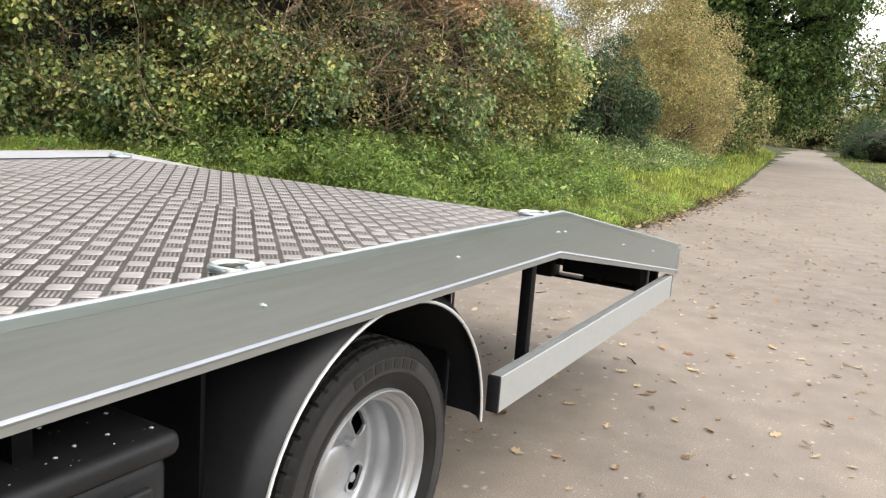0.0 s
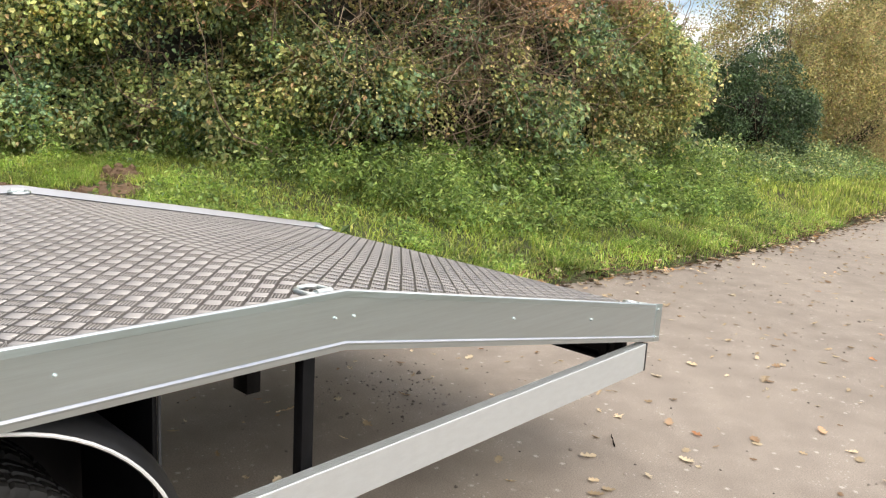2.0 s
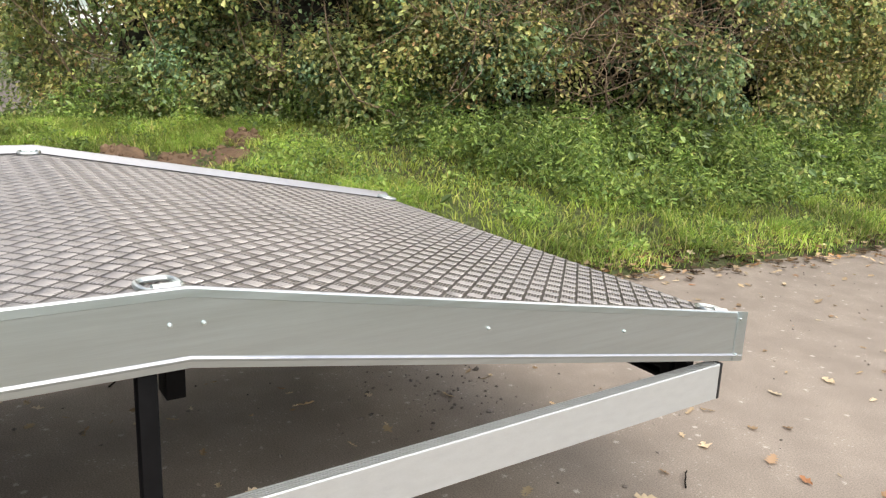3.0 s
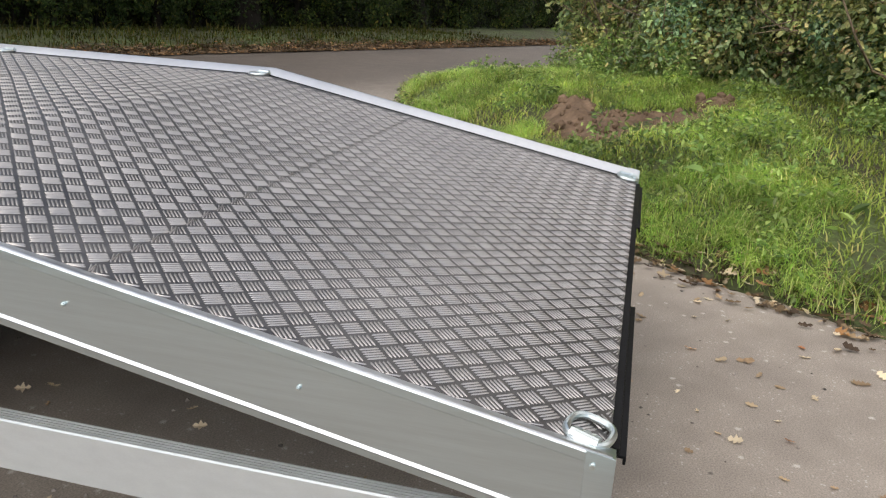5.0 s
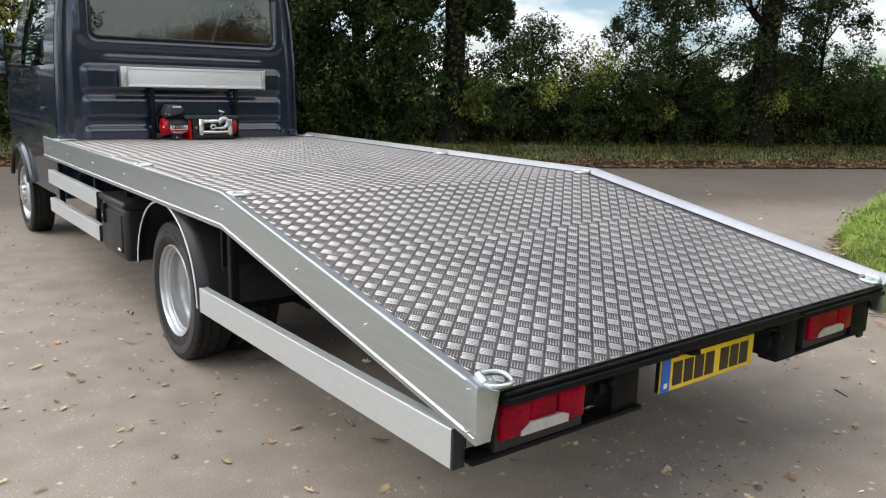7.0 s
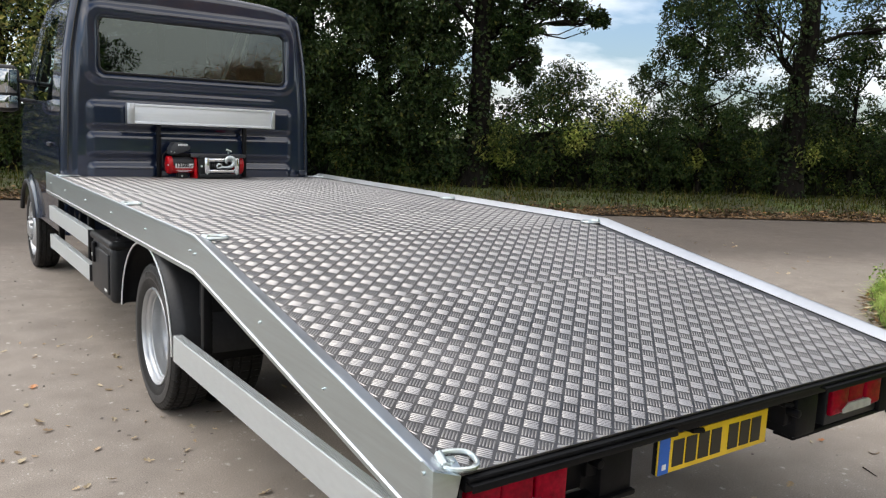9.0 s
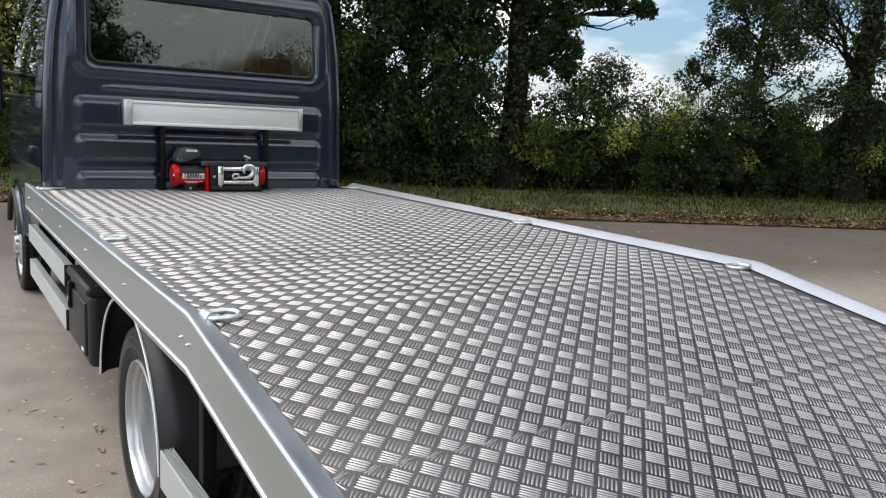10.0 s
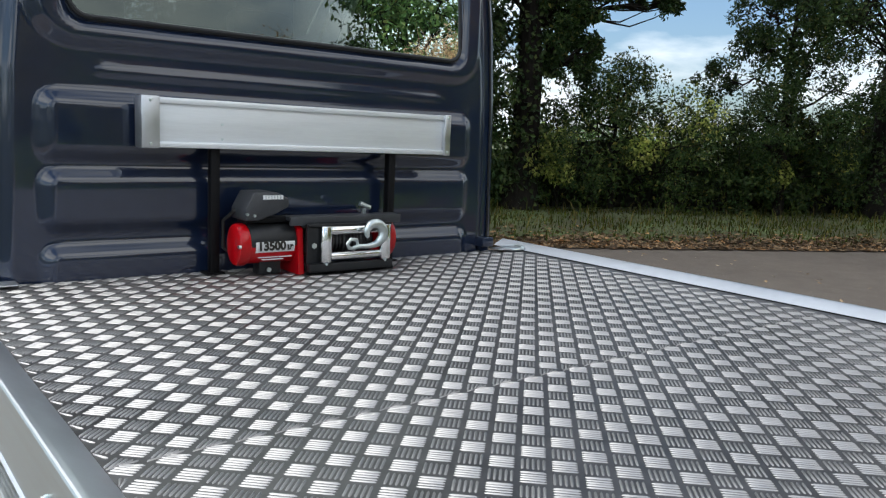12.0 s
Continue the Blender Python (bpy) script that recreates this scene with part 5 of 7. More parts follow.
def twig_mesh(paths, seg=4):
    V, F = [], []
    for path, r0, r1 in paths:
        n = len(path)
        path = np.asarray(path, float)
        d = unit(np.gradient(path, axis=0))
        ref = np.array([0.31, 0.77, 0.55])
        u = unit(np.cross(d, ref))
        w = np.cross(d, u)
        rr = np.linspace(r0, r1, n)[:, None]
        o = len(V)
        for k in range(n):
            for j in range(seg):
                a = 2 * math.pi * j / seg
                V.append(path[k] + (u[k] * math.cos(a) + w[k] * math.sin(a)) * rr[k])
        for k in range(n - 1):
            for j in range(seg):
                F.append((o + k * seg + j, o + k * seg + (j + 1) % seg, o + (k + 1) * seg + (j + 1) % seg, o + (k + 1) * seg + j))
    return np.array(V), np.array(F)


def wander(a, c, n=7, amp=0.12):
    a, c = np.asarray(a, float), np.asarray(c, float)
    t = np.linspace(0, 1, n)[:, None]
    off = np.cumsum(rng.normal(size=(n, 3)), 0) * amp * np.linalg.norm(c - a) / n
    return a + (c - a) * t + off * np.sin(np.pi * np.minimum(1, t * 1.15 + 0.0))


G1, G2, G3 = (0.035, 0.058, 0.018), (0.062, 0.090, 0.026), (0.105, 0.125, 0.035)
F_hedge = foliage("hawthorn_leaf", [(0.0, (0.16, 0.20, 0.075)), (0.45, (0.38, 0.41, 0.155)), (0.8, (0.59, 0.55, 0.23)), (0.93, (0.68, 0.50, 0.27)), (1.0, (0.68, 0.38, 0.19))], 0.4, 0.36, 0.55, 0.5)
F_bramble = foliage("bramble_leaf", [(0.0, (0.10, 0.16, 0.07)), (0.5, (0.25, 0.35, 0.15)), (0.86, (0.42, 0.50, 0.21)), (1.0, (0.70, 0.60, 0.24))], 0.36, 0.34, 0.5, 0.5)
# yellower bramble copy; the bright corner's light is painted into its colour
F_sunny = foliage("bramble_leaf_painted_sunny", [(0.0, (0.30, 0.40, 0.15)), (0.5, (0.50, 0.56, 0.23)), (1.0, (0.72, 0.66, 0.28))], 0.42, 0.36, 0.5, 0.5)
F_hedgeivy = foliage("glossy_ivy_leaf", [(0.0, (0.06, 0.12, 0.06)), (0.6, (0.15, 0.25, 0.12)), (1.0, (0.32, 0.42, 0.21))], 0.2, 0.3, 0.5, 0.5)
F_yellow = foliage("autumn_leaf", [(0.0, (0.20, 0.21, 0.06)), (0.4, (0.34, 0.32, 0.085)), (0.75, (0.47, 0.40, 0.115)), (1.0, (0.36, 0.24, 0.09))])
F_russet = foliage("russet_leaf", [(0.0, (0.32, 0.20, 0.12)), (0.5, (0.54, 0.36, 0.21)), (1.0, (0.66, 0.51, 0.30))], 0.45)
F_olive = foliage("olive_leaf", [(0.0, (0.25, 0.28, 0.11)), (0.5, (0.48, 0.46, 0.19)), (1.0, (0.66, 0.55, 0.26))], 0.4, 0.4, 0.55, 0.45)
F_ever = foliage("evergreen_leaf", [(0.0, (0.0365, 0.0696, 0.0313)), (0.6, (0.0639, 0.1087, 0.047)), (1.0, (0.1142, 0.1624, 0.0692))], 0.15, 0.35)
F_tawny = foliage("tawny_leaf", [(0.0, (0.30, 0.31, 0.14)), (0.5, (0.46, 0.43, 0.20)), (0.85, (0.58, 0.50, 0.24)), (1.0, (0.52, 0.33, 0.21))], 0.4)
F_tree = foliage("lime_leaf", [(0.0, (0.0603, 0.1134, 0.0336)), (0.6, (0.1088, 0.1848, 0.049)), (1.0, (0.1985, 0.2464, 0.0658))])
F_dark = foliage("oak_leaf", [(0.0, (0.018, 0.036, 0.012)), (0.6, (0.034, 0.060, 0.018)), (0.94, (0.06, 0.085, 0.024)), (1.0, (0.14, 0.13, 0.033))], 0.22, spec=0.12)
F_ivy = foliage("ivy_leaf", [(0.0, (0.0174, 0.0319, 0.0116)), (0.7, (0.0348, 0.0522, 0.0159)), (1.0, (0.0725, 0.087, 0.0261))], 0.15, 0.4, spec=0.12)
F_field = foliage("field_edge_leaf", [(0.0, (0.117, 0.1521, 0.0421)), (0.6, (0.234, 0.2574, 0.0655)), (1.0, (0.468, 0.3744, 0.0936))], 0.4)
# far hedge leaf in two tones: shade and sunlight painted into the colours
F_farhedge = foliage("hedge_leaf_painted_shaded", [(0.0, (0.027, 0.047, 0.0145)), (0.6, (0.052, 0.080, 0.022)), (0.92, (0.10, 0.12, 0.03)), (1.0, (0.21, 0.17, 0.04))], 0.3, spec=0.12)
F_sunlit = foliage("hedge_leaf_painted_sunlit", [(0.0, (0.13, 0.17, 0.035)), (0.6, (0.28, 0.33, 0.07)), (1.0, (0.48, 0.46, 0.12))], 0.55)
F_grass = foliage("grass_blade", [(0.0, (0.2099, 0.2781, 0.0594)), (0.5, (0.3358, 0.4204, 0.0871)), (0.85, (0.4757, 0.5304, 0.1254)), (1.0, (0.6996, 0.5821, 0.2508))], 0.5)
F_nettle = foliage("nettle_leaf", [(0.0, (0.12, 0.20, 0.055)), (0.5, (0.23, 0.34, 0.09)), (1.0, (0.40, 0.48, 0.14))], 0.4, 0.42, 0.45, 0.4)
# grass darkened in its own colour for the shade under the far trees
F_verge = foliage("painted_shade_verge_grass", [(0.0, (0.032, 0.044, 0.009)), (0.6, (0.058, 0.068, 0.014)), (1.0, (0.12, 0.095, 0.032))], 0.25, 0.8, 0.5, 0.04)
F_fallen = foliage("fallen_oak_leaf", [(0.0, (0.26, 0.165, 0.095)), (0.3, (0.40, 0.29, 0.17)), (0.75, (0.56, 0.45, 0.30)), (0.92, (0.64, 0.54, 0.38)), (1.0, (0.48, 0.20, 0.08))], 0.1, 0.7, 0.25)
F_oneleaf = foliage("dry_oak_leaf", [(0.0, (0.30, 0.19, 0.11)), (0.3, (0.42, 0.31, 0.18)), (0.75, (0.58, 0.47, 0.31)), (0.93, (0.66, 0.56, 0.39)), (1.0, (0.50, 0.20, 0.07))], 0.1, 0.7, 0.2, single=True)
F_litter = foliage("leaf_litter", [(0.0, (0.05, 0.032, 0.02)), (0.4, (0.105, 0.070, 0.038)), (0.8, (0.19, 0.13, 0.070)), (1.0, (0.30, 0.15, 0.055))], 0.1, 0.8)
F_tussock = foliage("bent_grass_blade", [(0.0, (0.20, 0.36, 0.065)), (0.4, (0.33, 0.50, 0.10)), (0.8, (0.50, 0.60, 0.16)), (1.0, (0.72, 0.66, 0.34))], 0.5)


class Line:
    """A plant row along a bent line, with its outward side to the left of its course."""

    def __init__(self, pts):
        self.p = np.array(pts, float)
        self.s = np.concatenate([[0], np.cumsum(np.linalg.norm(np.diff(self.p, axis=0), axis=1))])
        self.len = self.s[-1]

    def at(self, s):
        x, y = np.interp(s, self.s, self.p[:, 0]), np.interp(s, self.s, self.p[:, 1])
        x2, y2 = np.interp(s + 0.4, self.s, self.p[:, 0]), np.interp(s + 0.4, self.s, self.p[:, 1])
        x1, y1 = np.interp(s - 0.4, self.s, self.p[:, 0]), np.interp(s - 0.4, self.s, self.p[:, 1])
        d = unit(np.stack([x2 - x1, y2 - y1], -1))
        return np.stack([x, y], -1), np.stack([-d[:, 1], d[:, 0]], -1)


class Facing(Line):
    def at(self, s):
        p, o = super().at(s)
        sign = np.sign((0 - p[:, 0]) * o[:, 0] + (0 - p[:, 1]) * o[:, 1])[:, None]
        return p, o * sign


def clumps(line, n, height, smin, smax, zlo, zhi, depth, r0, r1, bulge=0.35):
    s = rng.uniform(smin, smax, n)
    v = zlo + (zhi - zlo) * rng.random(n)
    p, o = line.at(s)
    h = height(s)
    push = bulge * np.sin(np.pi * np.minimum(1, v * 1.05)) + 0.42 * np.sin(s * 1.9 + 2.3 * np.sin(v * 4)) * np.cos(v * 5 + s) + rng.uniform(-depth, 0.12, n) - 0.45 * np.maximum(0, v - 0.75) ** 1.0
    q = p + o * push[:, None]
    C = np.column_stack([q, ground_z(q[:, 0], q[:, 1]) + v * h])
    return C, rng.uniform(r0, r1, n), np.column_stack([o, np.full(n, 0.45)]), s, v


# dark slab inside a hedge: the depth's shade put in as colour
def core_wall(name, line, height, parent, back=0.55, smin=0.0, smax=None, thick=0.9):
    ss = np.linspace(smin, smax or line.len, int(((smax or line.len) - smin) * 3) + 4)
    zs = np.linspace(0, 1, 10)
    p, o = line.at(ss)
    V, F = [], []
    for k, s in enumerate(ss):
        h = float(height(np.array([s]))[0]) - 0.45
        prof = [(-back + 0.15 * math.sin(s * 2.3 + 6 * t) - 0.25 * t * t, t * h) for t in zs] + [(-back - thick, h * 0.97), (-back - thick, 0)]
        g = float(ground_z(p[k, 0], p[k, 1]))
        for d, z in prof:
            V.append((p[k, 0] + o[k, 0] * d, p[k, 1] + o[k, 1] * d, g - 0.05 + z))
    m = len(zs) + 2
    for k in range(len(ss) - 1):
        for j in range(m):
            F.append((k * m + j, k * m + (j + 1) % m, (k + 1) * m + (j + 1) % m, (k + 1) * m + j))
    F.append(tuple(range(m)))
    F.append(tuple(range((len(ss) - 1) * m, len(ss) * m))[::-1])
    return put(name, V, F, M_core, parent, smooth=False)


# the hedge along the lane, turning the corner towards the cross road
HL = Facing([(9.6, 0.75), (8.6, 0.05), (7.4, -1.25), (6.2, -2.15), (5.2, -2.85), (4.65, -3.7), (4.35, -5.2), (4.4, -7.3), (5.0, -8.9), (6.1, -10.2), (7.6, -11.6)])


def hl_h(s):
    return 3.05 + 0.28 * np.sin(s * 0.9 + 1.0) + 0.18 * np.sin(s * 2.3) - 0.95 * np.clip((s - 9.4) / 2.6, 0, 1)


hedge = thing("hedge", "tall untrimmed mixed hedge turning yellow and russet beside the lane", "hedge")
core_wall("shade_core", HL, hl_h, hedge, 0.7, 0.6, float(np.interp(7.4, -HL.p[:, 1], HL.s)))


def hollow(s, v):
    """Above 0.5 in the hedge's deep shaded pockets."""
    q = np.sin(s * 2.3 + 1.7 * np.sin(v * 5.3 + 0.4 * s)) * np.cos(v * 7.1 + s * 0.9) + 0.6 * np.sin(s * 5.3 + 2 * np.cos(v * 9)) * np.cos(v * 12.5 - s * 1.7)
    return q + 0.5 * np.clip(0.4 - v, 0, 1) - 0.8 * np.clip(v - 0.55, 0, 1)


for nm, mat, n, cnt, size, span, zr in (
        ("hawthorn_foliage", F_hedge, 1900, 112000, 0.046, (0, HL.len), (0.03, 1.0)),
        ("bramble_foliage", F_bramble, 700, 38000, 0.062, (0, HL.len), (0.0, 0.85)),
        ("ivy_foliage", F_hedgeivy, 260, 24000, 0.046, (2.0, 8.6), (0.1, 0.85)),
        ("yellow_foliage", F_yellow, 50, 2600, 0.052, (0, HL.len), (0.1, 1.0)),
        ("painted_sunny_foliage", F_sunny, 360, 22000, 0.056, (0, 5.2), (0.05, 1.0)),
        ("olive_foliage", F_olive, 600, 44000, 0.040, (5.5, 14), (0.1, 1.0)),
        ("russet_foliage", F_russet, 460, 40000, 0.038, (1.2, 8.7), (0.62, 1.04))):
    C, R, O, s, v = clumps(HL, n, hl_h, *span, *zr, 0.35, 0.13, 0.42)
    h_ = hollow(s, v)
    C[:, :2] -= O[:, :2] * (0.34 * np.clip(h_, -0.6, 1.2))[:, None]
    gap = h_ < 0.45
    if nm == "russet_foliage":
        C[:, :2] += O[:, :2] * 0.2
    if nm != "russet_foliage":
        gap &= ~((np.abs(s - 6.85) < 0.85) & (v > 0.38) & (v < 0.85) & (rng.random(len(s)) < 0.62))
        gap &= ~((np.abs(s - 6.9) < 0.42) & (v > 0.1) & (v < 0.3))
        gap &= ~((v > 0.8) & (s > 2.2) & (s < 9.0) & (rng.random(len(s)) < 0.45))
    C, R, O = C[gap], R[gap], O[gap]
    V, F = scatter_leaves(C, R, cnt, size, O, 0.6, True, 0.68)
    tagged(put(nm, V, F, mat, hedge), kind="stuff")
# stems inside and bare shoots over the face
paths = []
for k in range(190):
    s = rng.uniform(0.3, HL.len - 0.3)
    p, o = HL.at(np.array([s]))
    g = float(ground_z(p[0, 0], p[0, 1]))
    u_ = rng.uniform(-0.3, 0.35)
    a = np.array([p[0, 0] + o[0, 0] * u_, p[0, 1] + o[0, 1] * u_, g + rng.uniform(0, 1.4)])
    c = a + np.array([o[0, 0] * rng.uniform(0.1, 0.75) + rng.normal() * 0.5, o[0, 1] * rng.uniform(0.1, 0.75) + rng.normal() * 0.5, rng.uniform(0.5, 2.3)])
    paths.append((wander(a, c, 8, 0.5), rng.uniform(0.006, 0.016), 0.003))
for k in range(560):
    s = rng.normal(6.85, 0.62)
    p, o = HL.at(np.array([s]))
    g = float(ground_z(p[0, 0], p[0, 1]))
    a = np.array([p[0, 0] + o[0, 0] * rng.uniform(-0.1, 0.6), p[0, 1] + o[0, 1] * rng.uniform(-0.1, 0.6), g + rng.uniform(0.8, 2.3)])
    c = a + np.array([rng.normal() * 0.55 + o[0, 0] * 0.2, rng.normal() * 0.55 + o[0, 1] * 0.2, rng.normal() * 0.35 + 0.1])
    paths.append((wander(a, c, 7, 0.6), rng.uniform(0.004, 0.011), 0.002))
for k in range(300):
    s = rng.uniform(0.2, 12.5)
    p, o = HL.at(np.array([s]))
    g = float(ground_z(p[0, 0], p[0, 1]))
    off = rng.uniform(0.0, 0.5)
    a = np.array([p[0, 0] + o[0, 0] * off, p[0, 1] + o[0, 1] * off, g + rng.uniform(0.4, 2.7)])
    c = a + np.array([rng.normal() * 0.4 + o[0, 0] * 0.15, rng.normal() * 0.4 + o[0, 1] * 0.15, rng.normal() * 0.3 + 0.2])
    paths.append((wander(a, c, 6, 0.6), rng.uniform(0.003, 0.007), 0.0015))
V, F = twig_mesh(paths, 3)
tagged(put("branchwork", V, F, M_twig, hedge, smooth=True), kind="stuff")
paths = []
for k in range(3400):
    s = rng.uniform(1.5, 9.6)
    p, o = HL.at(np.array([s]))
    off = rng.uniform(-0.1, 0.75)
    a = np.array([p[0, 0] + o[0, 0] * off, p[0, 1] + o[0, 1] * off, float(ground_z(p[0, 0], p[0, 1])) + float(hl_h(np.array([s]))[0]) * rng.uniform(0.62, 0.98)])
    c = a + np.array([rng.normal() * 0.2 + o[0, 0] * 0.1, rng.normal() * 0.2 + o[0, 1] * 0.1, rng.uniform(0.12, 0.5)])
    paths.append((wander(a, c, 5, 0.4), rng.uniform(0.003, 0.006), 0.0015))
V, F = twig_mesh(paths, 3)
tagged(put("red_twigwork", V, F, M_redtwig, hedge, smooth=True), kind="stuff")
# thin shoots that stand out of the top
C, R, O, s, v = clumps(HL, 160, hl_h, 0, HL.len, 0.97, 1.12, 0.6, 0.06, 0.22)
V, F = scatter_leaves(C, R, 4500, 0.045)
tagged(put("shoot_foliage", V, F, F_hedge, hedge), kind="stuff")


def bush(name, label, centre, rx, ry, h, mats, count, size, nclump=120, core=0.62, lift=0.0, fine=True, cat="bush"):
    """A rounded shrub: stems, a dark heart painted as inner shade, and leaf clumps on an uneven outline."""
    cx, cy = centre
    g = float(ground_z(cx, cy))
    t = thing(name, label, cat, name.replace("_", " ") + " row", at=(cx, cy, g))
    d = unit(rng.normal(size=(nclump, 3)))
    lump = 0.78 + 0.3 * rng.random(nclump)
    C = np.column_stack([d[:, 0] * rx * lump, d[:, 1] * ry * lump, h * 0.5 + d[:, 2] * h * 0.5 * lump + lift + 0.12 * h * rng.normal(size=nclump) * (d[:, 2] > 0.3)])
    C[:, 2] = np.maximum(C[:, 2], 0.1)
    R = rng.uniform(0.1, 0.24, nclump) * (rx + ry + h) / 3
    share = 1.0 / sum(w for _, w in mats)
    for k, (m, w) in enumerate(mats):
        V, F = scatter_leaves(C, R, int(count * w * share), size, unit(d + np.array([[0, 0, 0.3]])), fine=fine)
        tagged(put("foliage", V, F, m, t), kind="stuff")
    paths = [(wander((rng.normal() * 0.15, rng.normal() * 0.15, -0.02), C[i] * 0.9, 7, 0.12), 0.012 * h / 2, 0.003) for i in range(0, nclump, 3)]
    V, F = twig_mesh(paths)
    put("stem", V, F, M_twig, t, smooth=True)
    # dark lump behind the leaves, painted as the bush's inner shade
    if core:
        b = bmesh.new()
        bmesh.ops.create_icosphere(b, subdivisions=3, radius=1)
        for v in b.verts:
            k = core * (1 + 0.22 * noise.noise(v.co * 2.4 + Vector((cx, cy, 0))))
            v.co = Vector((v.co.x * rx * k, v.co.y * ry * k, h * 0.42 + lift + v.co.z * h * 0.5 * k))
        part("shade_core", b, M_core, t, smooth=False)
    return t


bush("evergreen_bush", "dense dark evergreen bush at the lane's verge", (5.08, -13.1), 1.0, 1.0, 2.1, [(F_ever, 1)], 30000, 0.055, 190, 0.5, fine=True)
bush("tawny_shrub", "tall feathery tawny shrub losing its leaves", (6.05, -17.0), 1.75, 2.0, 4.6, [(F_tawny, 0.78), (F_yellow, 0.16), (F_russet, 0.06)], 76000, 0.058, 300, 0.0, fine=False)
bush("tawny_shrub", "feathery tawny shrub with bare pinkish twigs", (5.0, -18.2), 1.7, 1.9, 3.7, [(F_tawny, 0.85), (F_russet, 0.15)], 46000, 0.055, 190, 0.0, fine=False)
bush("hawthorn_bush", "green hawthorn bush behind the hedge", (7.2, -9.0), 1.9, 2.2, 2.0, [(F_hedge, 0.8), (F_tree, 0.2)], 16000, 0.07, 130, 0.6)


def tree(name, label, base, height, r0, blobs, mats, count, size, limb=0.35, sub=14, lean=(0, 0), fine=False, ivy=0):
    """A tapered trunk, limbs to each mass of the crown, and leaves in small clumps with gaps."""
    bx, by = base
    g = float(ground_z(bx, by))
    t = thing(name, label, "tree", name.replace("_", " ") + " row", at=(bx, by, g))
    top = np.array([lean[0], lean[1], height * 0.8])
    tk = wander((0, 0, -0.1), top, 12, 0.05)
    b = tube([tuple(p) for p in tk], [r0 * (1.35 if k == 0 else 1.0) * (1 - 0.8 * k / 11) for k in range(12)], 12)
    part("trunk", b, M_bark, t, "dark rough trunk")
    paths, cs, rs = [], [], []
    for c, rad in blobs:
        c = np.array(c, float)
        zz = min(max(c[2] - rad * 0.9, height * 0.12), height * 0.75)
        k = int(np.argmin(np.abs(tk[:, 2] - zz)))
        mid = wander(tk[k], c, 8, 0.35)
        paths.append((mid, r0 * limb, r0 * 0.08))
        for _ in range(sub):
            d = unit(rng.normal(size=3))
            e = c + d * rad * rng.uniform(0.45, 1.0) * np.array([1, 1, 0.8])
            paths.append((wander(mid[rng.integers(3, 8)], e, 5, 0.3), r0 * 0.09, r0 * 0.02))
            cs.append(e), rs.append(rad * rng.uniform(0.22, 0.42))
    V, F = twig_mesh(paths, 3)
    put("branchwork", V, F, M_bark, t, smooth=True)
    C, R = np.array(cs), np.array(rs)
    share = 1.0 / sum(w for _, w in mats)
    for m, w in mats:
        V, F = scatter_leaves(C, R, int(count * w * share), size, None, 0.35, fine)
        tagged(put("crown", V, F, m, t), kind="stuff")
    if ivy:
        n = ivy
        z = rng.uniform(0, height * 0.5, n)
        a = rng.uniform(0, 2 * math.pi, n)
        k = np.array([np.interp(z, tk[:, 2], tk[:, j]) for j in (0, 1)]).T
        rr = r0 * (1.05 - 0.3 * z / height) + rng.uniform(0, 0.12, n)
        P = np.column_stack([k[:, 0] + rr * np.cos(a), k[:, 1] + rr * np.sin(a), z])
        N = unit(np.column_stack([np.cos(a), np.sin(a), np.full(n, 0.4)]) + 0.4 * rng.normal(size=(n, 3)))
        D = unit(np.cross(N, rng.normal(size=(n, 3))))
        L = 0.09 * (0.7 + 0.6 * rng.random(n))
        V, F = leaf_mesh(P, D, N, L, L * 0.8, False)
        tagged(put("ivy", V, F, F_ivy, t), kind="stuff")
    return t


def crown_of(n, rad, zlo, zhi, blob, seed, squash=1.0):
    r = np.random.default_rng(seed)
    out = []
    for k in range(n):
        z = zlo + (zhi - zlo) * (k + r.random()) / n
        w = math.sin(math.pi * min(0.97, max(0.12, (z - zlo) / (zhi - zlo) * 0.75 + 0.22)))
        a = k * 2.4 + r.random()
        d = rad * w * r.uniform(0.35, 1.0)
        out.append(((d * math.cos(a), d * math.sin(a) * squash, z), blob * r.uniform(0.7, 1.2)))
    return out


# big tree that overhangs the lane far down
tree("lane_tree", "large spreading green tree overhanging the lane", (5.9, -34), 13, 0.35, crown_of(66, 5.0, 1.8, 13.5, 1.7, 3), [(F_tree, 0.75), (F_dark, 0.25)], 90000, 0.19, sub=14)
tree("far_tree", "green roadside tree down the lane", (11.5, -62), 11, 0.3, crown_of(26, 4.4, 1.0, 11, 1.8, 8), [(F_tree, 0.7), (F_yellow, 0.3)], 15000, 0.24, sub=10)
tree("far_tree", "green roadside tree down the lane", (2.0, -84), 10, 0.3, crown_of(24, 5.0, 0.8, 10, 1.9, 9), [(F_tree, 0.7), (F_tawny, 0.3)], 12000, 0.26, sub=10)
bush("roadside_bush", "yellowing roundish bush at the lane's bend", (12.2, -78), 4.0, 4.0, 4.2, [(F_tawny, 0.7), (F_tree, 0.3)], 9000, 0.2, 90, 0.7, fine=False)
bush("roadside_bush", "olive green bush at the lane's bend", (9.0, -92), 7.0, 4.0, 5.5, [(F_tree, 0.5), (F_tawny, 0.5)], 9000, 0.25, 90, 0.7, fine=False)
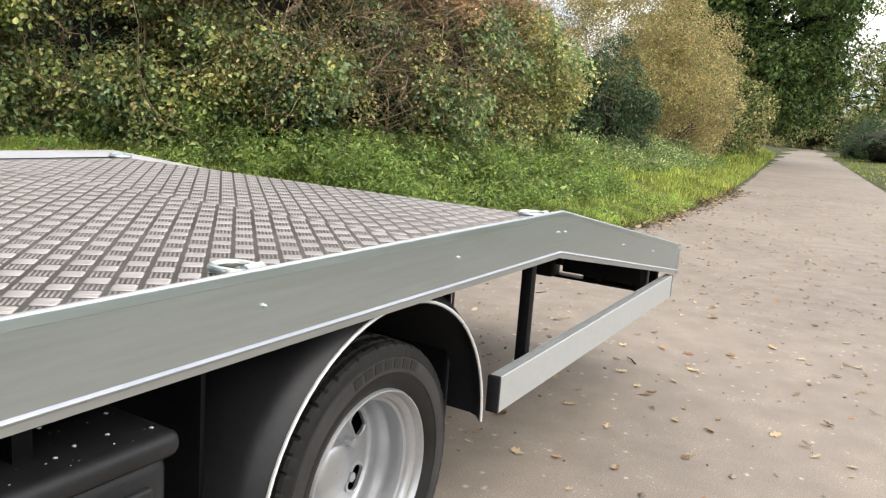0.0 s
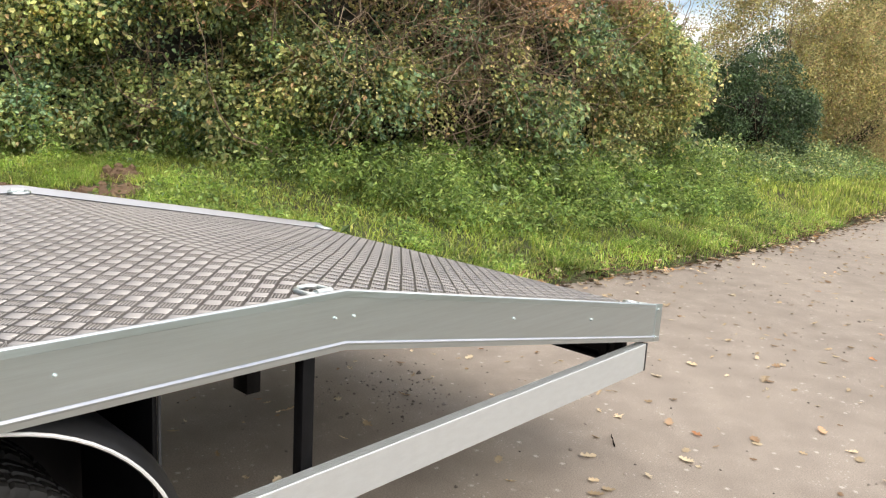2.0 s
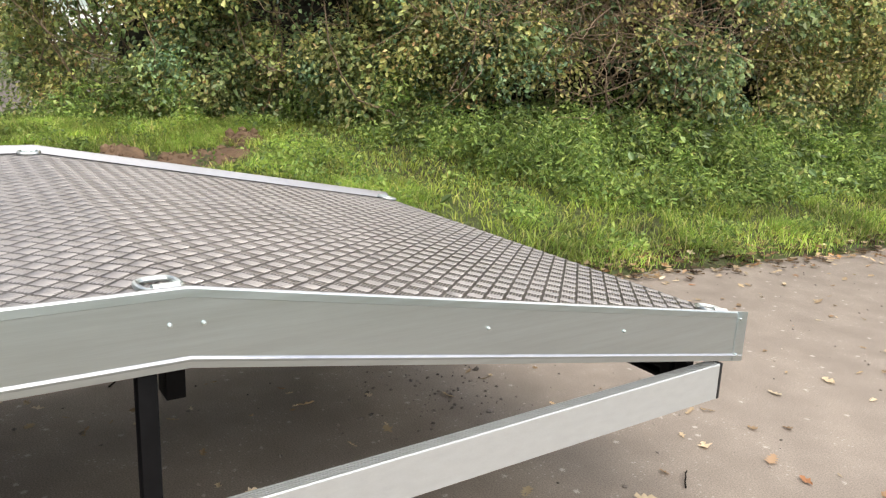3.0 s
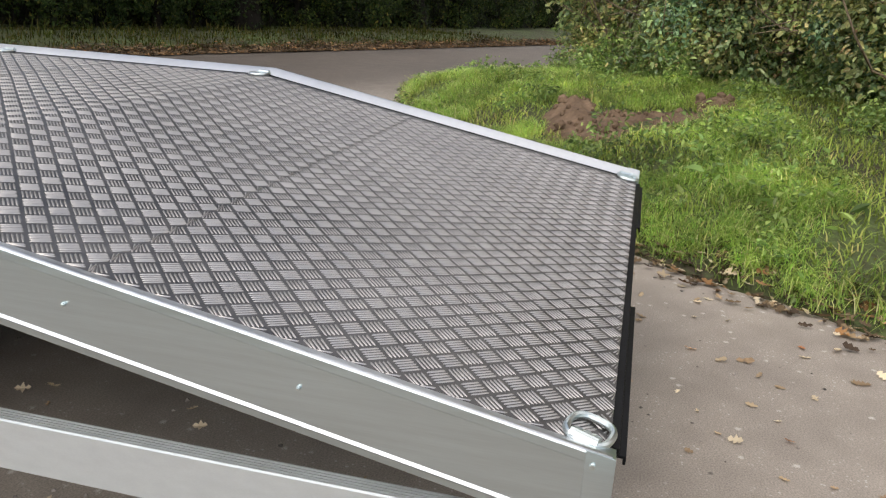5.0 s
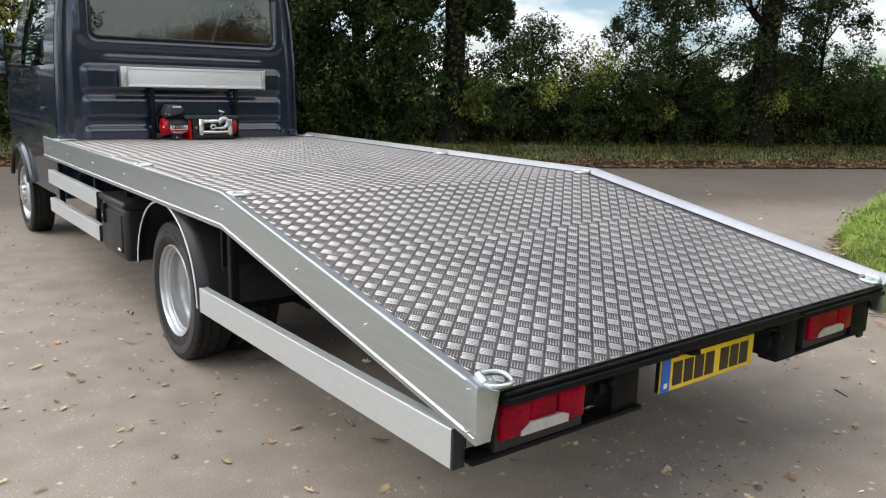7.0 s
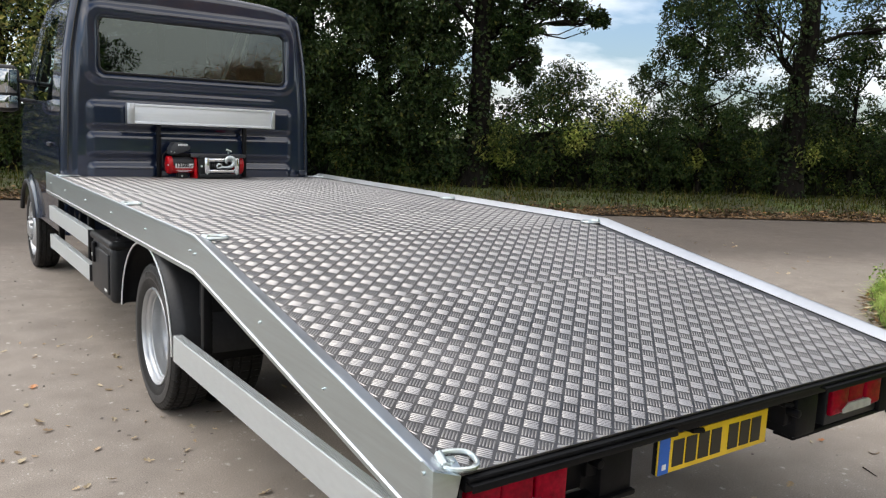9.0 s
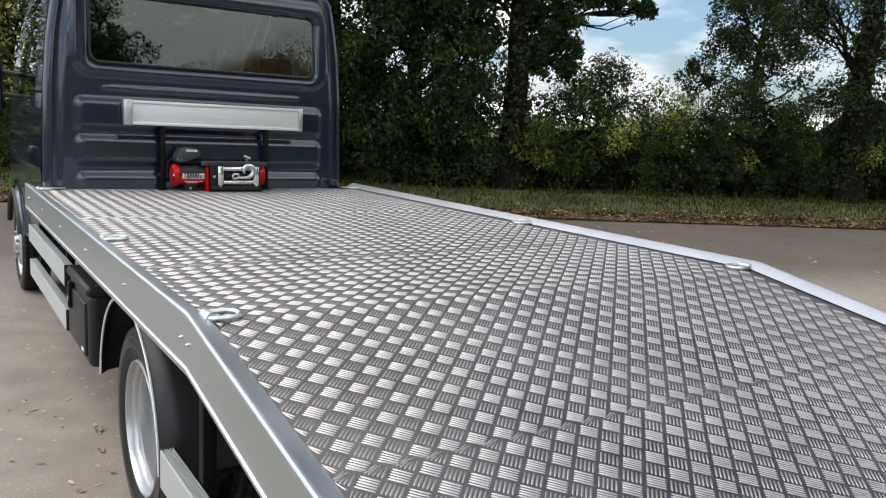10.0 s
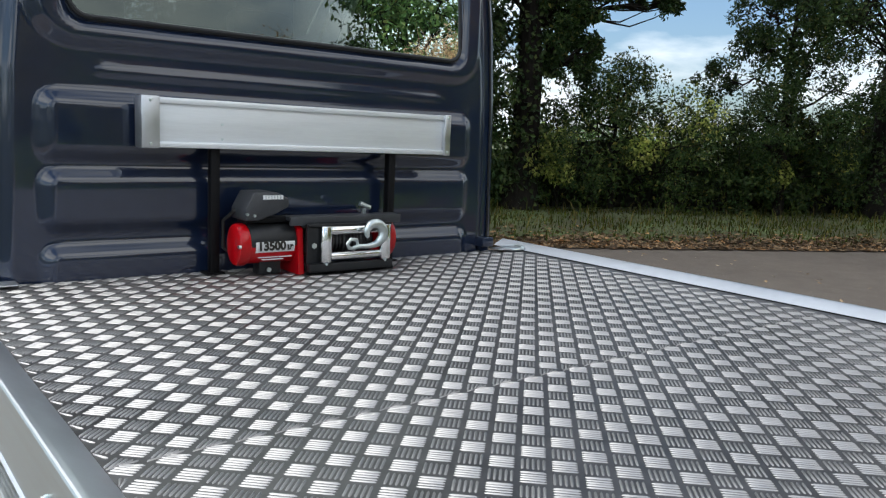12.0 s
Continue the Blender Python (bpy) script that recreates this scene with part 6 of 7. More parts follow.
for bx_, by_, br_, bh_, bl_ in ((5.6, -29.0, 1.6, 3.4, "olive"), (5.4, -25.2, 1.4, 3.0, "green"), (6.3, -22.5, 1.9, 3.2, "green"), (7.6, -27, 2.2, 3.6, "olive"), (8.6, -41, 2.6, 4.2, "green"), (9.6, -51, 2.8, 4.0, "olive")):
    bush("roadside_bush", bl_ + " roadside bush along the lane's verge", (bx_, by_), br_, br_, bh_, [(F_tree, 0.7), (F_tawny, 0.3)] if bl_ == "green" else [(F_tree, 0.4), (F_tawny, 0.6)], 9000, 0.12, 100, 0.7, fine=False)
for hx, hy in ((1.6, -57), (0.2, -50)):
    bush("clipped_hedge", "dark clipped hedge across the verge", (hx, hy), 1.6, 3.4, 2.3, [(F_ever, 1)], 7000, 0.1, 90, 0.85, fine=False)

# trees in the field behind the hedge
tree("field_tree", "green tree in the field behind the hedge", (11.5, -8.5), 8, 0.24, crown_of(26, 2.6, 1.5, 8.5, 1.2, 61), [(F_tree, 0.7), (F_dark, 0.3)], 16000, 0.14, sub=10)
tree("field_tree", "green tree in the field behind the hedge", (13.5, -2.5), 8, 0.24, crown_of(26, 2.6, 1.5, 8.5, 1.2, 62), [(F_tree, 0.7), (F_dark, 0.3)], 16000, 0.14, sub=10)

# row across the road: hedge, ivy-clad trees, gaps; light behind is painted as bright leaves
FL = Facing([(34, 1.6), (20, 8.1), (12, 11.9), (4, 15.6), (-6, 20.2), (-22, 27.5)])


def fl_h(s):
    return 1.85 + 0.2 * np.sin(s * 0.8) + 0.18 * np.sin(s * 2.1 + 1)


far_hedge = thing("roadside_hedge", "dark ivy-grown hedge across the road, shade painted into its leaves", "hedge")
for nm, mat, n, cnt, size in (("dark_foliage", F_farhedge, 800, 62000, 0.09), ("ivy_foliage", F_ivy, 520, 40000, 0.095), ("painted_sunlit_foliage", F_sunlit, 150, 10000, 0.07)):
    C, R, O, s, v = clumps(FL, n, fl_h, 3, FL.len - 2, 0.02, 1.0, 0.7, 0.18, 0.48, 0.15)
    V, F = scatter_leaves(C, R, cnt, size, O if nm != "painted_sunlit_foliage" else -O, fine=False)
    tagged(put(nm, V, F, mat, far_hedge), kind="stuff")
# bright-coloured clumps stand in for light coming through the hedge
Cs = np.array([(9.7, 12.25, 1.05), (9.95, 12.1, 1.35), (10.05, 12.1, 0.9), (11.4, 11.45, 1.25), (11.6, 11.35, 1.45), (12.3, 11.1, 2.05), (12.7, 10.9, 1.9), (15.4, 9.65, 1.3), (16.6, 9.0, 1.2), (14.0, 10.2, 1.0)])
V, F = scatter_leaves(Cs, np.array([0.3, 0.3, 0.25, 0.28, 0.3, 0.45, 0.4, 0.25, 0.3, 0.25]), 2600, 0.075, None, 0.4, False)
tagged(put("painted_sunlit_foliage", V, F, F_sunlit, far_hedge), kind="stuff")
core_wall("shade_core", FL, lambda s: fl_h(s) - 0.25 + 0.35 * np.sin(s * 1.7) * np.sin(s * 0.63) + 0.6 * np.clip((22.0 - s) / 1.2, 0, 1), far_hedge, 0.5, 3.0, FL.len - 2, 0.5)
paths = []
for k in range(420):
    s = rng.uniform(4, FL.len - 3)
    p, o = FL.at(np.array([s]))
    g = float(ground_z(p[0, 0], p[0, 1]))
    a = np.array([p[0, 0] - o[0, 0] * rng.uniform(-0.2, 0.7), p[0, 1] - o[0, 1] * rng.uniform(-0.2, 0.7), g - 0.02])
    c = a + np.array([rng.normal() * 0.4, rng.normal() * 0.4, rng.uniform(1.0, 2.6)])
    paths.append((wander(a, c, 7, 0.4), rng.uniform(0.01, 0.03), 0.004))
V, F = twig_mesh(paths)
tagged(put("branchwork", V, F, M_bark, far_hedge, smooth=True), kind="stuff")

oaks = [((9.62, 12.66), 11.5, 0.29, 21, (0.1, 0)), ((16.6, 9.4), 12, 0.31, 22, (0, 0.1)), ((22.5, 6.9), 11, 0.32, 23, (0, 0))]
low_boughs = [((0.45, -0.21, 3.75), 0.4), ((0.95, -0.44, 3.5), 0.34), ((0.7, -0.3, 3.25), 0.3), ((1.4, -0.6, 4.0), 0.4), ((1.95, -0.9, 3.95), 0.3), ((2.45, -1.1, 3.8), 0.26), ((0.5, -0.2, 4.25), 0.5), ((0.5, -0.25, 2.9), 0.3), ((1.05, -0.5, 2.95), 0.28), ((0.45, -0.2, 2.5), 0.28), ((0.95, -0.45, 2.5), 0.3)]
for (ox, oy), hh, rr, sd, ln in oaks:
    tree("oak_tree", "tall ivy-clad oak standing in the roadside hedge", (ox, oy), hh, rr, crown_of(26, 4.4, 3.3, hh + 1, 1.1, sd) + (low_boughs if sd == 21 else []), [(F_dark, 0.85), (F_ivy, 0.15)], 38000, 0.08, limb=0.2, sub=20, lean=ln, ivy=1500)
# dense evergreen growth behind the cab
for (ox, oy), hh, wd, sd in (((8.1, 13.9), 9, 1.5, 31), ((6.5, 14.8), 9.5, 1.7, 32), ((4.6, 15.7), 10, 1.9, 33)):
    tree("ivy_thicket_tree", "dense dark ivy-smothered tree in the hedge row", (ox, oy), hh, 0.2, crown_of(30, wd, 0.3, hh, 0.95, sd), [(F_ivy, 0.55), (F_dark, 0.45)], 85000, 0.095, sub=20)
tree("thorn_tree", "slender dark thorn tree with open twigs", (14.5, 10.4), 5.8, 0.10, crown_of(28, 1.5, 0.4, 5.8, 0.65, 41), [(F_dark, 0.8), (F_ivy, 0.2)], 46000, 0.066, sub=14)
tree("thorn_tree", "slender dark thorn tree with open twigs", (11.6, 12.2), 3.1, 0.07, crown_of(22, 2.0, 0.6, 2.7, 0.5, 42), [(F_dark, 0.5), (F_farhedge, 0.5)], 12500, 0.06, sub=12)
tree("thorn_tree", "slender dark thorn tree with open twigs", (18.6, 9.0), 4.4, 0.09, crown_of(16, 1.5, 0.6, 4.2, 0.6, 43), [(F_dark, 1)], 14000, 0.072, sub=12)
for (ox, oy), hh, sd, mm in (((2.9, 17.4), 8.5, 50, 0.6), ((0.9, 18.2), 8, 51, 0.6), ((-1.6, 19.6), 8.5, 52, 0.4), ((-4.6, 20.8), 8, 53, 0.5)):
    tree("field_maple", "yellow-green roadside tree with an open crown", (ox, oy), hh, 0.18, crown_of(24, 2.4, 0.6, 4.2, 0.95, sd) + crown_of(14, 2.6, 4.0, hh, 0.8, sd + 9), [(F_field, mm), (F_dark, 1 - mm)], 15000, 0.11, sub=12)

# woods on the skyline and the pale field beyond the hedge
woods = thing("far_woods", "hazy line of distant woods on the skyline", "woods")
P, R = [], []
for a in np.linspace(0, 2 * math.pi, 420):
    rad = 190 + 40 * math.sin(3 * a) + rng.uniform(-12, 12)
    hgt = 5 + 3.0 * math.sin(5 * a + 1) + 2 * math.sin(11 * a) + (9 if 2.9 < a < 4.0 else 0)
    for z in (0.2, 0.55, 0.9):
        P.append((rad * math.sin(a), rad * math.cos(a), hgt * z)), R.append(rng.uniform(2.5, 4.5))
V, F = scatter_leaves(np.array(P), np.array(R), 26000, 1.6, None, 0.4, False, 0.8)
put("crowns", V, F, F_tree, woods)
tagged(woods, kind="stuff")

# grass blades over the verge, taller and rougher towards the hedge


def blades(n, area, hmin, hmax, mat, name, label, test, width=0.006, lean=0.5):
    x = rng.uniform(area[0], area[1], n)
    y = rng.uniform(area[2], area[3], n)
    ok = test(x, y)
    x, y = x[ok], y[ok]
    n = len(x)
    z = ground_z(x, y) - 0.01
    tuft = 0.6 + 0.4 * np.sin(x * 3.1 + 2 * np.sin(y * 2.3)) * np.cos(y * 3.7 + np.sin(x * 2))
    h = (hmin + (hmax - hmin) * rng.random(n)) * (0.45 + 0.8 * np.clip(tuft, 0.1, 1))
    a = rng.uniform(0, 2 * math.pi, n)
    bend = lean * h * (0.3 + rng.random(n))
    dx, dy = np.cos(a), np.sin(a)
    wx, wy = -dy * width * (0.6 + 0.8 * rng.random(n)), dx * width
    p0a, p0b = np.column_stack([x - wx, y - wy, z]), np.column_stack([x + wx, y + wy, z])
    m = np.column_stack([x + dx * bend * 0.35, y + dy * bend * 0.35, z + h * 0.62])
    ma, mb = m - np.column_stack([wx, wy, 0 * wx]) * 0.8, m + np.column_stack([wx, wy, 0 * wx]) * 0.8
    tip = np.column_stack([x + dx * bend, y + dy * bend, z + h * (1 - 0.25 * rng.random(n))])
    V = np.stack([p0a, p0b, mb, ma, tip], 1).reshape(-1, 3)
    o = (np.arange(n) * 5)[:, None]
    F = (o + np.array([[0, 1, 2, 3]])).tolist() + (o + np.array([[3, 2, 4]])).tolist()
    ob = put(name, V, F, mat)
    return tagged(ob, label, "grass", kind="stuff")


def soil_dist(x, y):
    """Below 1 on the bare scrape, an uneven streak with two turned-up ends."""
    u, v = (x - 5.45) * 0.45 - (y - 0.05) * 0.89, (x - 5.45) * 0.89 + (y - 0.05) * 0.45
    d1 = (u / 0.72) ** 2 + (v / 0.33) ** 2
    d2 = ((x - 5.65) / 0.45) ** 2 + ((y - 0.6) / 0.2) ** 2
    d3 = ((x - 6.08) / 0.27) ** 2 + ((y + 0.6) / 0.19) ** 2
    return np.minimum(np.minimum(d1, d2), d3) + 0.28 * np.sin(x * 9) * np.cos(y * 11) + 0.2 * np.sin(x * 23 + 1) * np.cos(y * 19)


def soil_spot(x, y):
    return soil_dist(x, y) < 0.9


def verge(x, y):
    e = island(x, y)
    return (e > 0.05) & (rng.random(len(x)) < np.clip(e * 6, 0.55, 1)) & ~soil_spot(x, y)


blades(100000, (1.8, 9.5, -9, 4.5), 0.03, 0.13, F_grass, "verge_grass", "lush green grass on the verge", verge, 0.0045, 1.3)
blades(30000, (2.6, 7.5, -48, -24), 0.06, 0.3, F_grass, "verge_grass", "tall green grass along the lane's far verge", lambda x, y: (island(x, y) > 0.05) & (island(x, y) < 3.0), 0.016)
blades(28000, (1.8, 5.2, -24, -9), 0.05, 0.2, F_grass, "verge_grass", "lush green grass on the verge", verge, 0.009)


def tussocks(centres, per, lmin, lmax, mat, name, label):
    """Tufts of long blades that rise, arch over and droop to the ground."""
    k = np.repeat(np.arange(len(centres)), per)
    n = len(k)
    base = centres[k] + rng.normal(size=(n, 2)) * 0.05
    z = ground_z(base[:, 0], base[:, 1]) - 0.01
    lean = rng.uniform(0, 2 * math.pi, len(centres))[k] + rng.normal(size=n) * 0.9
    L = (lmin + (lmax - lmin) * rng.random(n)) * (0.6 + 0.4 * rng.random(len(centres)))[k]
    flop = rng.uniform(0.5, 1.0, n)
    w = rng.uniform(0.0011, 0.0026, n)
    dx, dy = np.cos(lean), np.sin(lean)
    V = []
    for t in (0.0, 0.4, 0.75, 1.0):
        hor = L * 0.85 * flop * t ** 1.5
        up = L * (0.9 * t - (0.35 + 0.45 * flop) * t ** 2.2)
        c = np.column_stack([base[:, 0] + dx * hor, base[:, 1] + dy * hor, z + up])
        s = np.column_stack([-dy, dx, 0 * dx]) * (w * (1.0 if t < 0.7 else 0.7 if t < 0.9 else 0.1))[:, None]
        V += [c - s, c + s]
    V = np.stack(V, 1).reshape(-1, 3)
    F = ((np.arange(n) * 8)[:, None, None] + np.array([[[2 * q, 2 * q + 1, 2 * q + 3, 2 * q + 2] for q in range(3)]])).reshape(-1, 4)
    return tagged(put(name, V, F, mat), label, "grass", kind="stuff")


tx, ty = rng.uniform(2.2, 9.0, 3600), rng.uniform(-6.0, 3.2, 3600)
te = island(tx, ty)
ok = (te > 0.06) & (soil_dist(tx, ty) > 1.35) & (np.sin(tx * 2.2 + 1) * np.cos(ty * 2.6) > -0.6) & ((ty > -1.2) | ((te < 1.0) & (rng.random(3600) < 0.3)))
tussocks(np.column_stack([tx, ty])[ok], 60, 0.14, 0.40, F_tussock, "tall_grass", "tall bent pale-green grass tufts on the verge")
# far verge grass, with the trees' shade already in its colour
blades(60000, (-2, 22, 3, 20), 0.03, 0.11, F_verge, "far_verge_grass", "rough grass on the far verge, painted dark as tree shade", lambda x, y: ((y - far_edge(x)) > 0.22 + 0.3 * rng.random(len(x))) & ((y - far_edge(x)) < 4.2), 0.01)
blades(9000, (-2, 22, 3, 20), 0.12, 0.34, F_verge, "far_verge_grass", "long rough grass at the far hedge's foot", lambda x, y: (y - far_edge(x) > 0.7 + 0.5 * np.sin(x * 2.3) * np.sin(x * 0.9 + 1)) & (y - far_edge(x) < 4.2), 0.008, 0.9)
blades(14000, (-8, 4, -60, -14), 0.04, 0.1, F_grass, "lawn", "mown green grass along the lane", lambda x, y: (np.interp(y, LY, LX) - x > 0.05), 0.014)

blades(90000, (1.7, 7.0, -9, 3.4), 0.05, 0.15, F_tussock, "edge_grass", "short grass creeping over the lane's edge", lambda x, y: (island(x, y) > -0.02) & (island(x, y) < 0.45), 0.003, 1.2)

# nettles and low brambles at the hedge foot
nx, ny = rng.uniform(2.6, 10, 2600), rng.uniform(-13.5, 1.2, 2600)
hx_ = np.interp(ny, HL.p[::-1, 1], HL.p[::-1, 0])
ok = (hx_ - nx < np.where(ny > -1.9, 0.45 + 1.1 * (np.sin(nx * 2.7 + 0.8) * np.cos(ny * 3.3 - 0.5 + nx) > 0.25), 1.7)) & (hx_ - nx > -0.3) & (island(nx, ny) > 0.35) & (np.hypot((nx - 5.5) / 1.2, ny / 1.2) > 1)
nx, ny = nx[ok], ny[ok]
nx2, ny2 = rng.uniform(3.4, 8.5, 520), rng.uniform(-2.8, 0.6, 520)
ok2 = (np.sin(nx2 * 1.7 + 0.5) * np.cos(ny2 * 2.1 + 1) > 0.05) & (island(nx2, ny2) > 0.7) & (soil_dist(nx2, ny2) > 3.4)
C2 = np.column_stack([nx2, ny2, ground_z(nx2, ny2) + rng.uniform(0.05, 0.25, 520)])[ok2]
V, F = scatter_leaves(C2, rng.uniform(0.08, 0.2, len(C2)), 3500, 0.04, None, 0.7, True, 0.5)
tagged(put("nettles", V, F, F_nettle), "bright green nettles among the verge grass", "weeds", kind="stuff")
C = np.column_stack([nx, ny, ground_z(nx, ny) + rng.uniform(0.05, 0.58, len(nx)) * np.clip((nx - hx_[ok] + 1.9) / 1.5, 0.25, 1)])
fx, fy = rng.uniform(3.2, 5.6, 420), rng.uniform(-20.5, -9.5, 420)
ok3 = (island(fx, fy) > 0.9) & (fx < 4.9)
C = np.vstack([C, np.column_stack([fx, fy, ground_z(fx, fy) + rng.uniform(0.04, 0.4, 420) * np.clip((fx - 3.2) / 1.2, 0.2, 1)])[ok3]])
V, F = scatter_leaves(C, rng.uniform(0.1, 0.22, len(C)), 80000, 0.048, None, 0.7, True, 0.42)
nettle = tagged(put("nettles", V, F, F_nettle), "nettles and low brambles at the hedge foot", "weeds", kind="stuff")
V, F = scatter_leaves(C[::3], rng.uniform(0.12, 0.25, len(C[::3])), 6000, 0.075, None, 0.6, True, 0.5)
tagged(put("low_brambles", V, F, F_bramble), "bramble leaves creeping over the bank", "weeds", kind="stuff")
mx_, my_ = rng.uniform(2.6, 5.0, 900), rng.uniform(-8.0, -2.0, 900)
okm = (island(mx_, my_) > 0.75) & (np.sin(mx_ * 2.9 + 1.1 * np.sin(my_ * 1.3)) * np.cos(my_ * 1.9 + 0.4) > -0.15)
Cm = np.column_stack([mx_, my_, ground_z(mx_, my_) + rng.uniform(0.05, 0.42, 900) * np.clip(island(mx_, my_) - 0.55, 0.1, 1)])[okm]
V, F = scatter_leaves(Cm, rng.uniform(0.09, 0.2, len(Cm)), 34000, 0.05, None, 0.7, True, 0.42)
tagged(put("nettles", V, F, F_nettle), "leafy mounds of nettles on the lane's verge", "weeds", kind="stuff")
# small broad-leaved weeds through the grass
wx, wy = rng.uniform(2.0, 8.6, 1500), rng.uniform(-7.5, 3.0, 1500)
okw = (island(wx, wy) > 0.1) & ((wy < -1.5) | (rng.random(1500) < 0.45)) & (soil_dist(wx, wy) > 1.9) & (np.sin(wx * 3.3 + 2 * np.sin(wy * 1.7)) * np.cos(wy * 2.9 + 0.6) > -0.3)
Cw = np.column_stack([wx, wy, ground_z(wx, wy) + rng.uniform(0.01, 0.14, 1500)])[okw]
V, F = scatter_leaves(Cw, rng.uniform(0.06, 0.2, len(Cw)), 24000, 0.04, None, 0.8, False, 0.6, (1, 1, 0.5))
tagged(put("verge_weeds", V, F, F_nettle), "small leafy weeds among the verge grass", "weeds", kind="stuff")
# brambles round the feet of the lane-side bushes
fx, fy = rng.uniform(3.4, 4.7, 230), rng.uniform(-17.5, -10.2, 230)
V, F = scatter_leaves(np.column_stack([fx, fy, ground_z(fx, fy) + rng.uniform(0.05, 0.5, 230) * np.clip((fx - 3.3), 0.25, 1)]), rng.uniform(0.15, 0.3, 230), 11000, 0.06, None, 0.6, False, 0.55)
tagged(put("low_brambles", V, F, F_bramble), "brambles round the feet of the bushes", "weeds", kind="stuff")
# dock leaves at the verge's edge
Cd = np.array([(3.7, -0.2), (3.9, -0.5), (3.5, -0.75), (3.3, -1.1), (4.4, 0.3), (4.7, -0.3), (2.9, -3.2), (3.6, -9.4), (3.4, -9.9), (3.9, -10.2)])
Cd = np.column_stack([Cd, ground_z(Cd[:, 0], Cd[:, 1]) + 0.03])
V, F = scatter_leaves(Cd, np.full(len(Cd), 0.12), 70, 0.095, None, 0.6, True, 0.42)
tagged(put("dock_leaves", V, F, F_nettle), "broad dock leaves at the road edge", "weeds", kind="stuff")

# turned soil on a bare scrape


def soil_z(x, y):
    lump = 0.06 * np.exp(-(((x - 5.75) / 0.3) ** 2 + ((y - 0.6) / 0.15) ** 2)) + 0.07 * np.exp(-(((x - 6.08) / 0.2) ** 2 + ((y + 0.6) / 0.14) ** 2))
    return ground_z(x, y) + 0.012 + lump + 0.018 * fbm(x, y, 9.0) + 0.012 * fbm(x, y, 27.0)


sgx, sgy = np.meshgrid(np.linspace(4.6, 6.8, 110), np.linspace(-1.05, 1.1, 100), indexing="ij")
sgz = soil_z(sgx, sgy) - 0.10 * np.clip(soil_dist(sgx, sgy) - 0.85, 0, 2)
sid = np.arange(sgx.size).reshape(sgx.shape)
sf = np.stack([sid[:-1, :-1], sid[1:, :-1], sid[1:, 1:], sid[:-1, 1:]], -1).reshape(-1, 4)
sf = sf[soil_dist(sgx, sgy).reshape(-1)[sf[:, 0]] < 1.7]
tagged(put("bare_soil", np.stack([sgx, sgy, sgz], -1).reshape(-1, 3), sf, M_soil, smooth=True), "bare scrape of reddish-brown soil on the verge", "soil", kind="stuff")
b = bmesh.new()
for k in range(420):
    x, y = rng.uniform(4.7, 6.6), rng.uniform(-0.9, 0.9)
    if float(soil_dist(np.array([x]), np.array([y]))[0]) > 0.9:
        continue
    s = rng.uniform(0.008, 0.03) * (1.8 if k % 9 == 0 else 1)
    tmp = bmesh.new()
    bmesh.ops.create_icosphere(tmp, subdivisions=1, radius=s)
    for v in tmp.verts:
        v.co = v.co * (1 + 0.35 * noise.noise(v.co * 25 + Vector((x, y, k)))) + Vector((x, y, float(soil_z(x, y)) + s * 0.3))
    join(b, tmp)
tagged(part("soil_crumbs", b, M_soil, None, smooth=False), "crumbs of turned reddish-brown soil on the verge", "soil", kind="stuff")


# ---- fallen leaves, twigs and stones ----
def fallen(n, xs, ys, size, name, label, z0=0.004, curl=0.35, mat=None):
    P = np.column_stack([xs, ys, np.full(len(xs), 0.0) + z0])
    n = len(P)
    a = rng.uniform(0, 2 * math.pi, n)
    D = np.column_stack([np.cos(a), np.sin(a), rng.uniform(0.0, 0.25, n)])
    N = unit(np.column_stack([rng.normal(size=n) * 0.3, rng.normal(size=n) * 0.3, np.ones(n)]))
    L = size * (0.5 + 0.8 * rng.random(n))
    Wd = L * rng.uniform(0.45, 0.85, n)
    D = unit(D)
    S = unit(np.cross(D, N))
    N = np.cross(S, D)
    ts = [0, 0.18, 0.36, 0.5, 0.66, 0.82, 1.0]
    ws = [0.03, 0.55, 0.28, 1.0, 0.42, 0.7, 0.05]
    V = []
    for t, w in zip(ts, ws):
        c = P + D * (t * L)[:, None] + N * ((curl * (t - 0.5) ** 2 * L)[:, None])
        wob = (1 + 0.3 * rng.normal(size=n))[:, None]
        V += [c - S * (w * 0.5 * Wd)[:, None] * wob + N * (0.18 * w * Wd)[:, None], c, c + S * (w * 0.5 * Wd)[:, None] * wob + N * (0.18 * w * Wd)[:, None]]
    V = np.stack(V, 1)
    low = V[:, :, 2].min(1)
    V[:, :, 2] += (P[:, 2] - low)[:, None]
    tm = []
    for k in range(6):
        tm += [(k * 3, k * 3 + 1, k * 3 + 4, k * 3 + 3), (k * 3 + 1, k * 3 + 2, k * 3 + 5, k * 3 + 4)]
    F = (np.array(tm)[None] + (np.arange(n) * 21)[:, None, None]).reshape(-1, 4)
    return tagged(put(name, V.reshape(-1, 3), F, mat or F_fallen), label, "leaves", kind="stuff")


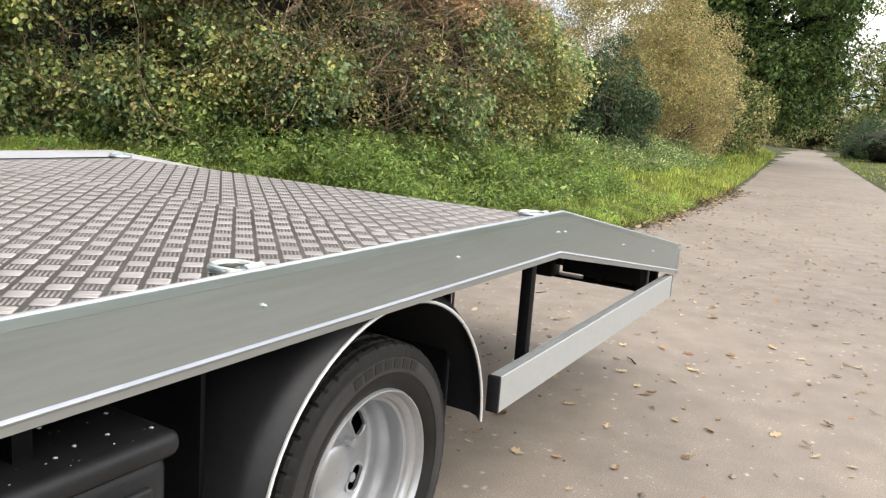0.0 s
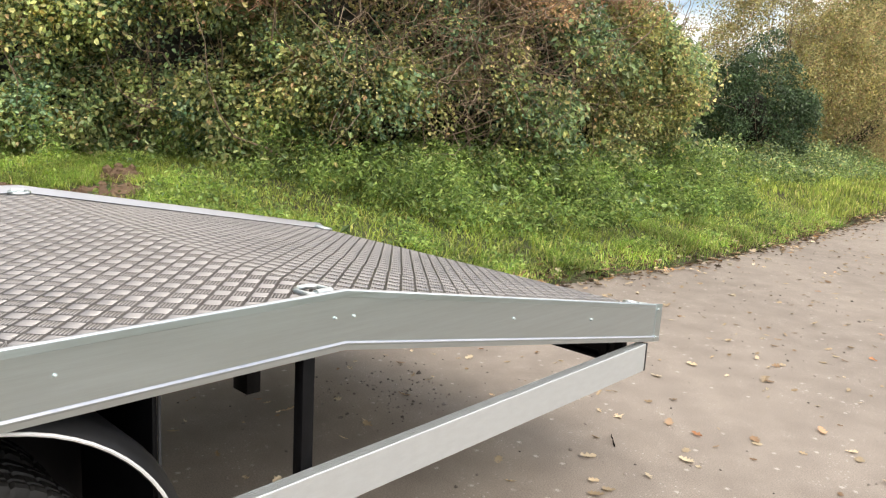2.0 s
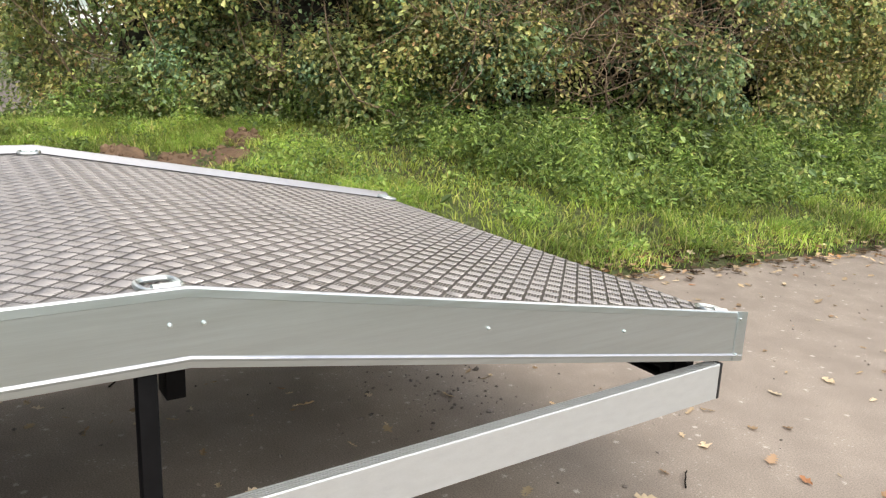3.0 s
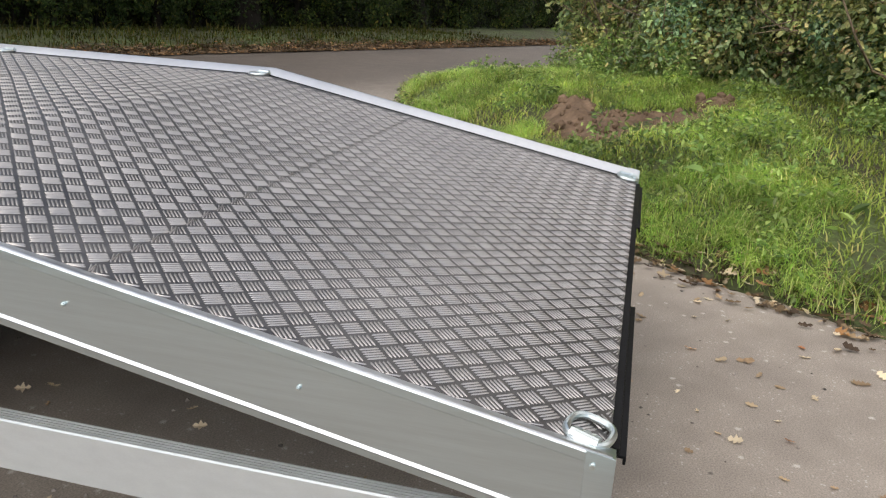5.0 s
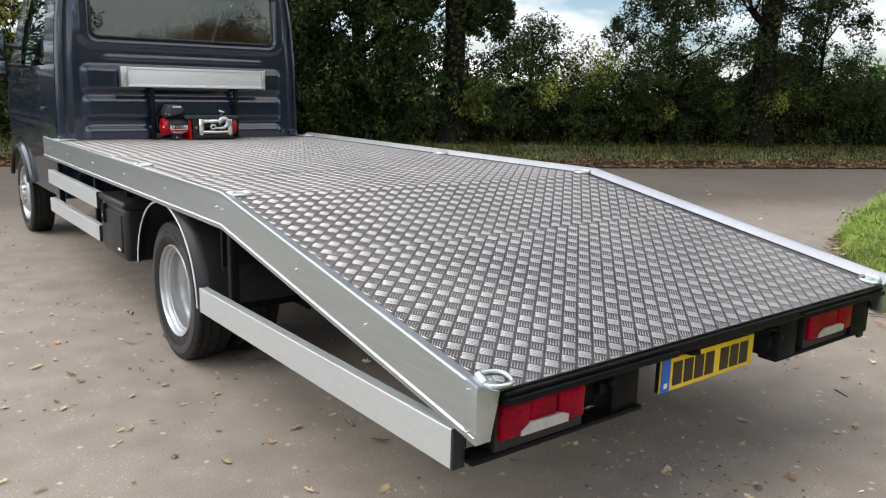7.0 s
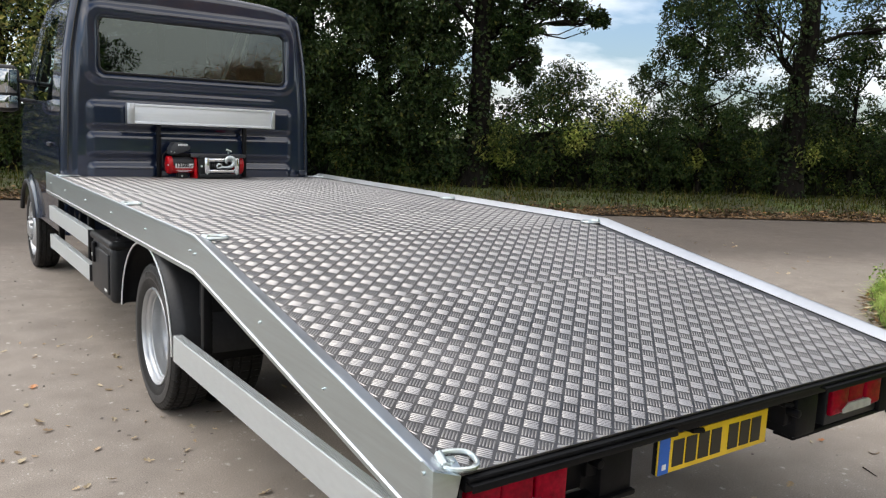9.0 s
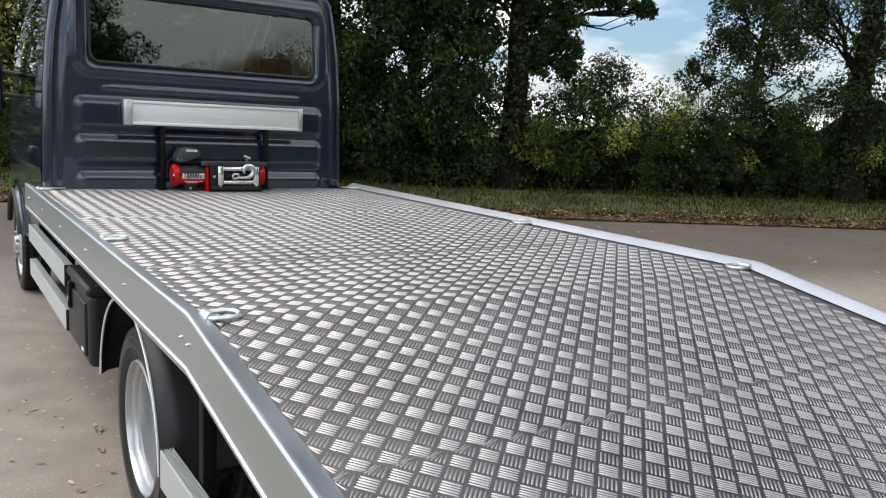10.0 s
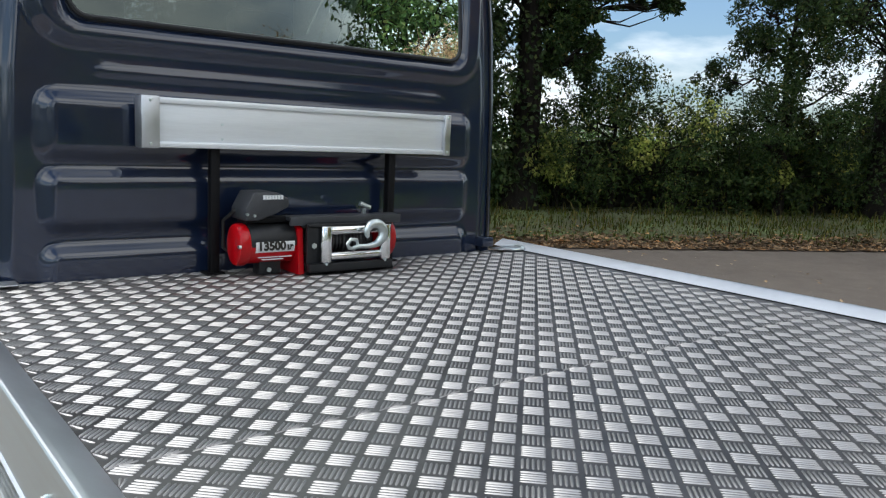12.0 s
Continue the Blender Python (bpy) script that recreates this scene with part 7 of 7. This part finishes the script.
n = 900
lx, ly_ = rng.uniform(-4, 9, n), rng.uniform(-16, 9, n)
keep = (island(lx, ly_) < -0.05) & (ly_ < far_edge(lx) - 0.2)
fallen(n, lx[keep], ly_[keep], 0.062, "fallen_leaves", "dry brown oak leaves scattered on the lane")
n = 3000
ly_ = rng.uniform(-14, 3.0, n)
lx = np.interp(ly_, RY, RX) + rng.normal(0.08, 0.14, n)
fallen(n, lx, ly_, 0.065, "edge_litter", "brown leaf litter along the lane's edge", np.maximum(ground_z(lx, ly_), 0) + 0.012, mat=F_litter)
n = 1100
ly_ = rng.uniform(-12, 3.0, n)
lx = np.interp(ly_, RY, RX) + rng.normal(0.06, 0.16, n)
fallen(n, lx, ly_, 0.06, "edge_litter", "pale dry leaves along the lane's edge", np.maximum(ground_z(lx, ly_), 0) + 0.014)
n = 34000
lx = rng.uniform(-8, 24, n)
ly_ = far_edge(lx) + np.abs(rng.normal(0.16, 0.44, n)) - 0.15
a = rng.uniform(0, 2 * math.pi, n)
Nf = unit(np.column_stack([rng.normal(size=n) * 0.45, rng.normal(size=n) * 0.45, np.ones(n)]))
Lf = 0.09 * (0.5 + 0.8 * rng.random(n))
V, F = leaf_mesh(np.column_stack([lx, ly_, np.maximum(ground_z(lx, ly_), 0) + 0.015]), np.column_stack([np.cos(a), np.sin(a), 0.1 + 0 * a]), Nf, Lf, Lf * 0.6, False, 0.1)
tagged(put("far_litter", V, F, F_litter), "brown leaf litter banked along the far verge", "leaves", kind="stuff")
for k in range(16):
    x, y, a, L = rng.uniform(-3, 6), rng.uniform(-6, 5), rng.uniform(0, 6.28), rng.uniform(0.06, 0.2)
    if float(island(np.array([x]), np.array([y]))[0]) < -0.1:
        V, F = twig_mesh([(wander((0, 0, 0.005), (L * math.cos(a), L * math.sin(a), 0.006), 5, 0.1), 0.004, 0.002)])
        V[:, 2] = np.maximum(V[:, 2], 0.001)
        tw = put("fallen_twig", V, F, M_bark, smooth=True)
        tw.location = (x, y, 0)
        tagged(tw, "short dark twig lying on the worn lane", "twig", "twigs on the lane")


def oak_leaf(L, wide, curl, seed):
    """One dry leaf: a rib, five lobes to a side with deep bays between, edges curled up."""
    r = np.random.default_rng(seed)
    V, F = [], []
    n = 23
    for k in range(n):
        t = k / (n - 1)
        lobe = (0.32 + 0.68 * abs(math.sin(math.pi * (t * 5 + 0.1)))) * math.sin(math.pi * min(1, t * 0.92 + 0.06)) ** 0.7 if t > 0.12 else 0.05
        w = lobe * wide * L / 2 * (0.85 + 0.3 * r.random())
        z = curl * L * (t - 0.5) ** 2
        V += [(-w, t * L, z + curl * w * 0.8), (0, t * L + 0.004 * lobe, z), (w, t * L, z + curl * w * (0.4 + 0.8 * r.random()))]
    for k in range(n - 1):
        F += [(k * 3, k * 3 + 1, k * 3 + 4, k * 3 + 3), (k * 3 + 1, k * 3 + 2, k * 3 + 5, k * 3 + 4)]
    return V, F


leaf_kinds = []
for k, (L, wide, curl) in enumerate(((0.075, 0.6, 0.25), (0.06, 0.7, 0.4), (0.085, 0.55, 0.35), (0.05, 0.75, 0.2), (0.068, 0.62, 0.55))):
    ob = put("fallen_leaf", *oak_leaf(L, wide, curl, k), F_oneleaf, smooth=True)
    leaf_kinds.append(ob.data)
    bpy.data.objects.remove(ob)
made = 0
while made < 170:
    x, y = rng.uniform(-2.6, 3.6), rng.uniform(-5.5, 4.2)
    if float(island(np.array([x]), np.array([y]))[0]) > -0.15 or (0.0 < x < 2.2 and y > 0.5 and made % 4):
        continue
    ob = new("fallen_leaf", leaf_kinds[made % 5])
    ob.matrix_world = pose(x, y, 0.003, rng.normal() * 4, rng.normal() * 5, rng.uniform(0, 360)) @ Matrix.Scale(0.6 + 0.5 * rng.random(), 4)
    tagged(ob, "dry curled tan oak leaf lying on the lane", "leaf", "fallen leaves on the lane")
    made += 1
# loose chippings
b_v, b_f = [], []
oct_v = np.array([(1, 0, 0), (-1, 0, 0), (0, 1, 0), (0, -1, 0), (0, 0, 1), (0, 0, -1)], float)
oct_f = np.array([(0, 2, 4), (2, 1, 4), (1, 3, 4), (3, 0, 4), (2, 0, 5), (1, 2, 5), (3, 1, 5), (0, 3, 5)])
n = 2600
sx, sy = rng.uniform(-4, 5, n), rng.uniform(-7, 8, n)
near = rng.random(n) < 0.07
sx[near], sy[near] = rng.normal(1.2, 0.22, near.sum()), rng.normal(0.28, 0.2, near.sum())
keep = island(sx, sy) < -0.05
sx, sy = sx[keep], sy[keep]
sz = rng.uniform(0.003, 0.010, len(sx)) * np.where(rng.random(len(sx)) < 0.06, 2.0, 1)
V = np.column_stack([sx, sy, sz * 0.3])[:, None, :] + oct_v[None] * sz[:, None, None] * (0.7 + 0.6 * rng.random((len(sx), 6, 1))) * np.array([1, 1, 0.6])
F = (oct_f[None] + (np.arange(len(sx)) * 6)[:, None, None]).reshape(-1, 3)
M_chip = foliage("pale_chipping", [(0.0, (0.12, 0.105, 0.09)), (0.5, (0.22, 0.19, 0.165)), (1.0, (0.36, 0.32, 0.28))], 0.0, 0.8)
tagged(put("loose_chippings", V.reshape(-1, 3), F, M_chip), "loose pale chippings on the lane", "gravel", kind="stuff")

n = 1900
lx, ly_ = rng.uniform(-3, 4.2, n), rng.uniform(-15, 4, n)
keep = (island(lx, ly_) < -0.05) & (ly_ < far_edge(lx) - 0.2)
fallen(n, lx[keep], ly_[keep], 0.044, "small_fallen_leaves", "small curled tan leaves and leaf scraps littering the tarmac")
